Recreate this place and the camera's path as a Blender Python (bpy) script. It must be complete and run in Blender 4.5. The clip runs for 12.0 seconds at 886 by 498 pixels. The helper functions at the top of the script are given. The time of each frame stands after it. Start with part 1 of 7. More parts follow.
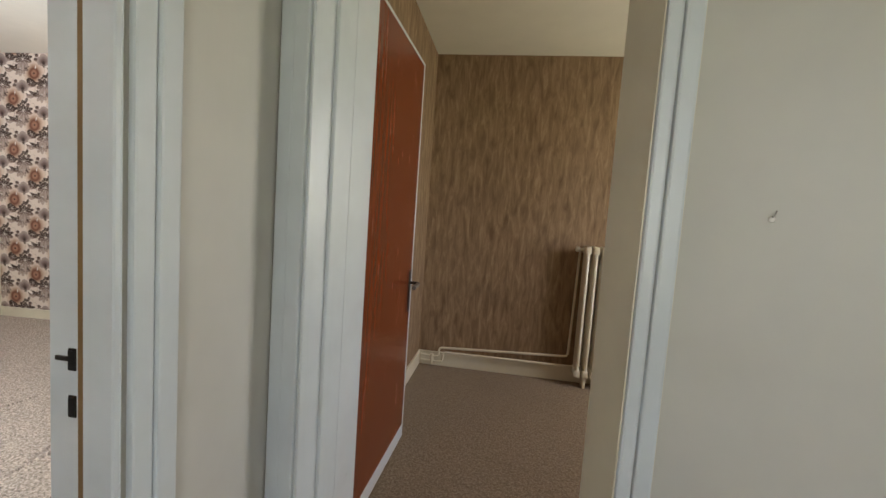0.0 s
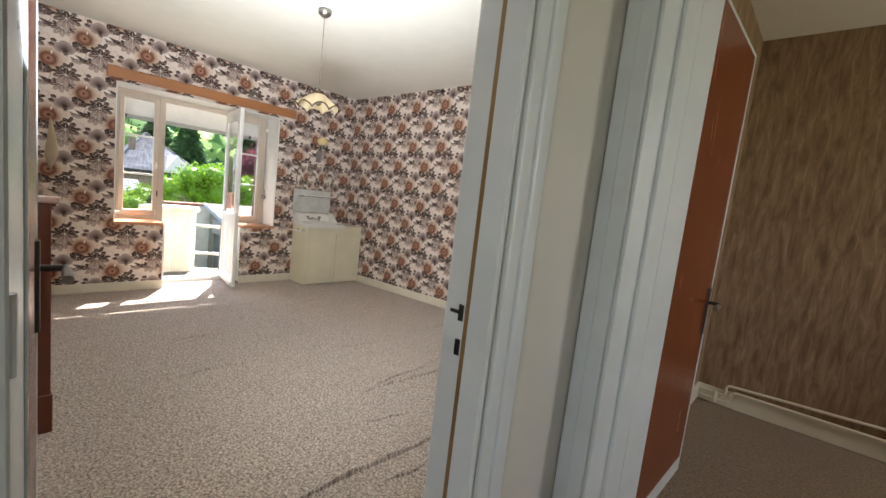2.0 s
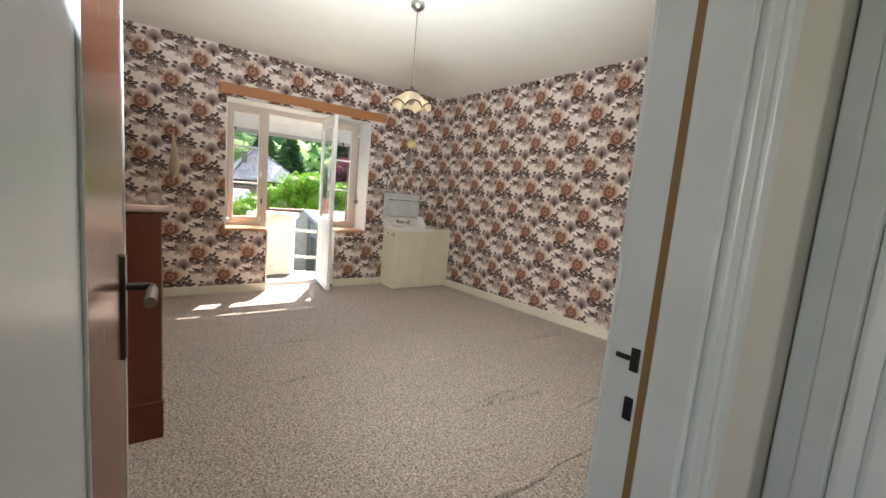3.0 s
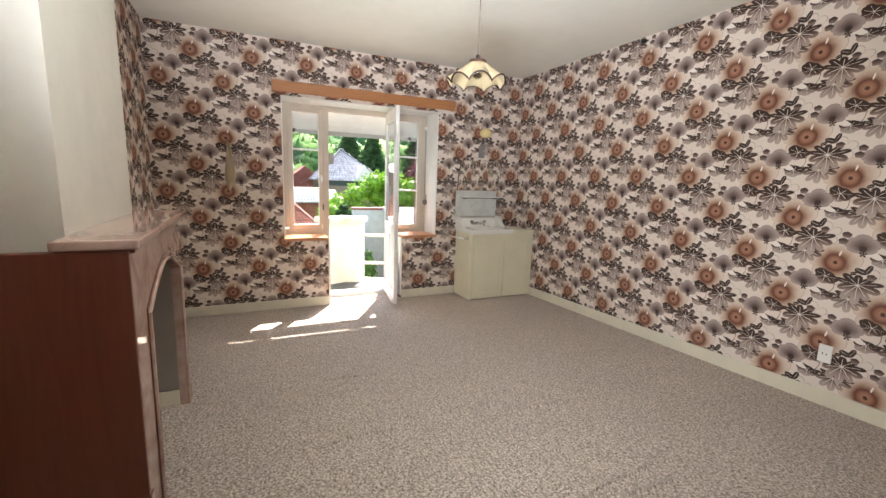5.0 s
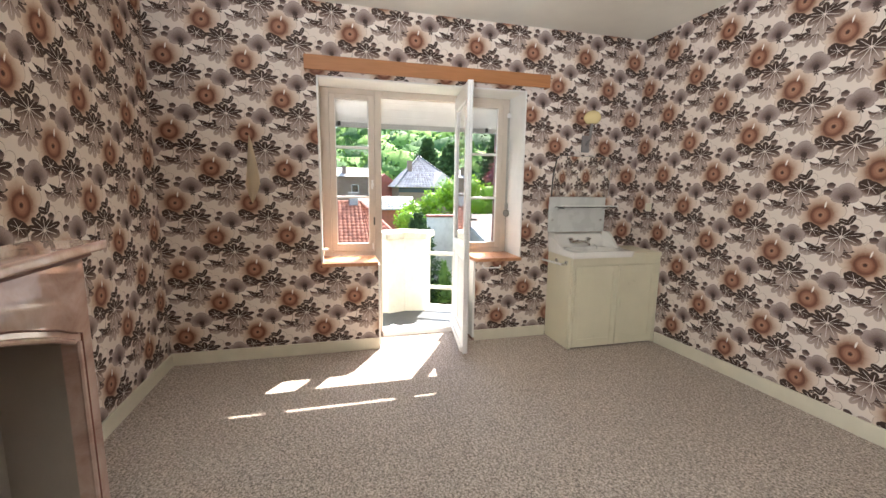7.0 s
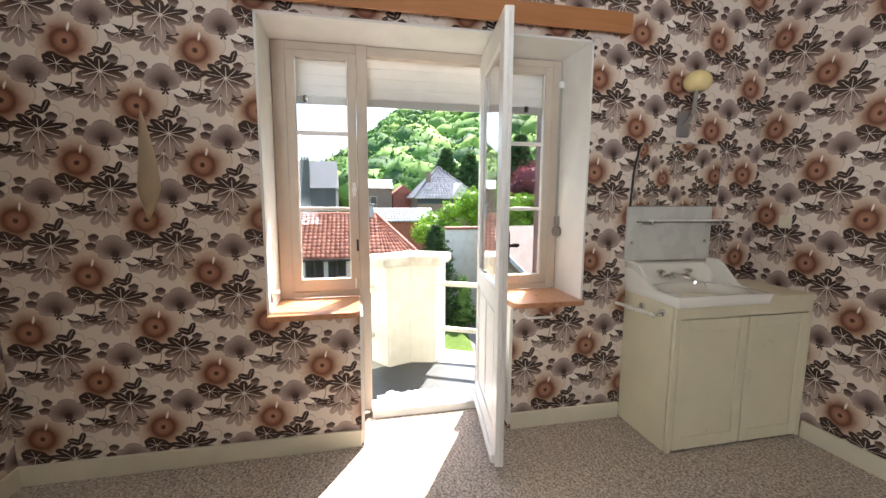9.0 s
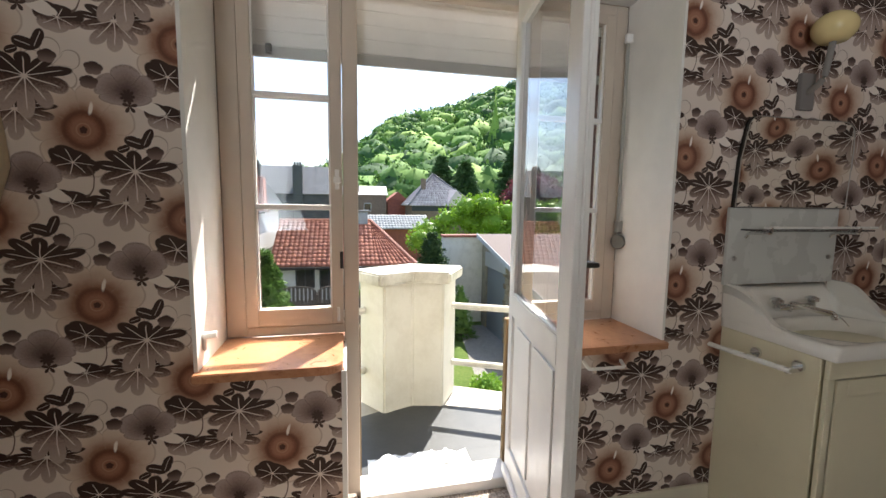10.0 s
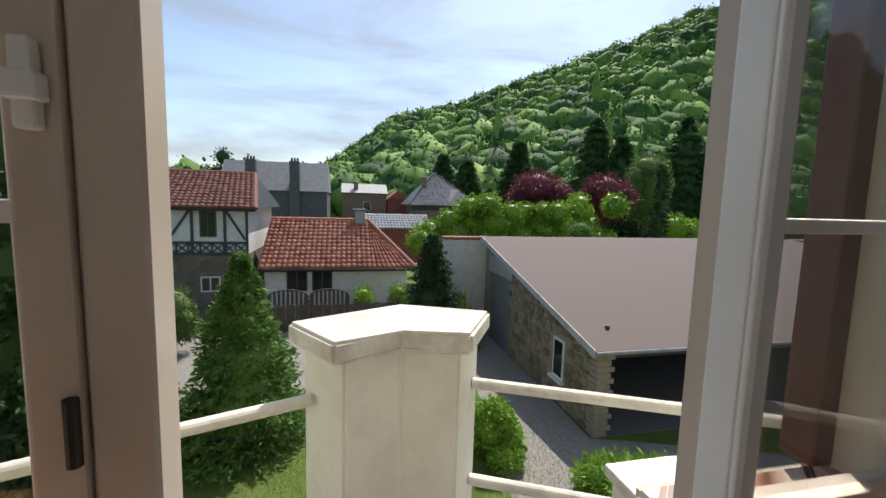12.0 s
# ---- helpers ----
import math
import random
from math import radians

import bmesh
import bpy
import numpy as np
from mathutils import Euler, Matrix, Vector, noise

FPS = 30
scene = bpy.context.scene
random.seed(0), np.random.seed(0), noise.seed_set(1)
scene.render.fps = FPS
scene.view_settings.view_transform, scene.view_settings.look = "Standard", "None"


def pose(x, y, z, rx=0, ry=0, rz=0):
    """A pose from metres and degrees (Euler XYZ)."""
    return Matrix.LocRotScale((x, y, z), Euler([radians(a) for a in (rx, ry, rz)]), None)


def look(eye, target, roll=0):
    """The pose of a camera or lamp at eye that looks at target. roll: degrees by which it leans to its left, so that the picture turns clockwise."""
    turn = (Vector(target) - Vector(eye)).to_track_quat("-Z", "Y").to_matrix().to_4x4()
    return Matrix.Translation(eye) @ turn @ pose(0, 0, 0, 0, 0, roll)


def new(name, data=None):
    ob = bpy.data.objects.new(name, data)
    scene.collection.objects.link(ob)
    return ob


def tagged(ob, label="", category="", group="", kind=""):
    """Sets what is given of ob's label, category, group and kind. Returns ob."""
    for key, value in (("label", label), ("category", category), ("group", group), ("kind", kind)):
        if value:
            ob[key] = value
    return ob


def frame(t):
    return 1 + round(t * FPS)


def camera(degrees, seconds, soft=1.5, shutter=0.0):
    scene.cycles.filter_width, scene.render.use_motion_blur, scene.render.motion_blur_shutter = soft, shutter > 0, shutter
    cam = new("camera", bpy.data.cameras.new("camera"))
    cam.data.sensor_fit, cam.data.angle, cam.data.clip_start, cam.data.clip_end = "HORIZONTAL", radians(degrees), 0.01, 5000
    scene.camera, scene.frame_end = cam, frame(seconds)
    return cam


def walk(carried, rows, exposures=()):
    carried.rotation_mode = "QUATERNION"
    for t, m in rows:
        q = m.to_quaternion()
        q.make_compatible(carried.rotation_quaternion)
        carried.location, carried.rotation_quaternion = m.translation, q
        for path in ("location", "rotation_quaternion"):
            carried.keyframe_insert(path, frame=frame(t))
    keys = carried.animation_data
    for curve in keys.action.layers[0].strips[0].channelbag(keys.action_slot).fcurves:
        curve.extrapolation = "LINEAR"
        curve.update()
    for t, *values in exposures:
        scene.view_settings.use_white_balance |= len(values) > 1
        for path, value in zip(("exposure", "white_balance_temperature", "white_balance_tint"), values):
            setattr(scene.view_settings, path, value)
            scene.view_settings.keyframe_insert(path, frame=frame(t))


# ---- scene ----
# ---- camera and its walk ----
cam = camera(93.3, 12.0)
PATH = [
    (0, (0.434, 1.243, 1.403), (0.144, 3.215, 1.239), 4.0),
    (0.5, (0.475, 1.123, 1.388), (-0.061, 3.04, 1.196), 4.9),
    (1, (0.471, 1.06, 1.383), (-0.376, 2.859, 1.172), 5.7),
    (1.5, (0.402, 1.053, 1.372), (-0.718, 2.695, 1.154), 6.4),
    (2, (0.312, 1.077, 1.366), (-1.019, 2.552, 1.137), 6.5),
    (2.5, (0.174, 1.126, 1.354), (-1.316, 2.439, 1.113), 6.0),
    (3, (0.025, 1.184, 1.349), (-1.567, 2.367, 1.089), 5.0),
    (3.2, (-0.032, 1.221, 1.347), (-1.656, 2.357, 1.083), 4.6),
    (5, (-0.599, 1.635, 1.412), (-2.381, 2.484, 1.09), 1.9),
    (5.5, (-0.854, 1.801, 1.4), (-2.685, 2.544, 1.092), 1.5),
    (6, (-1.178, 1.963, 1.414), (-3.047, 2.605, 1.108), 1.2),
    (6.5, (-1.515, 2.014, 1.384), (-3.41, 2.581, 1.087), 0.9),
    (7, (-1.815, 2.103, 1.398), (-3.726, 2.609, 1.094), 0.8),
    (9, (-3.115, 2.446, 1.358), (-5.055, 2.863, 1.105), 0.3),
    (9.5, (-3.519, 2.444, 1.304), (-5.454, 2.898, 1.081), 0.6),
    (10, (-3.89, 2.493, 1.299), (-5.827, 2.939, 1.083), 0.8),
    (10.5, (-4.235, 2.57, 1.318), (-6.175, 3.007, 1.099), 1.1),
    (11, (-4.542, 2.591, 1.323), (-6.481, 3.03, 1.105), 1.4),
    (11.5, (-4.920, 2.666, 1.294), (-6.858, 3.108, 1.077), 1.5),
    (12, (-5.205, 2.733, 1.295), (-7.142, 3.179, 1.077), 1.6),
]
EXPOSURES = [(0, 2.75), (1, 2.7), (1.5, 2.5), (3, 2.4), (5, 2.55), (7, 2.55), (9, 2.2), (10, 1.45), (11, 0.75), (12, 0.27)]
walk(cam, [(t, look(eye, target, roll)) for t, eye, target, roll in PATH], EXPOSURES)

# ---- world, sun, window light and fill lamps ----
SUN_ELEV, SUN_AZ = radians(54), radians(150)  # azimuth of the sun from +x towards +y
world = bpy.data.worlds.new("sky")
scene.world = world
world.use_nodes = True
wt = world.node_tree
wt.nodes.clear()


def wnode(kind, **kw):
    n = wt.nodes.new(kind)
    for k, v in kw.items():
        n.inputs[k].default_value = v
    return n


sky = wt.nodes.new("ShaderNodeTexSky")
sky.sky_type, sky.sun_disc = "NISHITA", False
sky.sun_elevation, sky.sun_rotation = SUN_ELEV, radians(90) - SUN_AZ
w_co = wt.nodes.new("ShaderNodeTexCoord")
w_map = wt.nodes.new("ShaderNodeMapping")
w_map.inputs["Scale"].default_value = (1.0, 0.75, 4.2)
w_map.inputs["Rotation"].default_value = (radians(14), radians(-12), 0)
wt.links.new(w_co.outputs["Generated"], w_map.inputs["Vector"])
w_noise = wnode("ShaderNodeTexNoise", Scale=2.1, Detail=7.0, Roughness=0.55, Distortion=0.5)
wt.links.new(w_map.outputs["Vector"], w_noise.inputs["Vector"])
w_ramp = wt.nodes.new("ShaderNodeValToRGB")
w_ramp.color_ramp.elements[0].position, w_ramp.color_ramp.elements[1].position = 0.43, 0.74
wt.links.new(w_noise.outputs["Fac"], w_ramp.inputs["Fac"])
w_mix = wt.nodes.new("ShaderNodeMix")
w_mix.data_type = "RGBA"
w_mix.inputs["B"].default_value = (2.45, 2.75, 3.2, 1)
wt.links.new(w_ramp.outputs["Color"], w_mix.inputs["Factor"])
wt.links.new(sky.outputs["Color"], w_mix.inputs["A"])
w_bg = wnode("ShaderNodeBackground", Strength=0.15)
wt.links.new(w_mix.outputs["Result"], w_bg.inputs["Color"])
w_out = wt.nodes.new("ShaderNodeOutputWorld")
wt.links.new(w_bg.outputs["Background"], w_out.inputs["Surface"])

sun = new("sun", bpy.data.lights.new("sun", "SUN"))
sun.data.energy, sun.data.angle, sun.data.color = 5.0, radians(0.55), (1.0, 0.95, 0.87)
sun_way = Vector((math.cos(SUN_AZ) * math.cos(SUN_ELEV), math.sin(SUN_AZ) * math.cos(SUN_ELEV), math.sin(SUN_ELEV)))
sun.matrix_world = look(sun_way * 30, (0, 0, 0))


def area_lamp(name, centre, target, sx, sy, watts, colour):
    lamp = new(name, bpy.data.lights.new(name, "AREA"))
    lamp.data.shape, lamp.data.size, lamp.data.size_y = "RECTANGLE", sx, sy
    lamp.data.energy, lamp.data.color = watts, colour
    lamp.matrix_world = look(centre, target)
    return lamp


# fill lamps added just inside the bedroom doorway to brighten walls and ceiling
area_lamp("doorway_light", (-0.62, 1.40, 1.40), (-3.5, 4.7, 0.9), 0.5, 1.2, 3.2, (0.88, 0.94, 1.0)).data.spread = radians(90)
area_lamp("doorway_sky_light", (-0.78, 1.50, 1.25), (-2.7, 2.45, 3.2), 0.6, 1.0, 13, (0.88, 0.94, 1.0)).data.spread = radians(92)
area_lamp("box_room_window_light", (2.72, 3.75, 1.65), (1.0, 3.75, 1.2), 0.9, 1.2, 5.0, (1.0, 0.90, 0.78))
# this hall window is unseen; its place is chosen for light on the casings
area_lamp("hall_window_light", (1.36, -1.42, 1.7), (0.2, 1.2, 1.3), 0.8, 1.2, 4.3, (1.0, 0.95, 0.89))

# ---- building tools ----
def part(name, bm, material, parent=None, label="", smooth=False):
    """One bmesh as one mesh object, under a thing or a part."""
    me = bpy.data.meshes.new(name)
    bm.normal_update()
    bm.to_mesh(me)
    bm.free()
    me.materials.append(material)
    if smooth:
        me.polygons.foreach_set("use_smooth", [True] * len(me.polygons))
    ob = new(name, me)
    if parent:
        ob.parent = parent
    if label:
        ob["label"] = label
    return ob


def thing(name, label, category, at=(0, 0, 0), turn=0.0, group=""):
    ob = new(name)
    ob.matrix_world = pose(*at, 0, 0, turn)
    ob.empty_display_size = 0.1
    return tagged(ob, label, category, group)


def setting(ob, label, category=""):
    return tagged(ob, label, category or ob.name.split("_")[0], kind="structure")


def add_box(bm, lo, hi, bevel=0.0, m=None, seg=1):
    lo, hi = [min(a, b) for a, b in zip(lo, hi)], [max(a, b) for a, b in zip(lo, hi)]
    v = [bm.verts.new((x, y, z)) for x in (lo[0], hi[0]) for y in (lo[1], hi[1]) for z in (lo[2], hi[2])]
    f = [bm.faces.new([v[i] for i in q]) for q in ((0, 1, 3, 2), (4, 6, 7, 5), (0, 4, 5, 1), (2, 3, 7, 6), (0, 2, 6, 4), (1, 5, 7, 3))]
    if bevel:
        edges = list({e for q in f for e in q.edges})
        r = bmesh.ops.bevel(bm, geom=edges, offset=bevel, segments=seg, affect="EDGES", profile=0.6)
        v = list({w for q in r["faces"] for w in q.verts} | {w for w in v if w.is_valid})
    if m is not None:
        for w in v:
            w.co = m @ w.co
    return v


def boxes(*spans, bevel=0.0, m=None, seg=1):
    bm = bmesh.new()
    for lo, hi in spans:
        add_box(bm, lo, hi, bevel, m, seg)
    return bm


def prism(points, z0, z1, bevel=0.0, m=None):
    """A plan outline (counter-clockwise) raised from z0 to z1."""
    bm = bmesh.new()
    lo = [bm.verts.new((x, y, z0)) for x, y in points]
    hi = [bm.verts.new((x, y, z1)) for x, y in points]
    n = len(points)
    bm.faces.new(lo[::-1])
    bm.faces.new(hi)
    for i in range(n):
        bm.faces.new((lo[i], lo[(i + 1) % n], hi[(i + 1) % n], hi[i]))
    if bevel:
        bmesh.ops.bevel(bm, geom=bm.edges[:], offset=bevel, segments=2, affect="EDGES")
    if m is not None:
        bmesh.ops.transform(bm, matrix=m, verts=bm.verts)
    return bm


def lathe(profile, steps=24, m=None, bm=None):
    """A profile of (radius, height) turned round z."""
    bm = bm or bmesh.new()
    rings = []
    for r, z in profile:
        rings.append([bm.verts.new((r * math.cos(2 * math.pi * k / steps), r * math.sin(2 * math.pi * k / steps), z)) for k in range(steps)])
    for a, b in zip(rings, rings[1:]):
        for k in range(steps):
            bm.faces.new((a[k], a[(k + 1) % steps], b[(k + 1) % steps], b[k]))
    for ring, flip in ((rings[0], True), (rings[-1], False)):
        if profile[0 if flip else -1][0] > 1e-5:
            bm.faces.new(ring[::-1] if flip else ring)
    if m is not None:
        for ring in rings:
            for v in ring:
                v.co = m @ v.co
    return bm


def tube(path, r, sides=10, bm=None, r2=None):
    """A round bar along a path of points."""
    bm = bm or bmesh.new()
    pts = [Vector(p) for p in path]
    rings, n = [], len(pts)
    for i, p in enumerate(pts):
        d = (pts[min(i + 1, n - 1)] - pts[max(i - 1, 0)]).normalized()
        a = d.cross(Vector((0, 0, 1)) if abs(d.z) < 0.9 else Vector((1, 0, 0))).normalized()
        b = d.cross(a)
        rr = r if r2 is None else r + (r2 - r) * i / max(n - 1, 1)
        rings.append([bm.verts.new(p + (a * math.cos(2 * math.pi * k / sides) + b * math.sin(2 * math.pi * k / sides)) * rr) for k in range(sides)])
    for a, b in zip(rings, rings[1:]):
        for k in range(sides):
            bm.faces.new((a[k], a[(k + 1) % sides], b[(k + 1) % sides], b[k]))
    bm.faces.new(rings[0][::-1])
    bm.faces.new(rings[-1])
    bmesh.ops.recalc_face_normals(bm, faces=bm.faces[:])
    return bm


def bend(points, radius, steps=5):
    """A path with its corners rounded."""
    pts = [Vector(p) for p in points]
    out = [pts[0]]
    for a, b, c in zip(pts, pts[1:], pts[2:]):
        u, w = (a - b).normalized(), (c - b).normalized()
        r = min(radius, (a - b).length * 0.45, (c - b).length * 0.45)
        for k in range(steps + 1):
            s = k / steps
            out.append((b + u * r) * (1 - s) ** 2 + b * 2 * s * (1 - s) + (b + w * r) * s * s)
    return out + [pts[-1]]


# ---- materials ----
class Mat:
    """A node material with short ways to chain nodes."""

    def __init__(self, name, rough=0.6, metal=0.0, colour=(0.8, 0.8, 0.8), spec=0.5):
        self.m = bpy.data.materials.new(name)
        self.m.use_nodes = True
        self.t = self.m.node_tree
        self.b = self.t.nodes["Principled BSDF"]
        self.b.inputs["Roughness"].default_value, self.b.inputs["Metallic"].default_value = rough, metal
        self.b.inputs["Base Color"].default_value = (*colour, 1)
        self.b.inputs["Specular IOR Level"].default_value = spec
        self.co = None

    def put(self, socket, v):
        if isinstance(v, bpy.types.NodeSocket):
            self.t.links.new(v, socket)
        elif isinstance(v, tuple) and len(v) == 3 and socket.type == "RGBA":
            socket.default_value = (*v, 1)
        else:
            socket.default_value = v

    def coords(self, kind="Object"):
        if self.co is None:
            self.co = self.t.nodes.new("ShaderNodeTexCoord")
        return self.co.outputs[kind]

    def math(self, op, a, b=0.0, c=0.0, clamp=False):
        n = self.t.nodes.new("ShaderNodeMath")
        n.operation, n.use_clamp = op, clamp
        for s, v in zip(n.inputs, (a, b, c)):
            self.put(s, v)
        return n.outputs[0]

    def mapped(self, scale=(1, 1, 1), rot=(0, 0, 0), kind="Object"):
        n = self.t.nodes.new("ShaderNodeMapping")
        n.inputs["Scale"].default_value, n.inputs["Rotation"].default_value = scale, rot
        self.put(n.inputs["Vector"], self.coords(kind))
        return n.outputs[0]

    def noise(self, scale, detail=4.0, rough=0.55, vector=None, distortion=0.0):
        n = self.t.nodes.new("ShaderNodeTexNoise")
        n.inputs["Scale"].default_value, n.inputs["Detail"].default_value = scale, detail
        n.inputs["Roughness"].default_value, n.inputs["Distortion"].default_value = rough, distortion
        self.put(n.inputs["Vector"], self.coords() if vector is None else vector)
        return n.outputs["Fac"]

    def voronoi(self, scale, vector=None, feature="F1", out="Distance"):
        n = self.t.nodes.new("ShaderNodeTexVoronoi")
        n.feature = feature
        n.inputs["Scale"].default_value = scale
        self.put(n.inputs["Vector"], self.coords() if vector is None else vector)
        return n.outputs[out]

    def ramp(self, fac, *stops):
        n = self.t.nodes.new("ShaderNodeValToRGB")
        e = n.color_ramp.elements
        while len(e) < len(stops):
            e.new(0.5)
        for k, (p, c) in enumerate(stops):
            e[k].position, e[k].color = p, (*c, 1)
        self.put(n.inputs["Fac"], fac)
        return n.outputs["Color"]

    def mix(self, fac, a, b, mode="MIX"):
        n = self.t.nodes.new("ShaderNodeMix")
        n.data_type, n.blend_type = "RGBA", mode
        self.put(n.inputs["Factor"], fac)
        self.put(n.inputs["A"], a)
        self.put(n.inputs["B"], b)
        return n.outputs["Result"]

    def step(self, x, edge, soft):
        """1 where x is under edge, with a soft rim."""
        n = self.t.nodes.new("ShaderNodeMapRange")
        n.interpolation_type = "SMOOTHSTEP"
        self.put(n.inputs["Value"], x)
        self.put(n.inputs["From Min"], edge)
        self.put(n.inputs["From Max"], self.math("SUBTRACT", edge, soft) if isinstance(edge, bpy.types.NodeSocket) else edge - soft)
        return n.outputs[0]

    def xyz(self, vector=None):
        n = self.t.nodes.new("ShaderNodeSeparateXYZ")
        self.put(n.inputs[0], self.coords() if vector is None else vector)
        return n.outputs

    def base(self, v):
        self.put(self.b.inputs["Base Color"], v)
        return self

    def rough(self, v):
        self.put(self.b.inputs["Roughness"], v)
        return self

    def bump(self, height, strength=0.3, distance=0.005):
        n = self.t.nodes.new("ShaderNodeBump")
        n.inputs["Strength"].default_value, n.inputs["Distance"].default_value = strength, distance
        self.put(n.inputs["Height"], height)
        self.t.links.new(n.outputs["Normal"], self.b.inputs["Normal"])
        return self

    def random(self):
        return self.t.nodes.new("ShaderNodeObjectInfo").outputs["Random"]

    def island(self):
        return self.t.nodes.new("ShaderNodeNewGeometry").outputs["Random Per Island"]


def paint(name, colour, rough=0.35, vary=0.08, bump=0.12, scale=6.0):
    """Old brushed paint: slight blotches, brush marks and dirt."""
    q = Mat(name, rough)
    n1, n2 = q.noise(scale, 5.0), q.noise(scale * 9, 3.0, vector=q.mapped((1, 1, 0.15)))
    dark = tuple(c * (1 - vary * 2.2) for c in colour)
    q.base(q.mix(n1, dark, tuple(min(1, c * (1 + vary)) for c in colour)))
    q.rough(q.math("MULTIPLY_ADD", n1, 0.25, rough - 0.1))
    q.bump(n2, bump, 0.002)
    return q.m

M_TRIM = paint("white gloss paint", (0.61, 0.65, 0.67), 0.3)
M_CREAM = paint("cream gloss paint", (0.72, 0.66, 0.52), 0.35)
M_WINDOW = paint("white window paint", (0.83, 0.81, 0.78), 0.35)
# cream, darkened below M_WINDOW: the backlit frame's shade is in this colour
M_FRAME = paint("cream window paint, shade toned in", (0.60, 0.51, 0.42), 0.35)
M_REVEAL = paint("white reveal plaster", (0.80, 0.78, 0.74), 0.6, bump=0.3)
M_HALL = paint("grey hall wall paint", (0.56, 0.54, 0.49), 0.45, 0.05)
M_BREAST = paint("pale chimney breast paint", (0.72, 0.68, 0.6), 0.6)
M_CEIL = paint("white ceiling paint", (0.80, 0.77, 0.68), 0.7, 0.04)
M_ENAMEL = paint("cream enamel", (0.74, 0.68, 0.50), 0.3, 0.05)
M_WHITE_METAL = paint("white enamelled metal", (0.82, 0.8, 0.76), 0.25, 0.03)


def plain_wood(name, a, b, rough=0.35, scale=3.0, axis=2):
    q = Mat(name, rough)
    sc = [14, 14, 14]
    sc[axis] = 0.9
    v = q.mapped(tuple(sc))
    n1, n2 = q.noise(scale, 6.0, 0.6, v, 1.2), q.noise(1.7, 3.0)
    q.base(q.mix(q.math("MULTIPLY", n2, 0.5), q.ramp(n1, (0.3, a), (0.7, b)), a))
    q.rough(q.math("MULTIPLY_ADD", n1, 0.2, rough - 0.08))
    q.bump(n1, 0.08, 0.002)
    return q.m


M_MAHOGANY = plain_wood("red brown varnished door wood", (0.13, 0.026, 0.008), (0.22, 0.055, 0.017), 0.22)
M_RAILWOOD = plain_wood("orange pine board", (0.33, 0.135, 0.05), (0.44, 0.19, 0.075), 0.4, axis=1)
M_MANTELSIDE = plain_wood("dark red brown painted wood", (0.12, 0.03, 0.014), (0.17, 0.046, 0.022), 0.4)


def brown_paper():
    q = Mat("brown brushed wallpaper", 0.8)
    v = q.mapped((9, 9, 1.6))
    n1, n2, n3 = q.noise(3.0, 7.0, 0.65, v, 0.6), q.noise(2.2, 3.0), q.noise(60, 2.0)
    c = q.ramp(n1, (0.34, (0.15, 0.088, 0.046)), (0.53, (0.28, 0.18, 0.10)), (0.70, (0.41, 0.285, 0.175)))
    q.base(q.mix(q.math("MULTIPLY", n2, 0.35), c, (0.2, 0.14, 0.085)))
    q.bump(q.math("ADD", n1, q.math("MULTIPLY", n3, 0.3)), 0.3, 0.003)
    return q.m


def carpet(name, a, b, c):
    q = Mat(name, 0.95, spec=0.1)
    q.b.inputs["Sheen Weight"].default_value, q.b.inputs["Sheen Roughness"].default_value = 0.22, 0.4
    q.b.inputs["Sheen Tint"].default_value = (0.9, 0.82, 0.75, 1)
    v = q.mapped((1, 1, 0))
    f, w, big = q.voronoi(170, v), q.noise(80, 5.0, 0.75, v), q.noise(1.3, 4.0, 0.6, v)
    cell = q.t.nodes.new("ShaderNodeTexVoronoi")
    cell.inputs["Scale"].default_value = 140.0
    q.put(cell.inputs["Vector"], v)
    tuft = q.xyz(cell.outputs["Color"])[0]
    w = q.math("ADD", w, q.math("MULTIPLY", q.math("SUBTRACT", tuft, 0.5), 0.17))
    col = q.ramp(w, (0.36, a), (0.5, b), (0.64, c))
    q.base(q.mix(q.math("MULTIPLY", big, 0.55), col, tuple(x * 0.72 for x in b)))
    q.bump(q.math("ADD", f, q.math("MULTIPLY", w, 1.2)), 0.6, 0.005)
    return q.m


M_BOX_PAPER = brown_paper()
M_CARPET = carpet("beige looped carpet", (0.10, 0.078, 0.062), (0.455, 0.375, 0.32), (0.86, 0.745, 0.65))
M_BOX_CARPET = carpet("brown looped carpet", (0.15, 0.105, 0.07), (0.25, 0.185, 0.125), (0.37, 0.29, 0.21))


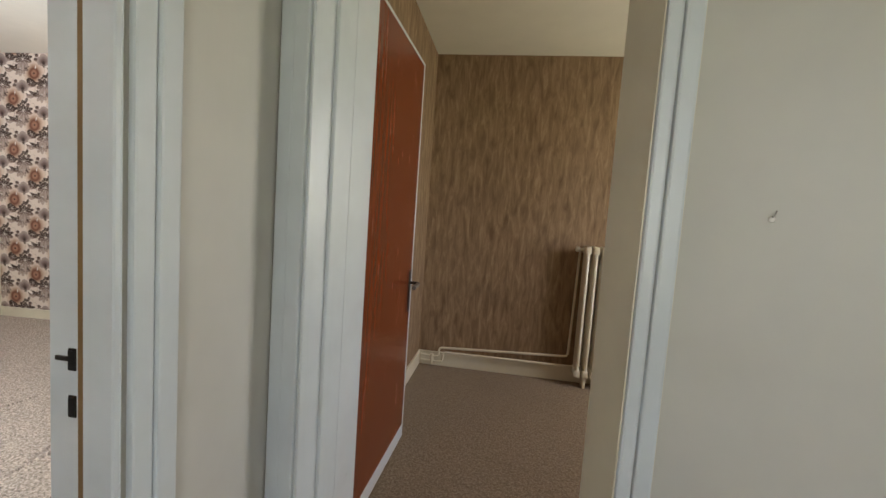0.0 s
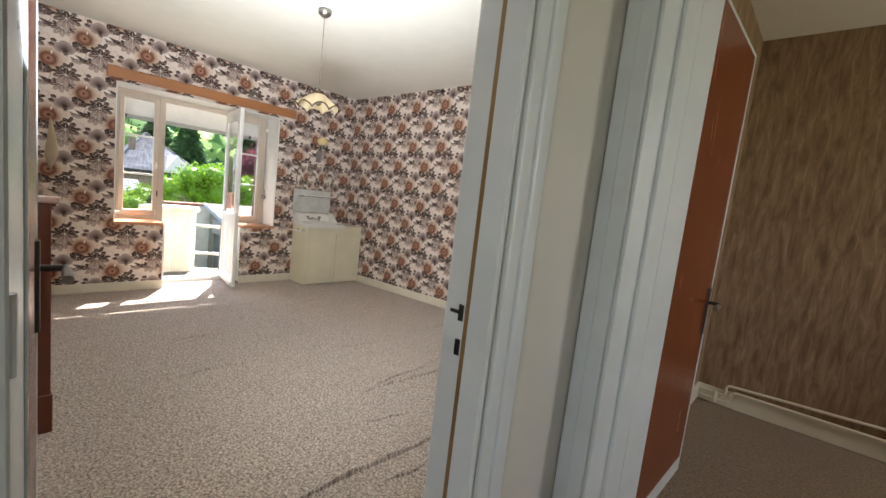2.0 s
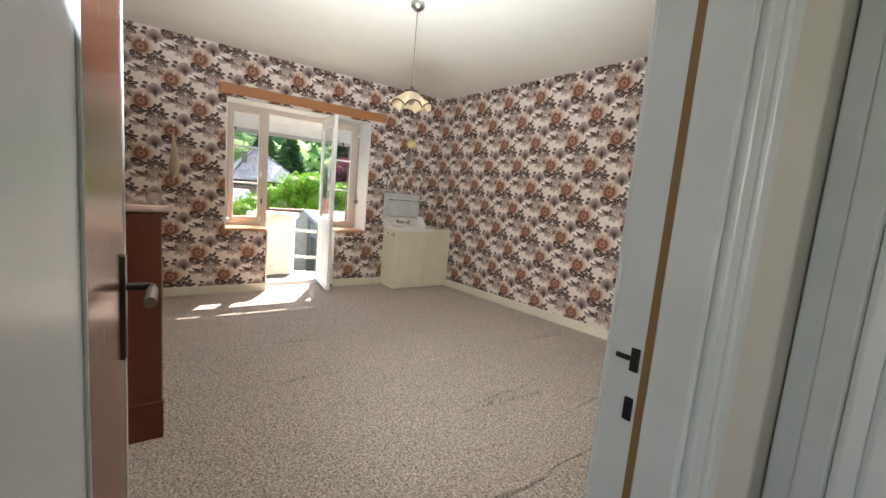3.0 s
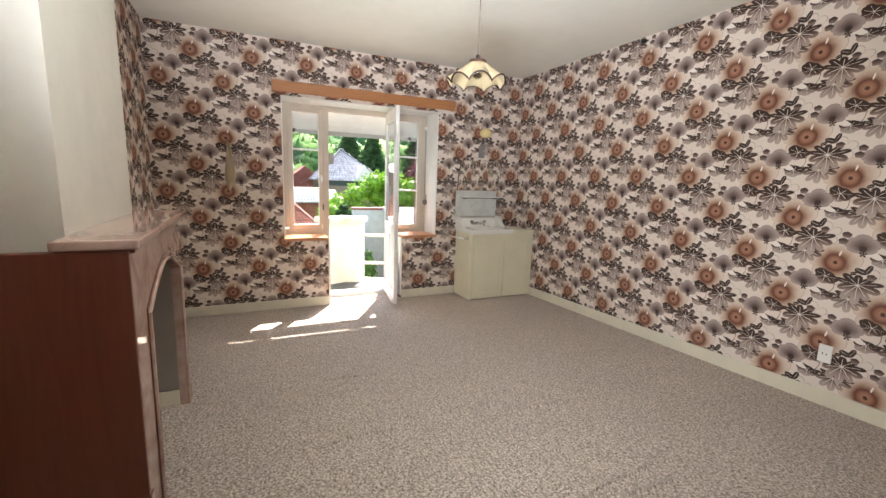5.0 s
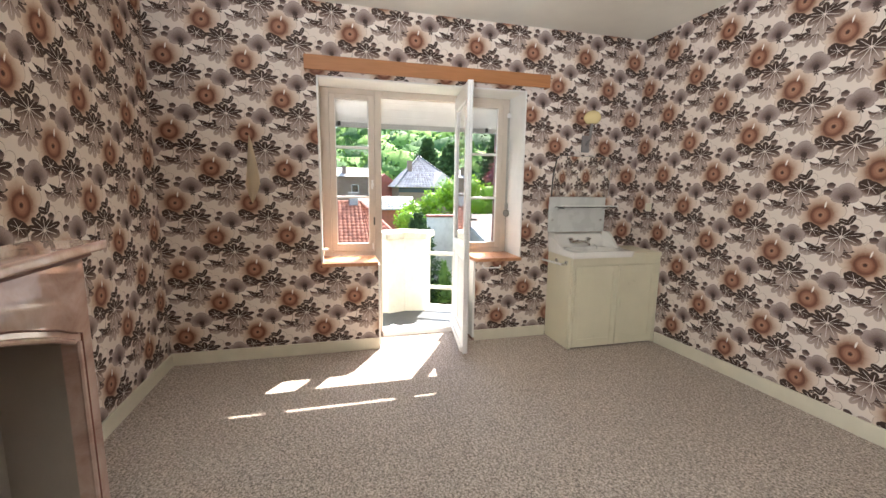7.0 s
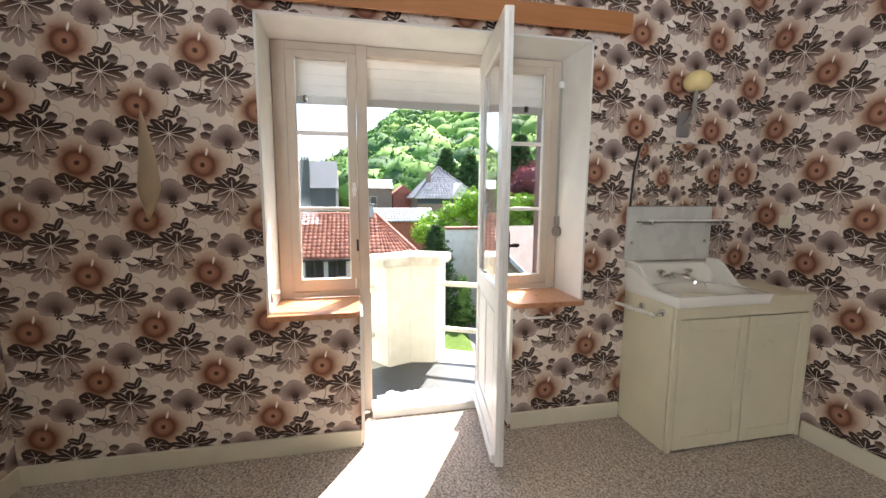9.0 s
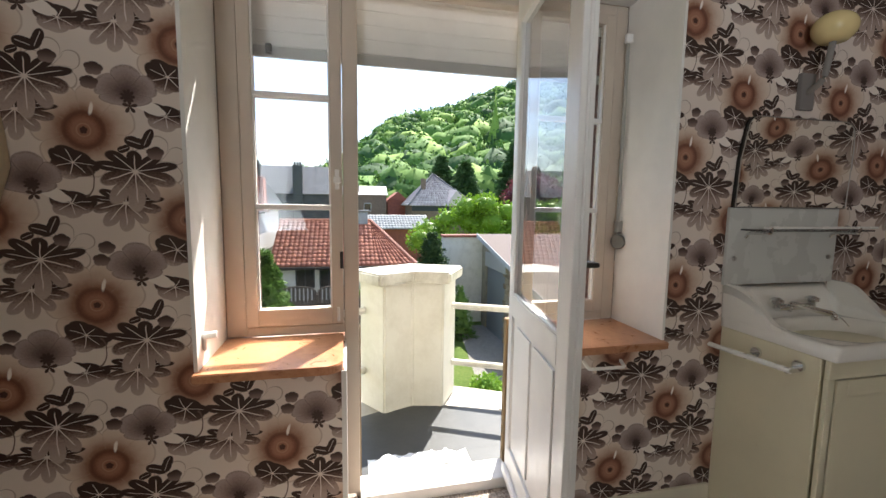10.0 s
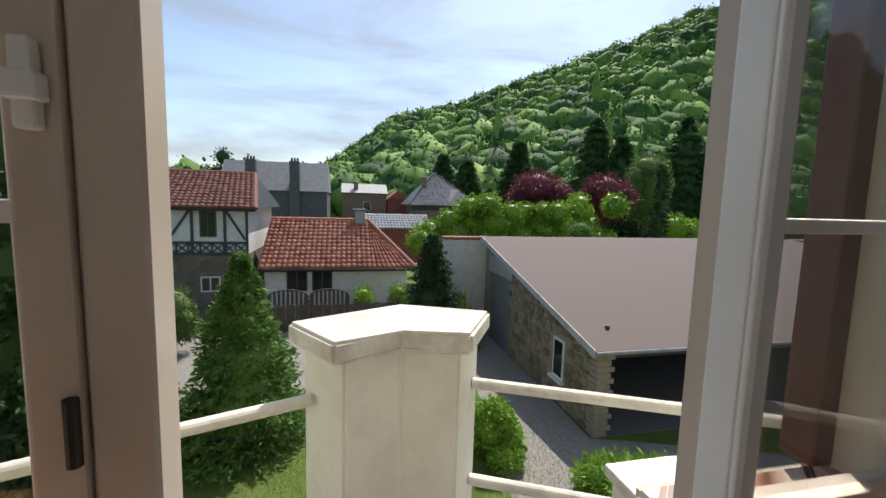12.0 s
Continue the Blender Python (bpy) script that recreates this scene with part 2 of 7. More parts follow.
def wallpaper(name, sign, u0, v0):
    """Seventies flower paper: brown-eyed flowers, palmate leaves, grey anemones and buds on a centred lattice."""
    q = Mat(name, 0.8, spec=0.06)
    CW, CH = 0.518, 0.521
    s = q.xyz()
    u = q.math("ADD", s[1], q.math("MULTIPLY", s[0], sign))
    comb = q.t.nodes.new("ShaderNodeCombineXYZ")
    q.put(comb.inputs[0], q.math("SUBTRACT", u, u0))
    q.put(comb.inputs[1], q.math("SUBTRACT", s[2], v0))
    wob = q.t.nodes.new("ShaderNodeTexNoise")
    wob.inputs["Scale"].default_value = 16.0
    q.put(wob.inputs["Vector"], comb.outputs[0])

    def vec(op, a, b=None, scale=None):
        n = q.t.nodes.new("ShaderNodeVectorMath")
        n.operation = op
        q.put(n.inputs[0], a)
        if b is not None:
            q.put(n.inputs[1], b)
        if scale is not None:
            n.inputs["Scale"].default_value = scale
        return n

    wobble = vec("SCALE", vec("SUBTRACT", wob.outputs["Color"], (0.5, 0.5, 0.5)).outputs[0], scale=0.011).outputs[0]
    p = vec("ADD", comb.outputs[0], wobble).outputs[0]

    def wrap(v):
        n = vec("WRAP", v, (CW / 2, CH / 2, 1))
        n.inputs[2].default_value = (-CW / 2, -CH / 2, -1)
        return n.outputs[0]

    def local(ox, oy):
        """Place relative to the nearest copy of a motif at (ox, oy) of the lattice."""
        a = wrap(vec("SUBTRACT", p, (ox, oy, 0)).outputs[0])
        b = wrap(vec("SUBTRACT", p, (ox + CW / 2, oy + CH / 2, 0)).outputs[0])
        near = q.math("LESS_THAN", vec("LENGTH", b).outputs["Value"], vec("LENGTH", a).outputs["Value"])
        n = q.t.nodes.new("ShaderNodeMix")
        n.data_type = "VECTOR"
        q.put(n.inputs["Factor"], near)
        q.put(n.inputs["A"], a)
        q.put(n.inputs["B"], b)
        out = n.outputs["Result"]
        z = q.xyz(out)
        r = vec("LENGTH", out).outputs["Value"]
        th = q.math("ARCTAN2", z[1], z[0])
        return z[0], z[1], r, th

    fine = q.noise(38, 3.0, 0.6, p)
    streak = q.noise(150, 2.0, 0.6, p)
    ground = q.mix(q.noise(5, 3.0), (0.70, 0.60, 0.525), (0.79, 0.695, 0.625))
    col = ground
    K = CW / 223

    def over(mask, colour):
        nonlocal col
        col = q.mix(mask, col, colour)

    def times(*fs):
        out = fs[0]
        for f in fs[1:]:
            out = q.math("MULTIPLY", out, f)
        return out

    def lobes(th, n, turn, depth, power=0.6):
        return q.math("MULTIPLY_ADD", q.math("POWER", q.math("ABSOLUTE", q.math("COSINE", q.math("MULTIPLY", q.math("SUBTRACT", th, turn), n / 2))), power), depth, 1 - depth)

    def bent(ox, oy, wide, up, down, rot=0.0):
        """Place in a motif whose half-width is 1, its upper half 'up' high and its lower half 'down' deep."""
        x, y, r, th = local(ox * K, oy * K)
        c, s_ = math.cos(rot), math.sin(rot)
        xr = q.math("ADD", q.math("MULTIPLY", x, c / (wide * K)), q.math("MULTIPLY", y, s_ / (wide * K)))
        yr = q.math("ADD", q.math("MULTIPLY", x, -s_), q.math("MULTIPLY", y, c))
        yr = q.math("ADD", q.math("MULTIPLY", q.math("MAXIMUM", yr, 0.0), 1 / (up * K)), q.math("MULTIPLY", q.math("MINIMUM", yr, 0.0), 1 / (down * K)))
        rr = q.math("SQRT", q.math("ADD", q.math("MULTIPLY", xr, xr), q.math("MULTIPLY", yr, yr)))
        return xr, yr, rr, q.math("ARCTAN2", yr, xr)

    DARK, MID, PALE, VEIN = (0.031, 0.0125, 0.0085), (0.105, 0.058, 0.046), (0.47, 0.37, 0.32), (0.72, 0.63, 0.57)

    def leaf(ox, oy, wide, up, down, n, turn, depth, rot=0.0, veins=0.045, power=0.5, fade=(0.29, 0.43, 0.53)):
        """A lobed leaf, dark above its hub and fading to grey below, with pale veins along the lobes."""
        x, y, r, th = bent(ox, oy, wide, up, down, rot)
        edge = q.math("MULTIPLY", lobes(th, n, turn, depth, power), q.math("MULTIPLY_ADD", q.math("SINE", q.math("MULTIPLY_ADD", th, 3.0, 0.8)), 0.09, 0.98))
        m = q.step(r, edge, 0.07)
        tone = q.math("ADD", q.math("MULTIPLY_ADD", y, 0.5, 0.5), q.math("MULTIPLY", q.math("SUBTRACT", streak, 0.5), 0.25))
        over(m, q.ramp(tone, (0.02, PALE), (fade[0], (0.33, 0.245, 0.21)), (fade[1], MID), (fade[2], DARK)))
        vein = q.math("MULTIPLY", q.math("ABSOLUTE", q.math("SINE", q.math("MULTIPLY", q.math("SUBTRACT", th, turn), n / 2))), q.math("MULTIPLY", r, 2 / n))
        over(times(q.step(vein, veins, veins * 0.6), q.step(r, q.math("MULTIPLY", edge, 0.80), 0.15), m), VEIN)

    # thin line flower
    x, y, r, th = local(-28 * K, 76 * K)
    line = q.math("ABSOLUTE", q.math("SUBTRACT", r, q.math("MULTIPLY", lobes(th, 5, 0.4, 0.6), 32 * K)))
    over(times(q.step(line, 0.0035, 0.0025), 0.65), (0.30, 0.22, 0.17))
    ray = q.math("MULTIPLY", q.math("ABSOLUTE", q.math("SINE", q.math("MULTIPLY", th, 3.5))), r)
    over(times(q.step(ray, 0.005, 0.004), q.step(r, 22 * K, 0.02), 0.6), (0.27, 0.20, 0.15))
    # large pale flower with a brown eye
    x, y, r, th = local(0, 0)
    petal = q.math("MULTIPLY", lobes(th, 7, 0.35, 0.24, 0.5), 60 * K)
    shade = q.math("ADD", q.math("DIVIDE", r, 60 * K), q.math("MULTIPLY", q.math("SUBTRACT", q.noise(22, 3.0, 0.6, p), 0.5), 0.22))
    over(q.step(r, petal, 0.006), q.ramp(shade, (0.30, (0.20, 0.082, 0.048)), (0.45, (0.30, 0.155, 0.10)), (0.58, (0.50, 0.345, 0.26)), (0.76, (0.65, 0.515, 0.42)), (1.0, (0.74, 0.64, 0.55))))
    rim = q.math("ABSOLUTE", q.math("SUBTRACT", r, q.math("SUBTRACT", petal, 0.004)))
    over(times(q.step(rim, 0.0045, 0.004), 0.5), (0.36, 0.25, 0.19))
    fold = q.math("MULTIPLY", q.math("ABSOLUTE", q.math("COSINE", q.math("MULTIPLY", q.math("SUBTRACT", th, 0.35), 3.5))), r)
    over(times(q.step(fold, 0.012, 0.012), q.step(r, petal, 0.02), 0.35), (0.40, 0.28, 0.21))
    disc = q.math("DIVIDE", r, 26 * K)
    over(q.step(disc, 1.0, 0.12), q.ramp(q.math("ADD", disc, q.math("MULTIPLY", q.math("SUBTRACT", streak, 0.5), 0.18)), (0.0, (0.29, 0.125, 0.075)), (0.48, (0.33, 0.15, 0.092)), (0.66, (0.225, 0.085, 0.048)), (0.80, (0.135, 0.046, 0.027)), (0.96, (0.21, 0.086, 0.05))))
    over(q.step(q.math("ABSOLUTE", q.math("SUBTRACT", r, 8 * K)), 0.0035, 0.003), (0.42, 0.22, 0.14))
    over(q.step(r, q.math("MULTIPLY", lobes(th, 5, 0.2, 0.2), 5.5 * K), 0.004), (0.055, 0.018, 0.012))
    x, y, r, th = bent(9, 27, 2.9, 10.5, 10.5, -0.22)
    over(q.step(r, 1.0, 0.5), (0.88, 0.82, 0.75))
    # palmate leaves with drooping grey lower lobes
    leaf(41, -90, 45, 20, 37, 10, 1.57, 0.40, veins=0.02, power=0.7)
    leaf(54, -50, 50, 31, 51, 10, 1.57, 0.40, veins=0.02, power=0.7)
    # rounded heart leaves
    leaf(-19, -91, 28, 17, 19, 7, 1.3, 0.10, -0.12, 0.026, 0.8)
    leaf(-15, -40, 30, 19, 23, 7, 1.2, 0.10, -0.32, 0.026, 0.8, (0.10, 0.24, 0.42))
    x, y, r, th = bent(-2, -64, 9, 20, 20, -0.1)
    over(times(q.step(q.math("ABSOLUTE", q.math("SUBTRACT", r, 0.95)), 0.13, 0.1), q.step(q.math("MULTIPLY", x, -1.0), 0.0, 0.1)), (0.13, 0.085, 0.07))
    # grey anemone with a dark heart, its pale lower petal and anthers
    x, y, r, th = bent(74, 33, 22, 7, 9, -0.45)
    over(q.step(r, lobes(th, 5, 0.2, 0.12), 0.12), (0.83, 0.755, 0.69))
    x, y, r, th = bent(49, 49, 37, 35, 18)
    edge = lobes(th, 5, 1.57, 0.20, 0.5)
    over(q.step(r, edge, 0.06), q.ramp(q.math("ADD", q.math("DIVIDE", r, edge), q.math("MULTIPLY", q.math("SUBTRACT", streak, 0.5), 0.3)), (0.0, (0.06, 0.032, 0.028)), (0.30, (0.15, 0.098, 0.088)), (0.62, (0.29, 0.215, 0.195)), (0.88, (0.40, 0.315, 0.285)), (1.0, (0.22, 0.155, 0.14))))
    over(times(q.step(q.math("MULTIPLY", q.math("ABSOLUTE", q.math("COSINE", q.math("MULTIPLY", q.math("SUBTRACT", th, 1.57), 2.5))), r), 0.07, 0.07), q.step(r, edge, 0.1), 0.5), (0.10, 0.062, 0.055))
    x, y, r, th = local(51 * K, 44 * K)
    over(q.step(r, q.math("MULTIPLY", lobes(th, 9, 0, 0.4), 10 * K), 0.006), (0.040, 0.020, 0.017))
    x, y, r, th = local(53 * K, 32 * K)
    over(q.step(r, q.math("MULTIPLY", lobes(th, 5, 1.57, 0.85, 0.9), 10 * K), 0.004), (0.05, 0.026, 0.022))
    # sprig of three dark leaflets and its buds
    for bx, by, wide, high, rot in ((56, -13, 14, 9, -0.35), (70, -7, 14, 8, 1.15), (42, -21, 8, 6, 0.4)):
        x, y, r, th = bent(bx, by, wide, high, high, rot)
        over(q.step(r, lobes(th, 2, 0, 0.22, 0.8), 0.12), DARK)
        over(times(q.step(q.math("ABSOLUTE", y), 0.10, 0.08), q.step(r, 0.75, 0.1), 0.7), VEIN)
    for bx, by, br in ((78, -25, 11), (15, 77, 11), (9, 60, 11)):
        x, y, r, th = bent(bx, by, br, br * 0.75, br * 0.9)
        over(q.step(r, lobes(th, 5, 0.2, 0.15), 0.15), q.ramp(q.math("MULTIPLY_ADD", y, 0.5, 0.5), (0.1, (0.26, 0.18, 0.155)), (0.5, (0.10, 0.062, 0.053)), (0.75, (0.05, 0.026, 0.022))))
    col2 = q.mix(q.math("MULTIPLY", q.noise(1.1, 4.0), 0.12), col, (0.62, 0.52, 0.44))
    q.base(col2)
    q.bump(q.noise(220, 2.0), 0.05, 0.001)
    return q.m


M_PAPER = wallpaper("brown flower wallpaper", 1.0, -4.109, 1.497)
M_PAPER_NORTH = wallpaper("brown flower wallpaper, second run", 1.0, 1.533, 1.508)
M_PAPER_LEFT = wallpaper("brown flower wallpaper, third run", -1.0, 5.054, 1.55)


def glass(name, rough=0.0):
    q = Mat(name, rough)
    q.b.inputs["Transmission Weight"].default_value, q.b.inputs["IOR"].default_value = 1.0, 1.45
    return q.m


M_GLASS = glass("window glass")
M_CHROME = Mat("chromed metal", 0.12, 1.0, (0.75, 0.75, 0.74)).m
M_STEEL = Mat("dull steel", 0.35, 1.0, (0.45, 0.43, 0.40)).m
M_DARKMETAL = Mat("dark metal", 0.4, 0.8, (0.05, 0.045, 0.04)).m
# darker and rougher than steel, so the fill lamp leaves no white spot
M_GRIP = Mat("dull grey grip", 0.55, 0.0, (0.16, 0.14, 0.12)).m
M_BLACK = Mat("black plastic", 0.35, 0.0, (0.012, 0.012, 0.012)).m
M_PORCELAIN = Mat("white porcelain", 0.1, 0.0, (0.83, 0.80, 0.74)).m

# ---- large structure: bedroom ----
XW, XF, XO = -5.34, -5.68, -5.90   # window wall: room face, window plane, outer face
YL, YR, XE, XH = 0.859, 4.963, -0.375, -0.235
H = 2.75
FL = 0.105                          # hall and box room floor, set to fit the camera's view



def fz(x):
    """Height of the bedroom floor, sloped to fit the camera's view."""
    return -0.03 + (x - XW) * 0.0262


def sloped(bm):
    """Lifts what was built on a level floor to the sloping one."""
    for v in bm.verts:
        v.co.z += fz(v.co.x)
    return bm


floor = setting(part("floor", sloped(boxes(((XW - 0.4, YL - 0.1, -0.12), (XE + 0.004, YR + 0.1, 0.0)))), M_CARPET), "beige looped bedroom carpet with creases", "floor")
setting(part("ceiling", boxes(((XO, YL - 0.1, H), (XH, YR + 0.1, H + 0.1))), M_CEIL), "off-white painted bedroom ceiling", "ceiling")
DY0, DY1, WY0, WY1, WZ0, WZ1 = 2.48, 3.33, 2.005, 3.78, 0.745, 2.22
window_wall = setting(part("wall_west", boxes(
    ((XO, YL - 0.1, -0.3), (XW, WY0, H)), ((XO, WY1, -0.3), (XW, YR + 0.1, H)),
    ((XO, WY0, -0.3), (XW, DY0, WZ0 - 0.03)), ((XO, DY1, -0.3), (XW, WY1, WZ0 - 0.03)),
    ((XF - 0.06, WY0, WZ1), (XW, WY1, H)), ((XO, WY0, 2.50), (XF - 0.06, WY1, H))), M_PAPER), "window wall with brown flower wallpaper", "wall")
setting(part("wall_north", boxes(((XW, YR, -0.1), (XE, YR + 0.14, H))), M_PAPER_NORTH), "long wall with brown flower wallpaper", "wall")
setting(part("wall_south", boxes(((XW, YL - 0.14, -0.1), (XE, YL, H))), M_PAPER_LEFT), "alcove wall with brown flower wallpaper", "wall")
BJ0, BJ1, BJZ = 1.075, 1.885, 2.20  # bedroom doorway
setting(part("wall_east", boxes(((XE, YL - 0.14, -0.1), (XE + 0.012, BJ0, H)), ((XE, BJ1, -0.1), (XE + 0.012, YR + 0.14, H)), ((XE, BJ0, BJZ), (XE + 0.012, BJ1, H))), M_PAPER),
        "doorway wall with brown flower wallpaper", "wall")
# white linings of the window recess
setting(part("window_reveal", boxes(
    ((XF, WY0 - 0.0, WZ0), (XW + 0.003, WY0 + 0.012, WZ1)), ((XF, WY1 - 0.012, WZ0), (XW + 0.003, WY1, WZ1)),
    ((XF, WY0, WZ1 - 0.012), (XW + 0.003, WY1, WZ1 + 0.0)),
    ((XF, DY0 - 0.012, 0), (XW + 0.003, DY0 + 0.006, WZ0 - 0.031)), ((XF, DY1 - 0.006, 0), (XW + 0.003, DY1 + 0.012, WZ0 - 0.031))), M_REVEAL),
    "white plastered window recess", "window")
BB = 0.10
setting(part("baseboard_west", sloped(boxes(((XW, YL, 0), (XW + 0.016, DY0 - 0.012, BB)), ((XW, DY1 + 0.012, 0), (XW + 0.016, 4.06, BB)), bevel=0.003)), M_CREAM), "cream painted baseboard", "baseboard")
setting(part("baseboard_north", sloped(boxes(((-4.9, YR - 0.016, 0), (XE, YR, BB)), bevel=0.003)), M_CREAM), "cream painted baseboard", "baseboard")
setting(part("baseboard_south", sloped(boxes(((XW + 0.016, YL, 0), (-3.46, YL + 0.016, BB)), ((-2.26, YL, 0), (XE, YL + 0.016, BB)), bevel=0.003)), M_CREAM), "cream painted baseboard", "baseboard")

# ---- large structure: hall and box room ----
HALL_S, HALL_E = -1.5, 1.9
A = Vector((-0.237, 2.407))                       # corner of the hall
TW = -15.0                                        # the box-room wall stands askew
WALL_M = pose(A.x, A.y, 0, 0, 0, TW)              # along it x, into the box room y
S0, S1, SZ = 0.128, 0.972, 2.22                   # its doorway
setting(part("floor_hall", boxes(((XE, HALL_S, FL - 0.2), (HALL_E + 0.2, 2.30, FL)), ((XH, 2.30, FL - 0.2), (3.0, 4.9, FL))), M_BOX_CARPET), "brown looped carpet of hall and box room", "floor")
setting(part("wall_hall_west", boxes(((XE + 0.012, HALL_S, -0.1), (XH, BJ0, H)), ((XE + 0.012, BJ1, -0.1), (XH, 2.56, H)), ((XE + 0.012, BJ0, BJZ), (XH, BJ1, H)), ((XE + 0.012, 2.56, -0.1), (XH - 0.004, 4.9, H))), M_HALL), "grey painted hall wall", "wall")
setting(part("wall_hall_north", boxes(((0.0, 0, -0.1), (S0, 0.14, H)), ((S1 + 0.03, 0, -0.1), (2.3, 0.14, H)), ((S0, 0, SZ), (S1, 0.14, H)), m=WALL_M), M_HALL), "grey painted hall wall with box-room doorway", "wall")
setting(part("wall_hall_south", boxes(((XE, HALL_S - 0.1, -0.1), (0.86, HALL_S, H)), ((1.86, HALL_S - 0.1, -0.1), (HALL_E + 0.1, HALL_S, H)), ((0.86, HALL_S - 0.1, -0.1), (1.86, HALL_S, 1.0)), ((0.86, HALL_S - 0.1, 2.4), (1.86, HALL_S, H))), M_HALL), "grey painted hall wall", "wall")
setting(part("wall_hall_east", boxes(((HALL_E, HALL_S, -0.1), (HALL_E + 0.1, 2.2, H))), M_HALL), "grey painted hall wall", "wall")
setting(part("ceiling_hall", boxes(((XH, HALL_S - 0.1, 2.71), (3.0, 4.9, 2.8))), M_CEIL), "white painted hall ceiling", "ceiling")
setting(part("wall_box_west", boxes(((XH - 0.004, 2.56, FL), (XH + 0.004, 4.739, 2.71))), M_BOX_PAPER), "brown brushed wallpaper wall", "wall")
setting(part("wall_box_north", boxes(((XH, 4.739, 0), (3.0, 4.88, 2.71))), M_BOX_PAPER), "brown brushed wallpaper wall", "wall")
setting(part("wall_box_south", boxes(((0.0, 0.14, 0), (S0, 0.148, 2.71)), ((S1 + 0.08, 0.14, 0), (3.2, 0.148, 2.71)), ((S0, 0.14, SZ), (S1, 0.148, 2.71)), m=WALL_M), M_BOX_PAPER), "brown brushed wallpaper wall", "wall")
setting(part("wall_box_east", boxes(((2.75, 1.2, 0), (2.9, 3.25, 2.71)), ((2.75, 4.25, 0), (2.9, 4.8, 2.71)), ((2.75, 3.25, 0), (2.9, 4.25, 1.0)), ((2.75, 3.25, 2.3), (2.9, 4.25, 2.71))), M_BOX_PAPER), "brown brushed wallpaper wall with window opening", "wall")

# ---- doorways, casings and door leaves ----
def casing(name, spans, m=None, label="white painted door casing"):
    return setting(part(name, boxes(*spans, bevel=0.006, m=m, seg=2), M_TRIM), label, "trim")


M_JAMBSEAL = paint("brown stained strip", (0.22, 0.13, 0.05), 0.5)
casing("trim_bedroom_door", (
    ((XH, BJ1 + 0.012, FL), (XH + 0.016, BJ1 + 0.060, BJZ + 0.1)), ((XH, BJ1 + 0.061, FL), (XH + 0.024, BJ1 + 0.112, BJZ + 0.1)),
    ((XH, BJ0 - 0.112, FL), (XH + 0.02, BJ0 - 0.012, BJZ + 0.1)), ((XH, BJ0 - 0.1, BJZ + 0.01), (XH + 0.018, BJ1 + 0.1, BJZ + 0.1))))
door_frame = setting(part("door_1", boxes(
    ((XE - 0.004, BJ1 - 0.005, FL), (XH + 0.006, BJ1 + 0.001, BJZ)), ((XE - 0.004, BJ0 - 0.001, FL), (XH + 0.006, BJ0 + 0.005, BJZ)), ((XE - 0.004, BJ0, BJZ - 0.006), (XH + 0.006, BJ1, BJZ + 0.001)),
    ((-0.296, BJ1 - 0.016, FL), (XH + 0.004, BJ1 + 0.001, BJZ)), ((-0.296, BJ0 - 0.001, FL), (XH + 0.004, BJ0 + 0.016, BJZ)), bevel=0.003), M_TRIM), "white painted bedroom door frame", "door frame")
part("seal_strip", boxes(((-0.312, BJ1 - 0.009, FL), (-0.297, BJ1 - 0.004, BJZ))), M_JAMBSEAL, door_frame)
part("bedroom_edge", boxes(((XE - 0.016, BJ1 + 0.004, fz(XE)), (XE + 0.007, BJ1 + 0.07, BJZ + 0.07)), bevel=0.004), M_TRIM, door_frame)
for name, z in (("latch_strike", 1.093), ("bolt_strike", 1.004)):
    bm = boxes(((-0.335, BJ1 - 0.008, z - 0.021), (-0.319, BJ1 - 0.0045, z + 0.021)), bevel=0.001)
    if name == "latch_strike":
        add_box(bm, (-0.362, BJ1 - 0.009, z - 0.004), (-0.335, BJ1 - 0.004, z + 0.005), 0.001)
    strike = part(name, bm, M_DARKMETAL, door_frame, "worn steel strike plate")
    part("strike_hole", boxes(((-0.333, BJ1 - 0.0095, z - 0.017), (-0.321, BJ1 - 0.007, z + 0.017))), M_BLACK, strike)
part("threshold", boxes(((XE - 0.01, BJ0, fz(XE) - 0.01), (XH, BJ1, FL + 0.006)), bevel=0.003), plain_wood("worn oak threshold", (0.16, 0.09, 0.045), (0.24, 0.15, 0.08)), door_frame)

casing("trim_box_room_door", (
    ((0.016, -0.036, FL), (0.068, 0, SZ + 0.09)), ((0.0685, -0.042, FL), (S0 - 0.004, 0, SZ + 0.09)),
    ((0.02, -0.02, SZ + 0.004), (S1 + 0.07, 0, SZ + 0.09))), WALL_M)
casing("trim_box_room_door_side", (((0.699, 2.106, FL), (0.729, 2.165, SZ + 0.09)), ((0.7295, 2.100, FL), (0.765, 2.165, SZ + 0.09))))
box_frame = setting(part("door_2", boxes(
    ((S0 - 0.002, -0.036, FL), (S0 + 0.010, 0.15, SZ)), ((S0, -0.014, SZ - 0.01), (S1, 0.15, SZ + 0.002)),
    ((S0 + 0.008, 0.05, FL), (S0 + 0.022, 0.10, SZ)), bevel=0.003, m=WALL_M), M_TRIM), "white painted box-room door frame", "door frame")
part("jamb", prism([(0.697, 2.112), (0.770, 2.112), (0.775, 2.27), (0.662, 2.262)], FL, SZ, 0.004), M_CREAM, box_frame, "cream painted door jamb")
part("side_lining", boxes(((S0 - 0.02, 0.151, FL), (S0 + 0.008, 0.27, SZ)), bevel=0.003, m=WALL_M), M_TRIM, box_frame)


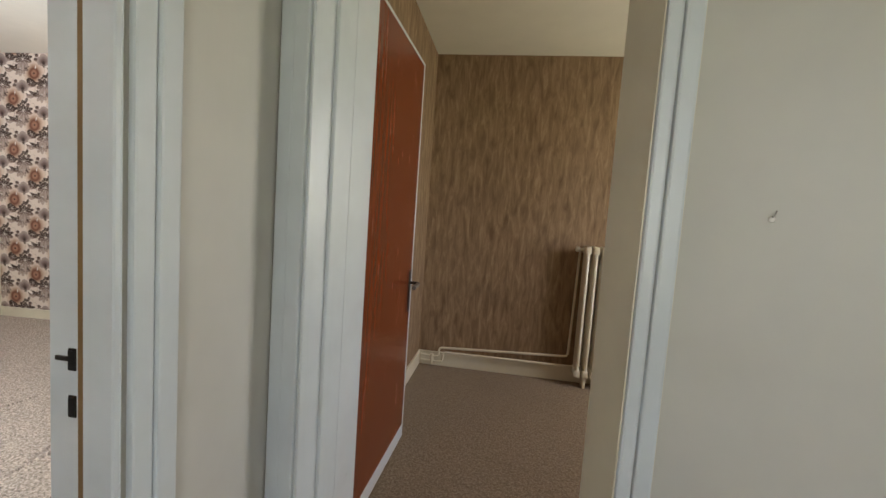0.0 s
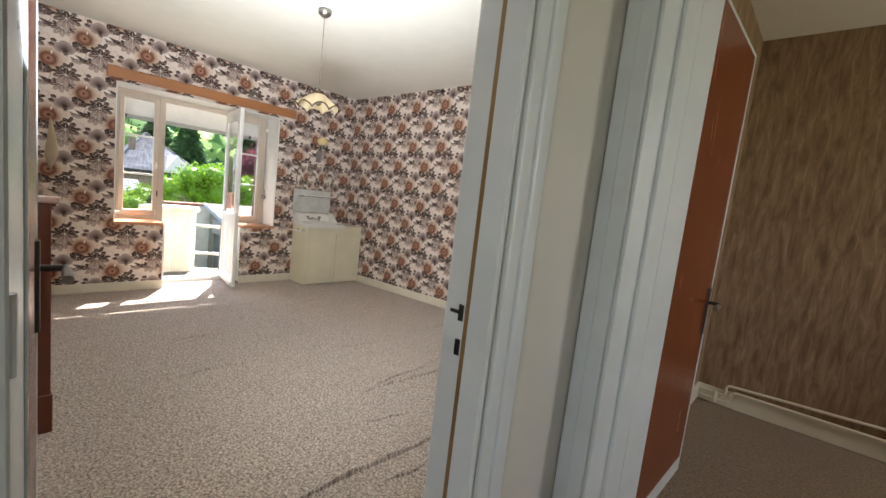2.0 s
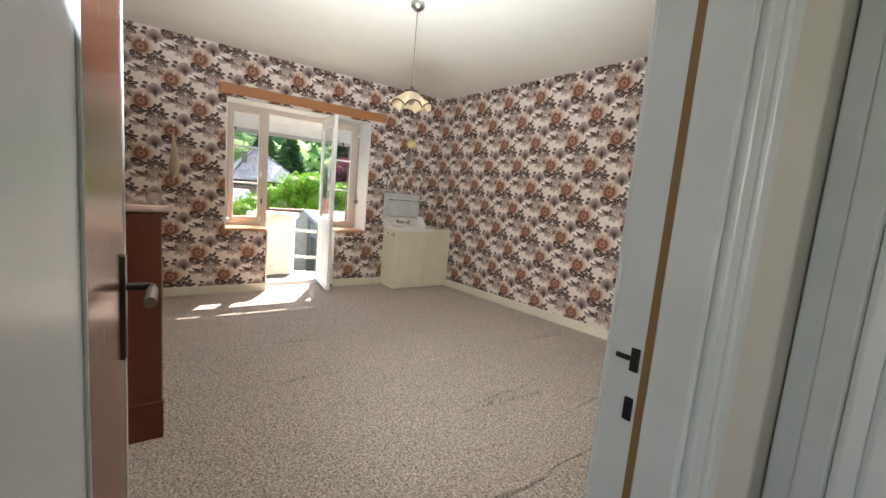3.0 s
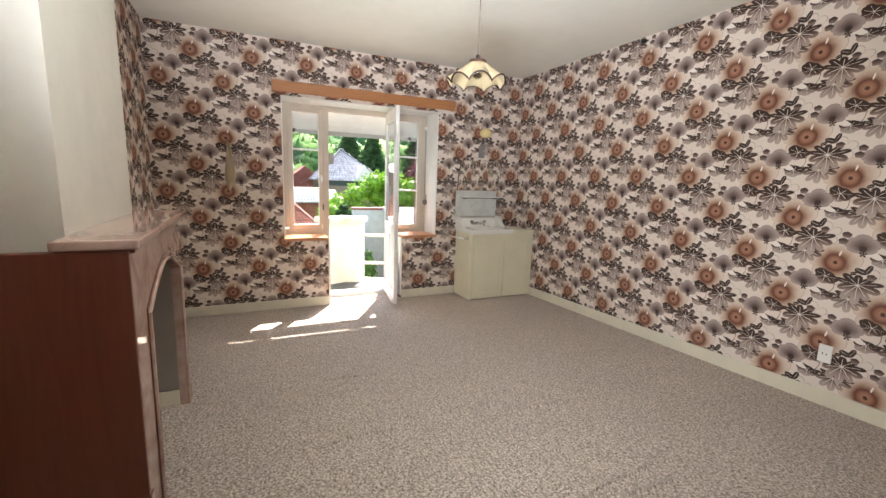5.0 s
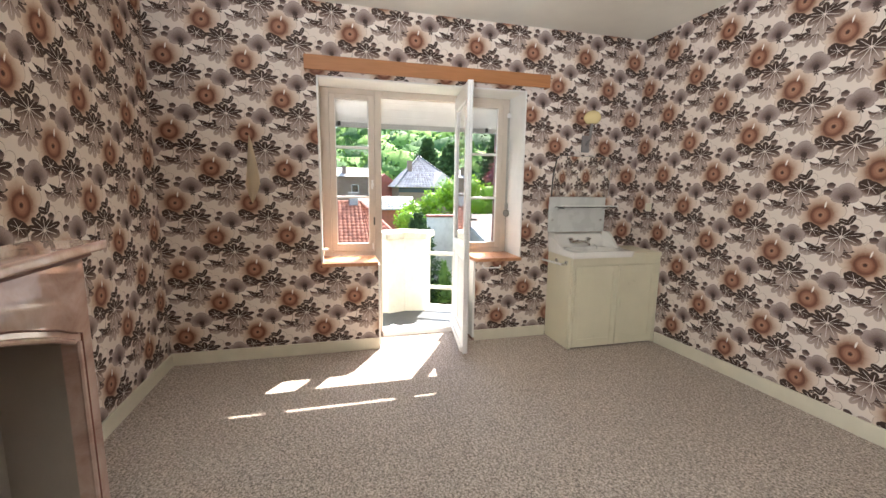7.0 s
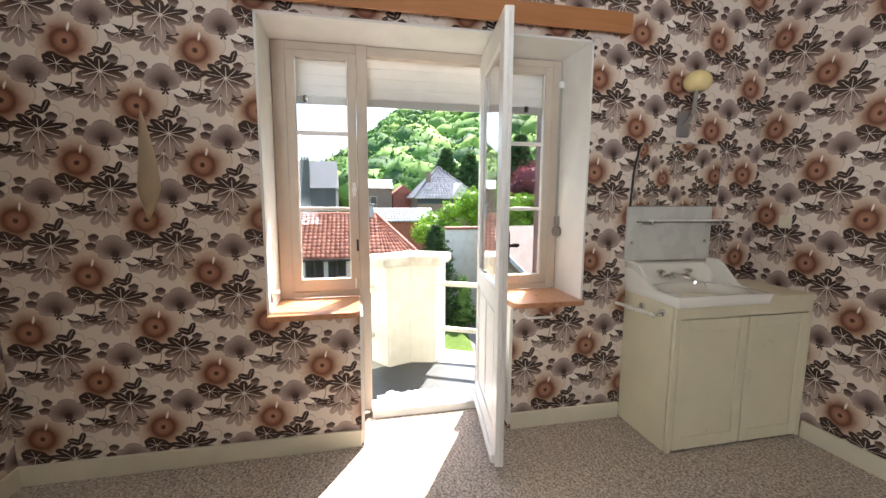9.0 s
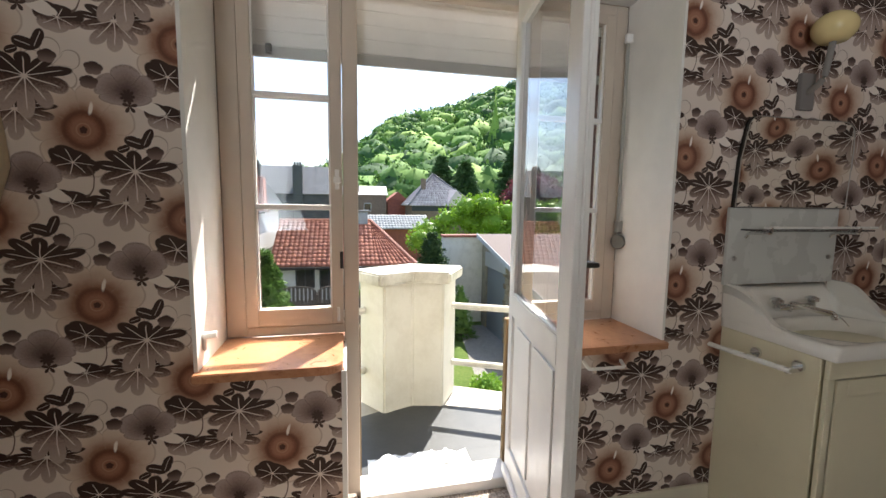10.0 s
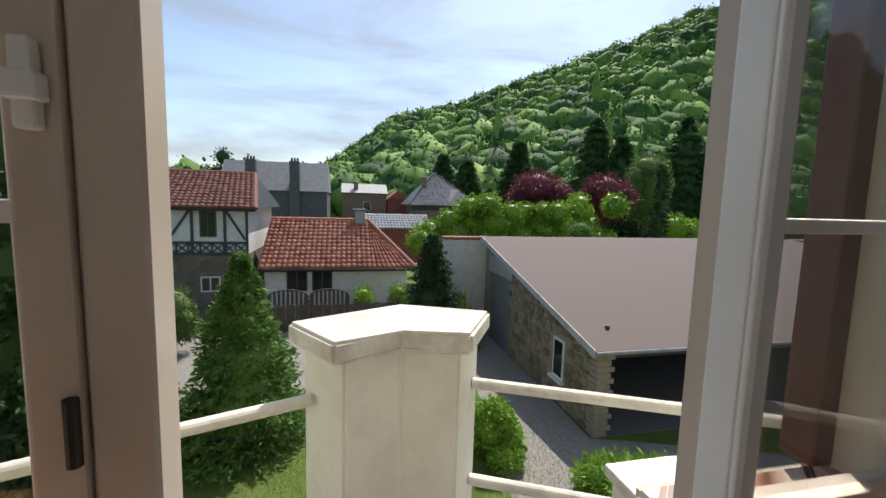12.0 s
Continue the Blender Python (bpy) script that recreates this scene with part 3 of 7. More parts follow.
def door_leaf(name, label, at, turn, width, z0, z1, stile, rim, low, knob_z, face):
    """A flush door: white edges round a varnished wood panel. Local x from the hinge, the seen face towards local y * face."""
    leaf = thing(name, label, "door", at, turn)
    t = 0.036
    y0, y1 = (-t, 0.0) if face > 0 else (0.0, t)
    f = 1 if face > 0 else -1
    ys = y1 if face > 0 else y0
    part("core", boxes(((0, y0, z0), (width, y1, z1)), bevel=0.003), M_TRIM, leaf, "white painted door core")
    e = 0.0035 * f
    part("panel", boxes(((stile, ys, z0 + low), (width - rim, ys + e, z1 - rim)), ((0.02, -f * t if face > 0 else t, z0 + 0.02), (width - 0.02, (-f * t if face > 0 else t) - e, z1 - 0.02))), M_MAHOGANY, leaf, "red-brown varnished wood panel")
    edge = 0.006 * f
    part("edge_bead", boxes(((stile - 0.006, ys, z0 + low), (stile, ys + edge, z1 - rim)), ((width - rim, ys, z0 + low), (width, ys + edge, z1)), ((stile, ys, z1 - rim), (width - rim, ys + edge, z1)),
                            ((0, ys, z0), (width, ys + edge, z0 + low)), bevel=0.0015), M_TRIM, leaf, "white painted edging")
    hx = width - 0.055
    plate = part("lock_plate", boxes(((hx - 0.017, ys, knob_z - 0.16), (hx + 0.017, ys + 0.012 * f, knob_z + 0.07)), bevel=0.003, seg=2), M_DARKMETAL, leaf, "dark metal lock plate")
    part("lever", tube(bend([(hx, ys + 0.008 * f, knob_z), (hx, ys + 0.06 * f, knob_z), (hx - 0.115, ys + 0.062 * f, knob_z - 0.006)], 0.016), 0.0085, 10), M_DARKMETAL, plate)
    part("lever_grip", tube([(hx - 0.04, ys + 0.061 * f, knob_z - 0.002), (hx - 0.12, ys + 0.062 * f, knob_z - 0.006)], 0.0115, 12), M_GRIP, plate, "dull grey lever grip")
    for hz in (z0 + 0.22, (z0 + z1) / 2, z1 - 0.22):
        part("hinge", lathe([(0.0, -0.05), (0.008, -0.05), (0.008, 0.05), (0.0, 0.05)], 12, Matrix.Translation((-0.008, ys + 0.004 * f, hz))), M_TRIM, leaf, "painted steel hinge")
    return leaf


# leaf of the box room, swung back; leaf of the bedroom, open along the south side
door_leaf("box_room_door", "red-brown varnished door with white edges, open inwards", (-0.092, 2.652, 0), math.degrees(math.atan2(0.863, 0.022)), 0.865, FL + 0.012, 2.200, 0.088, 0.014, 0.075, 1.02, -1)
door_leaf("bedroom_door", "white-edged varnished wooden bedroom door standing open", (-0.372, 1.090, 0), math.degrees(math.atan2(0.070, -0.78)), 0.775, 0.118, 2.190, 0.36, 0.012, 0.10, 1.09, -1)

# ---- window group ----
def sash(name, parent, y0, y1, z0, z1, x0, x1, stile, bars, foot):
    """A glazed casement in the plane x: four rails, glazing bars and panes."""
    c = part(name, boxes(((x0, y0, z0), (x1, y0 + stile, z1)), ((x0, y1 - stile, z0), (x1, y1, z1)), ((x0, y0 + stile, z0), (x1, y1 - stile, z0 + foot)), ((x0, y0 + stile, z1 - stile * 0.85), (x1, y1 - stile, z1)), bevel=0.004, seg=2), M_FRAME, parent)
    zs = [z0 + foot] + list(bars) + [z1 - stile * 0.85]
    xm = (x0 + x1) / 2
    for z in bars:
        part("glazing_bar", boxes(((x0 + 0.006, y0 + stile - 0.002, z - 0.011), (x1 - 0.004, y1 - stile + 0.002, z + 0.011)), bevel=0.005, seg=2), M_WINDOW, c)
    part("bead", boxes(*[((x1 - 0.02, y, zs[0]), (x1 - 0.008, y + 0.008, zs[-1])) for y in (y0 + stile - 0.001, y1 - stile - 0.007)], bevel=0.002), M_WINDOW, c)
    for a, b in zip(zs, zs[1:]):
        pane = part("pane", boxes(((xm - 0.002, y0 + stile - 0.003, a - 0.003), (xm + 0.002, y1 - stile + 0.003, b + 0.003))), M_GLASS, c, "clear window pane")
        pane.visible_shadow = False
    return c


win = setting(new("window_1"), "white wooden window and balcony door frame", "window")
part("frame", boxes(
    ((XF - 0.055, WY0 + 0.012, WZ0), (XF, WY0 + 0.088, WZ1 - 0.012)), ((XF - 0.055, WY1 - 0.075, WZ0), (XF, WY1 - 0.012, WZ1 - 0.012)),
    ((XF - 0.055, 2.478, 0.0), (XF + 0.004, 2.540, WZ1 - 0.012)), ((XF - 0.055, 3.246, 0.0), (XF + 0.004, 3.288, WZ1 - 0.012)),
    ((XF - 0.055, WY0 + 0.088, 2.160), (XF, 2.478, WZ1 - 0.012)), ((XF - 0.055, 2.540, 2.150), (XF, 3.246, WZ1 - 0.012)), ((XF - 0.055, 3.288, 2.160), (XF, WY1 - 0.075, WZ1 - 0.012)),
    ((XF - 0.055, WY0 + 0.088, WZ0), (XF, 2.478, 0.785)), ((XF - 0.055, 3.288, WZ0), (XF, WY1 - 0.075, 0.785)), bevel=0.004), M_FRAME, win, "cream white painted fixed frame, shade in its tone")
cas_l = sash("casement", win, 2.094, 2.476, 0.788, 2.158, XF - 0.040, XF + 0.010, 0.046, (1.276, 1.712), 0.07)
cas_r = sash("casement", win, 3.290, 3.700, 0.788, 2.158, XF - 0.040, XF + 0.010, 0.046, (1.276, 1.690), 0.055)
part("window_latch", boxes(((XF + 0.010, 2.446, 1.35), (XF + 0.026, 2.464, 1.43)), ((XF + 0.010, 2.441, 1.375), (XF + 0.034, 2.469, 1.40)), bevel=0.004, seg=2), M_WINDOW, cas_l, "painted window latch")
part("hinge", lathe([(0, -0.035), (0.007, -0.035), (0.007, 0.035), (0, 0.035)], 10, Matrix.Translation((XF + 0.016, 2.470, 1.06))), M_DARKMETAL, cas_l, "rusty window hinge")
part("drop_bolt", tube([(XF + 0.016, 2.455, 0.80), (XF + 0.016, 2.455, 0.86)], 0.006, 8), M_WINDOW, cas_l)
part("threshold", boxes(((XF - 0.10, 2.540, -0.05), (XF + 0.05, 3.246, 0.012)), bevel=0.006, seg=2), M_WINDOW, win, "white painted threshold")


def sill_material():
    q = Mat("orange brown marbled board", 0.28)
    n1, n2 = q.noise(14, 6.0, 0.7, None, 1.5), q.noise(60, 3.0)
    q.base(q.mix(q.math("MULTIPLY", n2, 0.25), q.ramp(n1, (0.3, (0.34, 0.135, 0.06)), (0.5, (0.47, 0.215, 0.105)), (0.7, (0.55, 0.28, 0.15))), (0.6, 0.35, 0.22)))
    q.rough(q.math("MULTIPLY_ADD", n1, 0.2, 0.2))
    return q.m


M_SILL = sill_material()
for y0, y1, round_right in ((WY0 - 0.03, DY0 - 0.006, True), (DY1 + 0.006, WY1 + 0.03, False)):
    xf = XW + 0.035
    cx = y1 if round_right else y0
    c = [(XF + 0.001, y0), (xf, y0), (xf, y1), (XF + 0.001, y1)]
    rr = 0.05
    cy = y1 - rr if round_right else y0 + rr
    arc = [(xf - rr + rr * math.cos(a), cy + (rr if round_right else -rr) * math.sin(a)) for a in [k * math.pi / 12 for k in range(7)]]
    pts = [(XF + 0.001, y0), (xf, y0)] + arc + [(XF + 0.001, y1)] if round_right else [(XF + 0.001, y0)] + arc[::-1] + [(xf, y1), (XF + 0.001, y1)]
    # the board reaches past the recess only in front of the wall
    pts = [(x, min(max(y, WY0 + 0.001), WY1 - 0.001)) for x, y in pts]
    setting(part("window_sill", prism(pts, WZ0 - 0.03, WZ0, 0.004), M_SILL), "orange-brown marbled window sill board", "sill")

# balcony door leaf, swung into the room
LEAF_LEN = 0.745
leaf = thing("balcony_door", "white half-glazed balcony door standing open into the room", "door", (XF + 0.012, 3.265, 0), -9.0)
GZ0, GZ1 = 0.895, 2.055
part("stiles", boxes(((0, -0.043, 0.022), (0.060, 0, 2.178)), ((LEAF_LEN - 0.098, -0.043, 0.022), (LEAF_LEN, 0, 2.178)), ((0.060, -0.043, GZ1), (LEAF_LEN - 0.098, 0, 2.178)),
                     ((0.060, -0.043, 0.80), (LEAF_LEN - 0.098, 0, GZ0)), ((0.060, -0.043, 0.022), (LEAF_LEN - 0.098, 0, 0.17)), bevel=0.004, seg=2), M_WINDOW, leaf, "white painted door frame")
part("lower_panel", boxes(((0.058, -0.030, 0.16), (LEAF_LEN - 0.09, -0.013, 0.81))), M_WINDOW, leaf)
for a, b in ((0.125, 0.335), (0.385, LEAF_LEN - 0.135)):
    for yy in (-0.038, -0.013):
        part("raised_panel", boxes(((a, yy, 0.20), (b, yy + 0.008, 0.77)), bevel=0.003, seg=2), M_WINDOW, leaf)
pane = part("pane", boxes(((0.055, -0.024, GZ0 - 0.005), (LEAF_LEN - 0.093, -0.019, GZ1 + 0.005))), M_GLASS, leaf, "clear reflecting glass pane")
pane.visible_shadow = False
part("glazing_bead", boxes(((0.060, -0.041, GZ0), (0.070, -0.028, GZ1)), ((LEAF_LEN - 0.109, -0.041, GZ0), (LEAF_LEN - 0.098, -0.028, GZ1)), ((0.070, -0.041, GZ0), (LEAF_LEN - 0.109, -0.028, GZ0 + 0.012)), bevel=0.002), M_WINDOW, leaf)
part("weather_bar", boxes(((0.02, -0.062, 0.03), (LEAF_LEN - 0.02, -0.043, 0.075)), bevel=0.007, seg=2), M_WINDOW, leaf)
handle = part("handle_plate", boxes(((LEAF_LEN - 0.062, 0.0, 1.05), (LEAF_LEN - 0.030, 0.012, 1.19)), bevel=0.003), M_DARKMETAL, leaf, "dark metal handle plate")
part("lever", tube(bend([(LEAF_LEN - 0.046, 0.008, 1.125), (LEAF_LEN - 0.046, 0.055, 1.125), (LEAF_LEN - 0.135, 0.058, 1.120)], 0.014), 0.008, 10), M_DARKMETAL, handle)
part("espagnolette", tube([(LEAF_LEN + 0.003, -0.02, 0.05), (LEAF_LEN + 0.003, -0.02, 2.15)], 0.006, 8), M_WINDOW, leaf)
for hz in (0.35, 1.15, 1.95):
    part("hinge", lathe([(0, -0.045), (0.008, -0.045), (0.008, 0.045), (0, 0.045)], 10, Matrix.Translation((-0.004, 0.010, hz))), M_WINDOW, leaf)

# roller shutter, pulled up, with its slats
M_SHUTTER = paint("grey white shutter plastic", (0.74, 0.74, 0.71), 0.45)
shutter = thing("roller_shutter", "grey-white roller shutter mostly rolled up", "shutter", (0, 0, 0))
for k in range(6):
    z = 1.953 + k * 0.0605
    part("slat", boxes(((-5.868, WY0 + 0.03, z - 0.001), (-5.856 + 0.0005 * k, WY1 - 0.03, z + 0.0610)), bevel=0.005, seg=2), M_SHUTTER, shutter)
part("bottom_bar", boxes(((-5.872, WY0 + 0.03, 1.905), (-5.852, WY1 - 0.03, 1.951)), bevel=0.005, seg=2), paint("dull shutter bar", (0.42, 0.42, 0.40), 0.4), shutter, "dull grey bottom bar")
for y in (2.18, 3.60):
    part("stopper", boxes(((-5.856, y - 0.012, 1.915), (-5.832, y + 0.012, 1.955)), bevel=0.004), M_DARKMETAL, shutter, "dark rubber stopper")
M_REDWOOD = paint("red brown painted wood", (0.13, 0.045, 0.034), 0.5)
for k, (y0, y1) in enumerate(((WY0 + 0.004, WY0 + 0.100), (WY1 - 0.062, WY1 - 0.004))):
    setting(part("trim_shutter_guide", boxes(((XO - 0.03, y0, WZ0), ((XF - 0.057, XO + 0.045)[k], y1, 2.499)), bevel=0.004), M_REDWOOD), "red-brown painted shutter guide", "trim")
setting(part("trim_outer_reveal", boxes(((XO + 0.046, WY1 - 0.010, WZ0), (XF - 0.056, WY1 - 0.001, 2.499))), M_CREAM), "cream painted outer window reveal", "trim")
# strap of the shutter with its winder on the right of the recess
winder = thing("shutter_strap", "grey woven shutter strap with wall winder", "shutter strap", (XF + 0.035, WY1 - 0.032, 0))
part("strap", boxes(((-0.002, -0.009, 1.22), (0.0005, 0.009, 2.04))), paint("grey webbing", (0.38, 0.37, 0.33), 0.8), winder)
part("guide", boxes(((-0.012, -0.014, 2.035), (0.012, 0.018, 2.075)), bevel=0.004), M_WINDOW, winder)
part("bracket", boxes(((-0.014, -0.012, 1.17), (0.014, 0.02, 1.23)), bevel=0.005), M_STEEL, winder)
part("reel", lathe([(0.0, -0.011), (0.032, -0.011), (0.036, -0.004), (0.036, 0.004), (0.032, 0.011), (0.0, 0.011)], 20, Matrix.Translation((0.004, 0.004, 1.13)) @ pose(0, 0, 0, 90, 0, 25)), paint("dark webbing coil", (0.20, 0.19, 0.17), 0.8), winder, "coiled grey strap")
hook = thing("curtain_hook", "white painted hook on the window recess", "hook", (XW - 0.06, WY0 + 0.012, 0.845))
part("peg", tube([(0, 0, 0), (0.0, 0.045, 0.004)], 0.013, 12), M_WINDOW, hook)
part("base", boxes(((-0.012, 0, -0.05), (0.012, 0.012, 0.012)), bevel=0.004), M_WINDOW, hook)

# ---- curtain board ----
board = thing("curtain_board", "orange-brown wooden curtain board above the window", "curtain rail", (0, 0, 0))
part("front", boxes(((-5.268, 1.922, 2.238), (-5.250, 3.955, 2.345)), bevel=0.003), M_RAILWOOD, board)
part("top", boxes(((XW + 0.001, 1.924, 2.327), (-5.268, 3.953, 2.344)), bevel=0.002), M_RAILWOOD, board)
for y in (1.924, 3.937):
    part("end", boxes(((XW + 0.001, y, 2.240), (-5.268, y + 0.016, 2.327)), bevel=0.002), M_RAILWOOD, board)

# ---- fireplace ----
def marble():
    q = Mat("pinkish brown marble", 0.05, spec=0.9)
    n1, n2 = q.noise(4.0, 8.0, 0.65, None, 1.8), q.noise(22, 5.0, 0.6)
    c = q.ramp(n1, (0.28, (0.36, 0.215, 0.175)), (0.48, (0.50, 0.34, 0.285)), (0.62, (0.58, 0.43, 0.37)), (0.8, (0.43, 0.275, 0.225)))
    q.base(q.mix(q.math("MULTIPLY", n2, 0.4), c, (0.32, 0.185, 0.145)))
    q.rough(q.math("MULTIPLY_ADD", n2, 0.06, 0.02))
    return q.m


M_MARBLE = marble()
M_NICHE = paint("taupe niche paint", (0.32, 0.275, 0.235), 0.6)
fire = thing("fireplace", "pinkish-brown marble fireplace with dark red wooden side", "fireplace", (0, 0, 0))
FX0, FX1, FY = -3.47, -2.29, 1.28
OX0, OX1 = -3.385, -2.495


def arch(t):
    """Outline of the opening's head, t from 0 to 1."""
    w = 0.5 - 0.5 * math.cos(2 * math.pi * t)
    return 0.865 + 0.025 * min(1, 8 * min(t, 1 - t)) + 0.105 * w ** 0.8


N = 36
bm = bmesh.new()
outer_top = 1.150
cols = [(FX0, None)] + [(OX0 + (OX1 - OX0) * k / N, arch(k / N)) for k in range(N + 1)] + [(FX1, None)]
front, back = [], []
for y, store in ((FY, front), (FY - 0.045, back)):
    for x, z in cols:
        lo = fz(x) - 0.005 if z is None else z
        store.append((bm.verts.new((x, y, lo)), bm.verts.new((x, y, outer_top))))
    foot = [bm.verts.new((x, y, fz(x) - 0.005)) for x in (OX0, OX1)]
    store.append(foot)
for store, flip in ((front, False), (back, True)):
    foot = store[-1]
    strip = store[:-1]
    quads = [(strip[k][0], strip[k + 1][0], strip[k + 1][1], strip[k][1]) for k in range(1, len(strip) - 2)]
    quads.append((strip[0][0], foot[0], strip[1][0], strip[1][1], strip[0][1]))
    quads.append((foot[1], strip[-1][0], strip[-1][1], strip[-2][1], strip[-2][0]))
    for qd in quads:
        bm.faces.new(qd if not flip else qd[::-1])
rim_f = [front[-1][0]] + [c[0] for c in front[1:-2]] + [front[-1][1]]
rim_b = [back[-1][0]] + [c[0] for c in back[1:-2]] + [back[-1][1]]
for k in range(len(rim_f) - 1):
    bm.faces.new((rim_f[k], rim_b[k], rim_b[k + 1], rim_f[k + 1]))
bm.faces.new((front[0][0], front[0][1], back[0][1], back[0][0]))
bm.faces.new((front[-2][0], back[-2][0], back[-2][1], front[-2][1]))
bmesh.ops.recalc_face_normals(bm, faces=bm.faces[:])
part("front_slab", bm, M_MARBLE, fire)
mould = [(OX0 - 0.004, FY + 0.004, fz(OX0))] + [(OX0 - 0.004 + (OX1 - OX0 + 0.008) * k / N, FY + 0.004, arch(k / N) + 0.006) for k in range(N + 1)] + [(OX1 + 0.004, FY + 0.004, fz(OX1))]
part("moulding", tube(mould, 0.009, 8), M_MARBLE, fire, "polished moulding round the opening")
mould2 = [(x + (0.024 if x > -2.94 else -0.024), y - 0.002, z + (0.022 if z > 0.5 else 0)) for x, y, z in mould]
part("groove_line", tube(mould2, 0.0035, 6), M_MANTELSIDE, fire, "dark line round the opening")
part("shelf", boxes(((-3.575, 1.075, 1.152), (-2.272, 1.312, 1.186)), bevel=0.009, seg=3), M_MARBLE, fire, "polished marble shelf")
part("shelf_line", boxes(((-3.50, 1.08, 1.138), (-2.286, 1.296, 1.152)), bevel=0.004), M_MANTELSIDE, fire, "dark line under the shelf")
part("side_board", boxes(((FX1 - 0.03, YL, fz(FX1) - 0.004), (FX1 + 0.012, FY - 0.001, 1.148)), bevel=0.003), M_MANTELSIDE, fire, "dark red-brown painted side board")
part("foot_block", boxes(((FX1 - 0.028, YL, fz(FX1) - 0.004), (FX1 + 0.018, FY + 0.006, 0.24)), bevel=0.004), M_MANTELSIDE, fire)
part("far_side", boxes(((FX0, YL, fz(FX0) - 0.004), (FX0 + 0.03, FY - 0.046, 1.138)), bevel=0.002), M_MARBLE, fire)
part("foot_block", boxes(((FX0 - 0.006, FY - 0.02, fz(FX0) - 0.004), (OX0 - 0.03, FY + 0.010, 0.11)), bevel=0.004), M_MARBLE, fire)
for lo, hi in (((OX0 - 0.03, 0.95, fz(-3.4)), (OX0 - 0.008, FY - 0.046, 1.13)), ((OX0 - 0.008, 0.95, fz(-3.4)), (OX1 + 0.008, 1.04, 1.13)), ((OX1 + 0.008, 0.95, fz(-2.5)), (OX1 + 0.03, FY - 0.046, 1.13))):
    part("niche_board", boxes((lo, hi)), M_NICHE, fire, "taupe painted niche board")
part("niche_skirting", sloped(boxes(((OX0 - 0.008, 1.054, 0), (OX0 + 0.006, FY - 0.046, 0.095)), ((OX0 - 0.008, 1.04, 0), (OX1 + 0.008, 1.054, 0.095)), bevel=0.003)), M_CREAM, fire, "cream painted skirting in the niche")
setting(part("wall_chimney_breast", boxes(((-3.37, YL - 0.01, 0), (-2.41, 1.038, 1.13)), ((-3.37, YL - 0.01, 1.13), (-2.41, 1.08, H))), M_BREAST), "pale painted chimney breast", "wall")

# ---- wash stand ----
CB0, CB1, CX = 4.068, YR, -4.915
CZ = fz(-5.1)
stand = thing("washstand_cabinet", "cream painted washstand cabinet with two doors", "cabinet", (0, 0, 0))
part("body", boxes(((XW + 0.001, CB0, CZ), (CX - 0.030, CB1 - 0.001, 0.79)), bevel=0.003), M_ENAMEL, stand)
part("frieze", boxes(((CX - 0.018, CB0, 0.725), (CX, CB1 - 0.001, 0.79)), bevel=0.002), M_ENAMEL, stand)
part("corner_post", boxes(((CX - 0.018, CB0, CZ), (CX, CB0 + 0.028, 0.725)), bevel=0.002), M_ENAMEL, stand)
part("corner_post", boxes(((CX - 0.018, CB1 - 0.03, CZ), (CX, CB1 - 0.001, 0.725)), bevel=0.002), M_ENAMEL, stand)
part("worktop", boxes(((XW + 0.001, 4.655, 0.790), (CX + 0.012, CB1 - 0.001, 0.826)), bevel=0.006, seg=2), M_ENAMEL, stand)
for k, (a, b) in enumerate(((CB0 + 0.033, 4.524), (4.534, CB1 - 0.036))):
    d = part("cabinet_door", boxes(((CX - 0.017, a, CZ + 0.02), (CX - 0.006, b, 0.717)), bevel=0.002), M_ENAMEL, stand)
    part("door_frame", boxes(((CX - 0.004, a, CZ + 0.02), (CX + 0.004, a + 0.05, 0.72)), ((CX - 0.004, b - 0.05, CZ + 0.02), (CX + 0.004, b, 0.72)), ((CX - 0.004, a + 0.05, 0.66), (CX + 0.004, b - 0.05, 0.72)), ((CX - 0.004, a + 0.05, CZ + 0.02), (CX + 0.004, b - 0.05, CZ + 0.09)), bevel=0.002), M_ENAMEL, d)
    if k:
        part("pull", boxes(((CX + 0.004, a + 0.022, 0.34), (CX + 0.016, a + 0.034, 0.42)), bevel=0.004, seg=2), M_ENAMEL, d)

basin = thing("washbasin", "white porcelain washbasin with curved upstand", "washbasin", (0, 0, 0))
BY0, BY1, BX1 = 4.055, 4.655, CX + 0.028


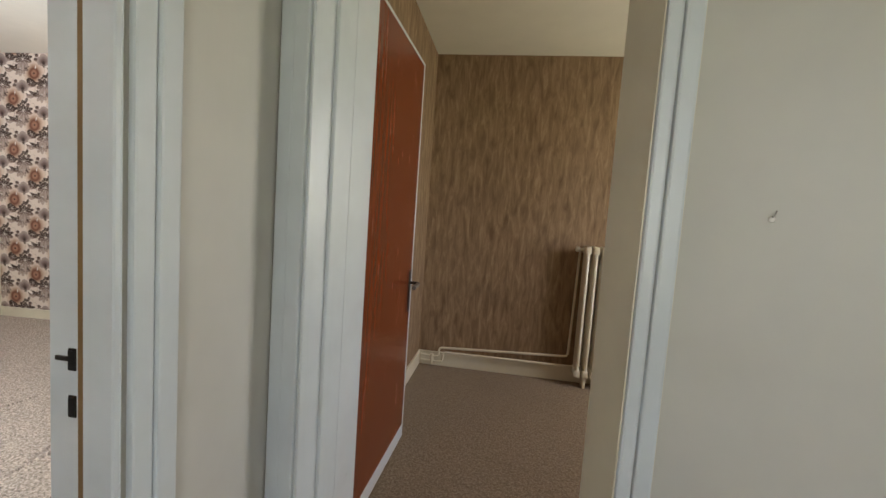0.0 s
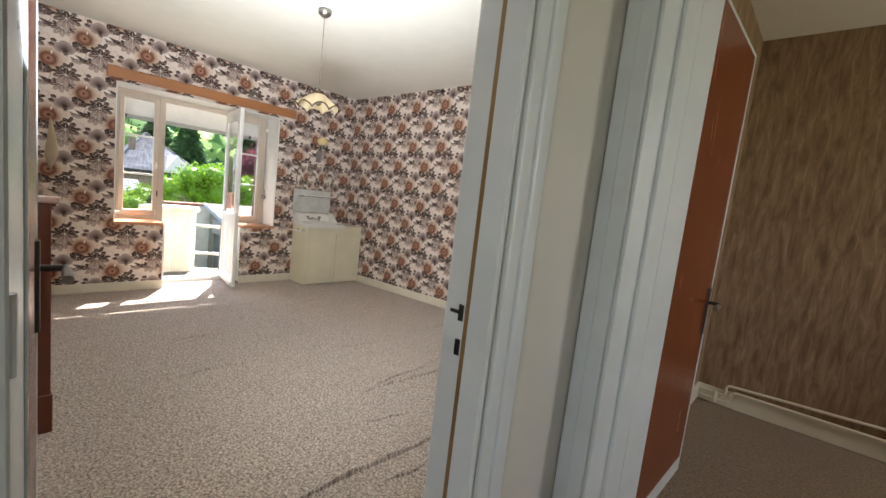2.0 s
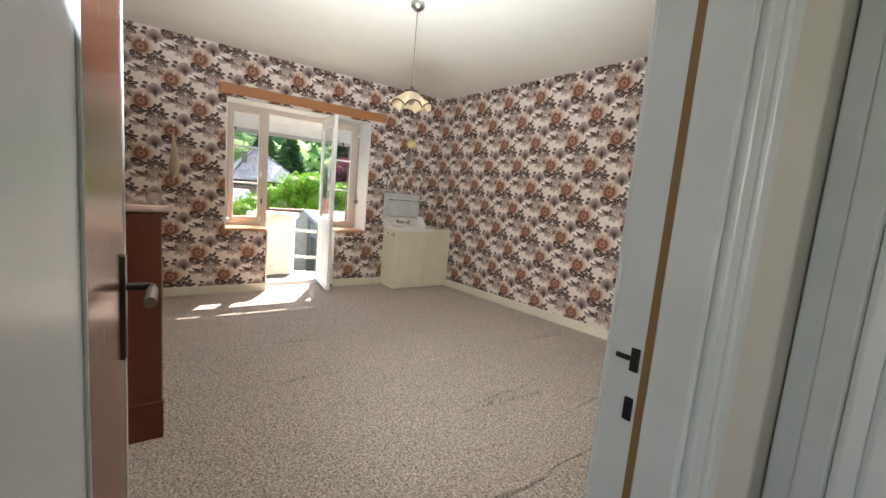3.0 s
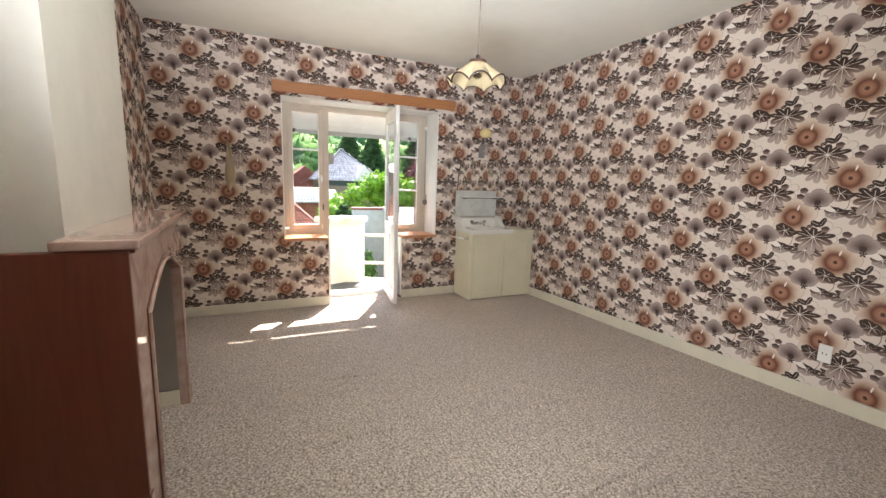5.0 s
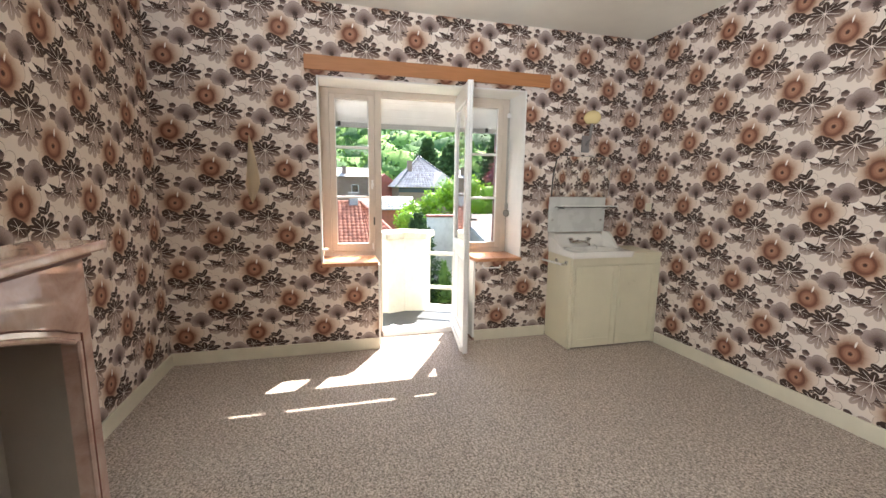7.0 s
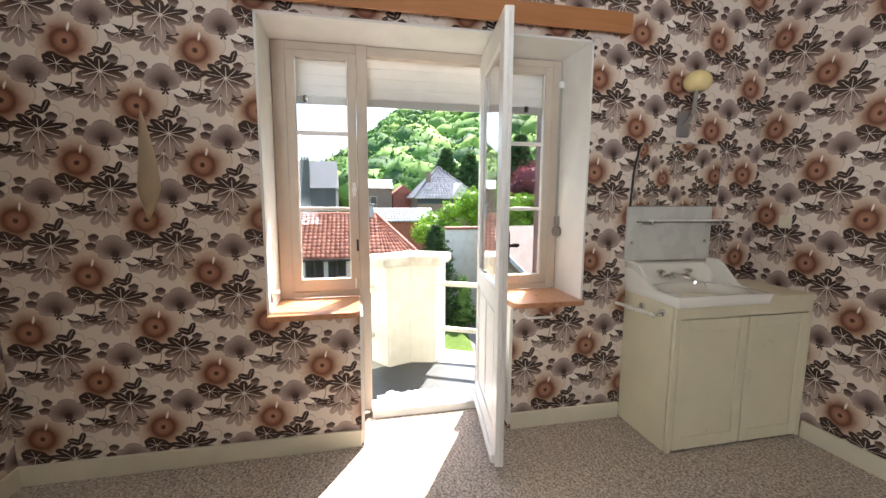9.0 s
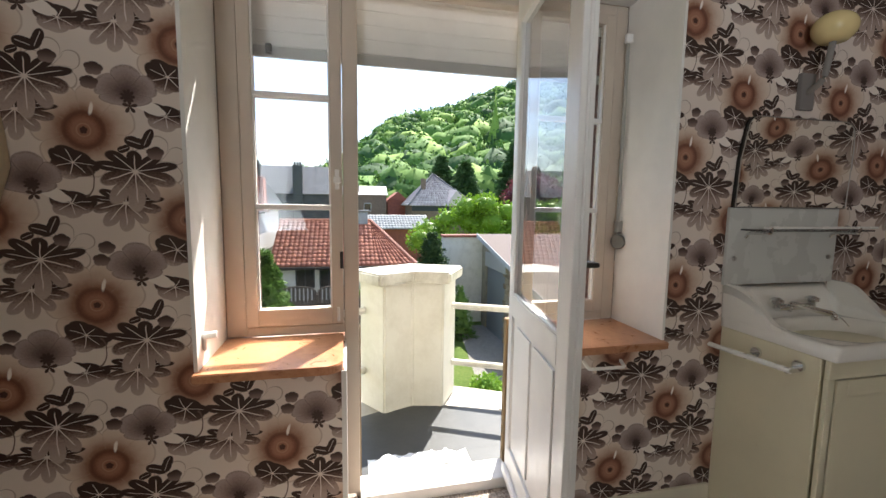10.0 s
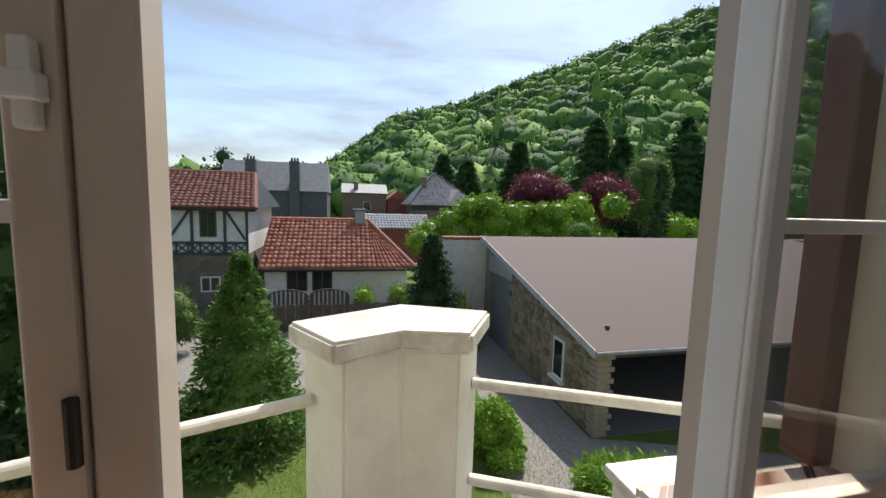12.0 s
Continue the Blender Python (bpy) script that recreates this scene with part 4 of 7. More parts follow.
def basin_mesh():
    """Slab with a sunk oval bowl, and an upstand that sweeps down at its sides."""
    bm = bmesh.new()
    nx, ny = 26, 30
    x0, x1 = XW + 0.002, BX1
    cxm, cym = (x0 + x1) / 2 + 0.04, (BY0 + BY1) / 2
    g = {}
    for i in range(nx + 1):
        for j in range(ny + 1):
            x, y = x0 + (x1 - x0) * i / nx, BY0 + (BY1 - BY0) * j / ny
            r = math.hypot((x - cxm) / 0.165, (y - cym) / 0.235)
            z = 0.838
            if r < 1:
                z -= 0.125 * (1 - r ** 3.5) ** 0.8
            elif r < 1.18:
                z += 0.006 * math.sin((r - 1) / 0.18 * math.pi)
            e = min(x1 - x, y - BY0, BY1 - y)
            z += 0.010 * math.exp(-((e - 0.012) / 0.014) ** 2)
            s = min(y - BY0, BY1 - y)
            rise = max(0.0, 1 - (x - x0) / 0.055) if s > 0.03 else 0
            side = max(0.0, 1 - s / 0.032) * max(0.0, 1 - ((x - x0) / 0.22) ** 2) if x - x0 < 0.22 else 0
            z += 0.13 * max(rise ** 0.6 if rise > 0 else 0, side ** 0.7 if side > 0 else 0)
            g[i, j] = bm.verts.new((x, y, z))
    for i in range(nx):
        for j in range(ny):
            bm.faces.new((g[i, j], g[i + 1, j], g[i + 1, j + 1], g[i, j + 1]))
    edge = [g[i, 0] for i in range(nx + 1)] + [g[nx, j] for j in range(1, ny + 1)] + [g[i, ny] for i in range(nx - 1, -1, -1)] + [g[0, j] for j in range(ny - 1, 0, -1)]
    low = [bm.verts.new((v.co.x - (0.012 if v.co.x > x1 - 0.001 else 0), v.co.y + (0.010 if v.co.y < BY0 + 0.001 else -0.010 if v.co.y > BY1 - 0.001 else 0), 0.791)) for v in edge]
    n = len(edge)
    for k in range(n):
        bm.faces.new((edge[k], edge[(k + 1) % n], low[(k + 1) % n], low[k]))
    bmesh.ops.recalc_face_normals(bm, faces=bm.faces[:])
    return bm


part("bowl", basin_mesh(), M_PORCELAIN, basin, smooth=True)
SWEEP = Matrix(((1, 0, 0, 0), (0, 0, 1, 0), (0, 1, 0, 0), (0, 0, 0, 1)))
sx0 = XW + 0.003
side = [(sx0, 0.83), (sx0 + 0.30, 0.83), (sx0 + 0.30, 0.848)]
for k in range(13):
    s = k / 12
    side.append((sx0 + 0.26 - 0.19 * s, 0.850 + 0.128 * (3 * s * s - 2 * s ** 3)))
side.append((sx0, 0.980))
for y in (BY0 + 0.002, BY1 - 0.026):
    part("side_upstand", prism(side, y, y + 0.024, 0.004, SWEEP), M_PORCELAIN, basin, "curved porcelain side upstand")
tap = part("mixer_tap", tube(bend([(-5.24, 4.30, 0.87), (-5.24, 4.30, 0.905), (-5.10, 4.335, 0.892), (-5.095, 4.337, 0.87)], 0.02), 0.011, 10), M_CHROME, basin, "chrome mixer tap")
part("tap_body", tube([(-5.245, 4.24, 0.885), (-5.245, 4.42, 0.885)], 0.015, 12), M_CHROME, tap)
for y in (4.235, 4.425):
    part("tap_knob", lathe([(0, 0), (0.014, 0), (0.014, 0.018), (0.026, 0.024), (0.026, 0.036), (0.012, 0.044), (0, 0.044)], 12, Matrix.Translation((-5.245, y, 0.885))), M_CHROME, tap)
part("plug", lathe([(0, 0), (0.022, 0), (0.022, 0.006), (0, 0.010)], 14, Matrix.Translation((-5.09, 4.36, 0.72))), M_BLACK, basin)
part("chain", tube(bend([(-5.2, 4.44, 0.87), (-5.15, 4.46, 0.855), (-5.1, 4.42, 0.84)], 0.02), 0.003, 6), M_CHROME, basin)

panel = thing("splash_panel", "grey-white enamelled splash panel behind the basin", "splashback", (0, 0, 0))
part("sheet", boxes(((XW + 0.001, 4.045, 0.972), (XW + 0.016, 4.640, 1.300)), bevel=0.004, seg=2), paint("grey white sheet", (0.62, 0.62, 0.58), 0.25, 0.04), panel)
for y in (4.085, 4.60):
    part("screw", lathe([(0, 0), (0.011, 0), (0.009, 0.006), (0, 0.007)], 12, Matrix.Translation((XW + 0.016, y, 1.085)) @ pose(0, 0, 0, 0, 90, 0)), M_STEEL, panel)
shelf = thing("glass_shelf", "narrow white bathroom shelf on chrome brackets", "shelf", (0, 0, 0))
part("board", boxes(((XW + 0.02, 4.10, 1.205), (XW + 0.12, 4.70, 1.211)), bevel=0.002), glass("frosted shelf glass", 0.25), shelf)
for y in (4.135, 4.60):
    part("bracket", tube(bend([(XW + 0.016, y, 1.175), (XW + 0.03, y, 1.195), (XW + 0.125, y, 1.198), (XW + 0.125, y, 1.222)], 0.01), 0.007, 8), M_CHROME, shelf)
part("rail", tube([(XW + 0.125, 4.10, 1.222), (XW + 0.125, 4.70, 1.222)], 0.005, 8), M_WHITE_METAL, shelf)

mirror = thing("wall_mirror", "frameless mirror with rounded top corners", "mirror", (XW + 0.004, 0, 0))
mp = [(4.062, 1.302), (4.660, 1.302), (4.672, 1.56)] + [(4.612 + 0.055 * math.cos(a), 1.622 + 0.052 * math.sin(a)) for a in [k * math.pi / 16 for k in range(9)]] + [(4.152 - 0.055 * math.sin(a), 1.622 + 0.052 * math.cos(a)) for a in [k * math.pi / 16 for k in range(9)]] + [(4.072, 1.50)]
part("glass", prism(mp, 0.012, 0.018, 0, Matrix(((0, 0, 1, 0), (1, 0, 0, 0), (0, 1, 0, 0), (0, 0, 0, 1))) ), Mat("silvered mirror", 0.01, 1.0, (0.88, 0.88, 0.86)).m, mirror)
part("bevelled_edge", tube([(0.0185, y, z) for y, z in mp + mp[:1]], 0.002, 6), M_STEEL, mirror, "dull bevelled mirror edge")
mc = [(4.355 + (y - 4.355) * 1.012, 1.49 + (z - 1.49) * 1.015) for y, z in mp]
part("backing", prism(mc, 0.0, 0.0115, 0, Matrix(((0, 0, 1, 0), (1, 0, 0, 0), (0, 1, 0, 0), (0, 0, 0, 1)))), M_DARKMETAL, mirror, "dark mirror backing")

globe = thing("globe_wall_lamp", "cream glass globe wall lamp above the mirror", "lamp", (-5.245, 4.385, 2.012))
part("globe", lathe([(0.0, -0.052), (0.045, -0.052)] + [(0.075 * math.sin(a), -0.062 * math.cos(a)) for a in [k * math.pi / 14 for k in range(4, 14)]] + [(0.0, 0.062)], 24), Mat("yellowed opal glass", 0.15, 0.0, (0.74, 0.60, 0.30)).m, globe, smooth=True)
part("arm", tube(bend([(-0.093, 0, -0.235), (-0.02, 0, -0.20), (0, 0, -0.05)], 0.05), 0.012, 10), paint("grey lamp arm", (0.25, 0.23, 0.21), 0.5), globe)
part("wall_plate", boxes(((-0.094, -0.038, -0.30), (-0.075, 0.038, -0.15)), bevel=0.005, seg=2), paint("grey lamp plate", (0.22, 0.20, 0.19), 0.5), globe, "grey metal wall plate")

bar = thing("towel_bar", "white towel bar with chrome ends on the cabinet", "towel bar", (0, 0, 0))
part("bar", tube([(-5.36, CB0 - 0.055, 0.712), (-5.00, CB0 - 0.055, 0.728)], 0.010, 10), M_WHITE_METAL, bar)
for x in (-5.17, -5.01):
    z = 0.728 + (x + 5.0) * 0.044
    part("holder", tube([(x, CB0, z), (x, CB0 - 0.06, z)], 0.012, 10), M_CHROME, bar)
    part("boss", tube([(x, CB0, z + 0.012), (x, CB0 - 0.012, z + 0.012)], 0.02, 12), M_CHROME, bar)
small = thing("paper_bar", "short white rail on the wall under the sill", "rail", (XW, 3.44, 0.66))
part("bar", tube(bend([(0, -0.03, 0.02), (0.04, -0.03, 0.0), (0.045, 0.13, 0.0), (0.0, 0.14, 0.01)], 0.015), 0.007, 8), M_WHITE_METAL, small)

# ---- pendant lamp ----
PX, PY = -2.872, 2.904
lamp = thing("pendant_lamp", "cream scalloped glass pendant lamp with dark brown rim", "lamp", (PX, PY, 0.0))
LIFT = -0.005
part("ceiling_rose", lathe([(0, 2.69), (0.02, 2.69), (0.05, 2.715), (0.052, H), (0, H)], 20), M_STEEL, lamp, "dull metal ceiling rose", smooth=True)
part("cord", tube([(0, 0, 2.70), (0, 0, 2.12)], 0.0032, 8), paint("brown cord", (0.16, 0.12, 0.09), 0.6), lamp)
part("cap", lathe([(0, 2.150 + LIFT), (0.010, 2.150 + LIFT), (0.014, 2.128 + LIFT), (0.048, 2.120 + LIFT), (0.050, 2.104 + LIFT), (0, 2.104 + LIFT)], 20), plain_wood("brown turned wood", (0.045, 0.02, 0.011), (0.075, 0.034, 0.018)), lamp, "brown turned cap")


def opal():
    q = Mat("cream satin glass", 0.35)
    # base darker than cream glass, to offset the fill lamp shining on it
    q.base(q.mix(q.noise(5, 3.0), (0.43, 0.335, 0.20), (0.51, 0.41, 0.26)))
    q.b.inputs["Subsurface Weight"].default_value = 0.15
    q.b.inputs["Subsurface Radius"].default_value = (0.03, 0.025, 0.015)
    return q.m


M_OPAL = opal()
M_RIM = Mat("dark brown glass rim", 0.4, 0.0, (0.025, 0.010, 0.006)).m


def shade_ring(s, inset=0.0):
    """Handkerchief shade: s from the neck (0) to the scalloped hem (1)."""
    out = []
    for k in range(128):
        a = 2 * math.pi * k / 128 + 0.2
        w = abs(math.sin(4 * a)) ** 0.7
        r = 0.040 + 0.135 * s ** 0.95 + 0.016 * (w - 0.6) * s ** 2 - inset
        z = 2.108 + LIFT - 0.108 * s ** 1.12 + 0.044 * (w - 0.6) * s ** 2.2 - inset
        out.append((r * math.cos(a), r * math.sin(a), z))
    return out


bm = bmesh.new()
rings = [[bm.verts.new(p) for p in shade_ring(s / 14)] for s in range(15)]
inner = [[bm.verts.new(p) for p in shade_ring(s / 14, 0.003)] for s in range(15)]
for grid in (rings, [r[::-1] for r in inner]):
    for a, b in zip(grid, grid[1:]):
        for k in range(128):
            bm.faces.new((a[k], b[k], b[(k + 1) % 128], a[(k + 1) % 128]))
for k in range(128):
    bm.faces.new((rings[-1][k], inner[-1][k], inner[-1][(k + 1) % 128], rings[-1][(k + 1) % 128]))
bmesh.ops.recalc_face_normals(bm, faces=bm.faces[:])
sh = part("shade", bm, M_OPAL, lamp, "cream scalloped glass shade", smooth=True)
hem = shade_ring(1.0)
part("rim", tube([hem[k % 128] for k in range(129)], 0.0052, 6), M_RIM, sh, "dark brown glass rim")
part("bulb", lathe([(0.0, 2.010)] + [(0.030 * math.sin(a), 2.040 - 0.030 * math.cos(a)) for a in [k * math.pi / 10 for k in range(1, 8)]] + [(0.014, 2.08), (0.014, 2.14), (0, 2.14)], 16), glass("bulb glass", 0.05), lamp, "clear unlit bulb", smooth=True)

# ---- small things on the walls and floor ----
plug = thing("cable_end", "black cable gland high on the papered wall", "fitting", (-3.49, YR, 2.715))
part("gland", lathe([(0, 0), (0.022, 0), (0.024, 0.012), (0.016, 0.028), (0.012, 0.04), (0, 0.042)], 14, pose(0, 0, 0, 90, 0, 0)), M_BLACK, plug, smooth=True)
def wall_plate(name, label, x, z, w, h, holes, mat):
    p = thing(name, label, "socket", (x, YR, z))
    part("plate", boxes(((-w / 2, -0.011, -h / 2), (w / 2, 0, h / 2)), bevel=0.003, seg=2), mat, p)
    for hx in holes:
        part("pin_hole", lathe([(0, 0), (0.0045, 0), (0.0045, 0.003), (0, 0.003)], 10, Matrix.Translation((hx, -0.0105, 0)) @ pose(0, 0, 0, 90, 0, 0)), M_BLACK, p)
wall_plate("wall_socket", "white wall socket low on the papered wall", -1.838, 0.40, 0.07, 0.115, (-0.01, 0.01), M_WHITE_METAL)
wall_plate("light_switch", "pale switch plate beside the washbasin", -5.12, 1.215, 0.07, 0.075, (), M_CREAM)

torn = thing("torn_paper", "pale torn wallpaper flap hanging on the wall", "paper", (XW, 1.505, 0))
bm = bmesh.new()
rows = []
for k in range(15):
    s = k / 14
    z = 1.752 - 0.512 * s
    half = 0.052 * (min(1.0, s / 0.72) ** 0.85 if s < 0.72 else max(0.0, 1 - (s - 0.72) / 0.28) ** 0.8) + 0.0015
    row = []
    for j in range(7):
        u = j / 6 * 2 - 1
        row.append(bm.verts.new((0.004 + 0.022 * s * (1 - u * u) + 0.004 * math.sin(9 * s + u), half * u + 0.012 * math.sin(3 * s), z)))
    rows.append(row)
for a, b in zip(rows, rows[1:]):
    for j in range(6):
        bm.faces.new((a[j], b[j], b[j + 1], a[j + 1]))
bmesh.ops.solidify(bm, geom=bm.faces[:], thickness=0.0012)
part("flap", bm, paint("bare cream paper", (0.78, 0.62, 0.42), 0.7, 0.1), torn, smooth=True)

# ---- box room fittings ----
setting(part("baseboard_box_room", boxes(((XH, 4.723, FL), (2.74, 4.739, FL + 0.12)), ((XH + 0.004, 2.66, FL), (XH + 0.02, 4.723, FL + 0.12)), bevel=0.003), M_CREAM), "cream painted baseboard", "baseboard")
radiator = thing("radiator", "old cream cast-iron column radiator on the wall", "radiator", (1.075, 4.650, FL))
for k in range(9):
    x = k * 0.062
    bm = bmesh.new()
    for y in (-0.055, 0.0, 0.055):
        tube(bend([(x, y, 0.12), (x, y, 1.10)], 0.01), 0.0155, 8, bm)
    for z in (0.12, 1.10):
        add_box(bm, (x - 0.024, -0.075, z - 0.03), (x + 0.024, 0.075, z + 0.03), 0.014, None, 2)
    part("column", bm, M_CREAM, radiator, smooth=False)
for k in (1, 7):
    part("foot", boxes(((k * 0.062 - 0.012, -0.05, 0.0), (k * 0.062 + 0.012, 0.05, 0.10)), bevel=0.004), M_CREAM, radiator)
valve = part("valve", tube([(-0.055, 0, 1.10), (-0.02, 0, 1.10)], 0.013, 10), M_CREAM, radiator)
part("valve_knob", lathe([(0, 0), (0.02, 0), (0.022, 0.02), (0.016, 0.032), (0, 0.034)], 14, Matrix.Translation((-0.055, 0, 1.10)) @ pose(0, 0, 0, 0, -90, 0)), M_WHITE_METAL, valve)
pipes = thing("heating_pipes", "cream painted heating pipes along the skirting", "pipes", (0, 0, 0))
YP = 4.690
part("upper_pipe", tube(bend([(1.030, YP, FL + 1.09), (1.010, YP, 0.325), (-0.045, YP, 0.275), (-0.050, YP, 0.195), (-0.2, YP, 0.20)], 0.03), 0.0095, 10), M_CREAM, pipes)
part("lower_pipe", tube(bend([(1.06, YP, 0.245), (-0.010, YP, 0.238), (-0.015, YP, 0.150), (-0.2, YP, 0.155)], 0.03), 0.0095, 10), M_CREAM, pipes)
part("pipe_joint", tube([(-0.105, YP, 0.215), (-0.105, YP, 0.135)], 0.015, 10), M_CREAM, pipes)
nail = thing("wall_nail", "small bent nail in the hall wall", "nail", (0.915, 2.098, 1.44))
part("shank", tube([(0, 0.012, 0), (0.0, -0.006, 0.0), (0.003, -0.008, 0.012)], 0.0018, 8), M_STEEL, nail)
part("hole", lathe([(0, 0), (0.007, 0), (0.005, 0.002), (0, 0.002)], 10, Matrix.Translation((0, -0.001, -0.004)) @ pose(0, 0, 0, 90, 0, 0)), M_REVEAL, nail)

# creases of the loose carpet
# a fold: a soft rise on one side, a steep lip on the other
FOLD = ((-1.3, 0.0), (-0.9, 0.15), (-0.5, 0.52), (-0.2, 0.88), (0.0, 1.0), (0.16, 0.72), (0.2, 0.2), (0.3, 0.0))
for x0, y0, x1, y1, w, h in ((-1.10, 1.86, -1.085, 2.76, 0.030, 0.019), (-1.75, 2.72, -1.71, 3.48, 0.026, 0.014), (-3.385, 2.05, -3.33, 2.48, 0.026, 0.009), (-2.63, 1.92, -2.635, 2.39, 0.026, 0.011), (-1.44, 2.53, -1.36, 2.77, 0.024, 0.010), (-0.96, 2.28, -0.935, 2.52, 0.026, 0.011), (-2.525, 2.96, -2.500, 3.48, 0.030, 0.010), (-1.79, 2.85, -1.85, 3.45, 0.034, 0.012), (-2.55, 4.19, -2.515, 4.68, 0.026, 0.009), (-0.45, 2.55, -0.425, 3.85, 0.032, 0.016),
                             (-0.88, 3.62, -0.86, 4.45, 0.028, 0.014), (-1.45, 3.3, -1.47, 3.9, 0.025, 0.008), (-1.10, 2.7, -1.13, 3.2, 0.025, 0.008), (-4.290, 0.95, -4.345, 4.90, 0.012, 0.0022)):
    bm = bmesh.new()
    rows = []
    for k in range(17):
        s = k / 16
        x, y = x0 + (x1 - x0) * s + 0.008 * math.sin(7 * s + x0 * 9), y0 + (y1 - y0) * s
        g = math.sin(math.pi * s) ** 0.6 * (0.8 + 0.2 * math.sin(23 * s))
        rows.append([bm.verts.new((x + w * u, y, fz(x + w * u) - 0.001 + 1.7 * h * g * lift)) for u, lift in FOLD])
    for a, b in zip(rows, rows[1:]):
        for j in range(len(FOLD) - 1):
            bm.faces.new((a[j], a[j + 1], b[j + 1], b[j]))
    part("crease", bm, M_CARPET, floor)

# ---- balcony ----
def concrete(name, colour, stain):
    q = Mat(name, 0.75)
    n1, n2 = q.noise(3.0, 8.0, 0.7), q.noise(40, 4.0)
    q.base(q.mix(q.math("MULTIPLY", n2, 0.3), q.ramp(n1, (0.32, stain), (0.55, colour)), stain))
    q.bump(q.math("ADD", n1, q.math("MULTIPLY", n2, 0.4)), 0.35, 0.006)
    return q.m


M_WHITEWASH = concrete("weathered white masonry paint", (0.80, 0.785, 0.73), (0.66, 0.635, 0.565))
M_CAP = concrete("weathered white coping", (0.78, 0.76, 0.70), (0.42, 0.40, 0.35))
M_CONCRETE = concrete("balcony concrete", (0.46, 0.43, 0.37), (0.30, 0.28, 0.24))
M_FACADE = concrete("cream rendered facade", (0.62, 0.55, 0.36), (0.5, 0.44, 0.3))
q = Mat("black bitumen sheet", 0.45)
q.base(q.mix(q.noise(6, 6.0), (0.018, 0.020, 0.022), (0.055, 0.058, 0.062)))
q.bump(q.noise(30, 4.0), 0.3, 0.004)
M_BITUMEN = q.m
BF = -0.13
balcony = setting(new("balcony"), "white balcony with corner pier and pipe rails", "balcony")
slab_pts = [(XO - 0.001, 0.9), (XO - 0.001, 4.9), (-6.22, 4.72), (-7.10, 3.02), (-7.08, 2.90), (-6.22, 1.08)]
part("slab", prism(slab_pts[::-1], BF - 0.16, BF), M_CONCRETE, balcony, "grey concrete slab")
part("bitumen_sheet", prism([(XO - 0.002, 1.2), (-6.12, 1.35), (-6.73, 2.93), (-6.10, 4.5), (XO - 0.002, 4.62)], BF + 0.001, BF + 0.008), M_BITUMEN, balcony, "black bitumen sheet")
pier_pts = [(-6.815, 2.515), (-6.54, 2.69), (-6.665, 2.928), (-6.575, 3.165), (-6.88, 3.337), (-7.045, 2.966)]
pier = part("pier", prism([(-6.80 + (x + 6.80) * 0.80 - 0.0, 2.93 + (y - 2.93) * 0.86) for x, y in pier_pts], BF, 0.762, 0.012), M_WHITEWASH, balcony, "white painted masonry pier")
part("coping", prism(pier_pts, 0.760, 0.840, 0.012), M_CAP, pier, "weathered white coping")
for z in (0.56, 0.135):
    part("rail", tube([(-6.745, 2.60, z), (-6.27, 1.34, z)], 0.024, 14), M_CAP, balcony, "white painted pipe rail")
    part("rail", tube([(-6.79, 3.24, z), (-6.24, 4.36, z)], 0.024, 14), M_CAP, balcony, "white painted pipe rail")
for y, x in ((1.24, -6.16), (4.46, -6.15)):
    part("end_pier", prism([(x - 0.13, y - 0.16), (x + 0.25, y - 0.16), (x + 0.25, y + 0.16), (x - 0.13, y + 0.16)], BF, 0.80, 0.012), M_WHITEWASH, balcony, "white painted end pier")
block = thing("white_block", "white painted low masonry block on the balcony", "block", (-6.17, 3.76, BF + 0.008))
part("body", boxes(((-0.18, -0.16, 0), (0.18, 0.16, 0.52)), bevel=0.01, seg=2), M_WHITEWASH, block)
part("top", boxes(((-0.20, -0.18, 0.52), (0.20, 0.18, 0.56)), bevel=0.008, seg=2), M_CAP, block)
M_YELLOW = plain_wood("yellow brown weathered wood", (0.20, 0.12, 0.05), (0.32, 0.21, 0.10), 0.6)
for y in (2.528, 3.300):
    g = thing("guide_post", "yellow-brown weathered wooden guide post at the balcony door", "post", (-5.855, y, 0), group="guide posts of the balcony door")
    part("post", boxes(((-0.018, -0.022, BF + 0.008), (0.018, 0.022, 0.72)), bevel=0.004), M_YELLOW, g)
    part("metal_edge", boxes(((-0.024, -0.006, BF + 0.008), (-0.018, 0.010, 0.715))), M_STEEL, g)
bag = thing("plastic_sheet", "crumpled white plastic sheet on the balcony floor", "plastic sheet", (-5.99, 2.87, BF + 0.009))
bm = bmesh.new()
gr = [[None] * 31 for _ in range(15)]
for i in range(15):
    for j in range(31):
        u, v = i / 14 - 0.5, j / 30 - 0.5
        edge = max(0.0, min(1.0, 6 * (0.5 - max(abs(u), abs(v)))))
        h = 0.055 * abs(noise.noise(Vector((u * 5, v * 12, 3.1)))) + 0.03 * abs(noise.noise(Vector((u * 13, v * 30, 7.7))))
        gr[i][j] = bm.verts.new((u * 0.19 * (1 + 0.3 * noise.noise(Vector((v * 9, 1, 2)))), v * 0.56, 0.003 + h * edge + 0.02 * edge))
for i in range(14):
    for j in range(30):
        bm.faces.new((gr[i][j], gr[i + 1][j], gr[i + 1][j + 1], gr[i][j + 1]))
part("sheet", bm, Mat("white plastic film", 0.3, 0.0, (0.82, 0.84, 0.84)).m, bag, smooth=True)
twig = thing("chain_piece", "short rusty chain lying on the balcony slab", "chain", (-6.50, 3.62, BF + 0.002))
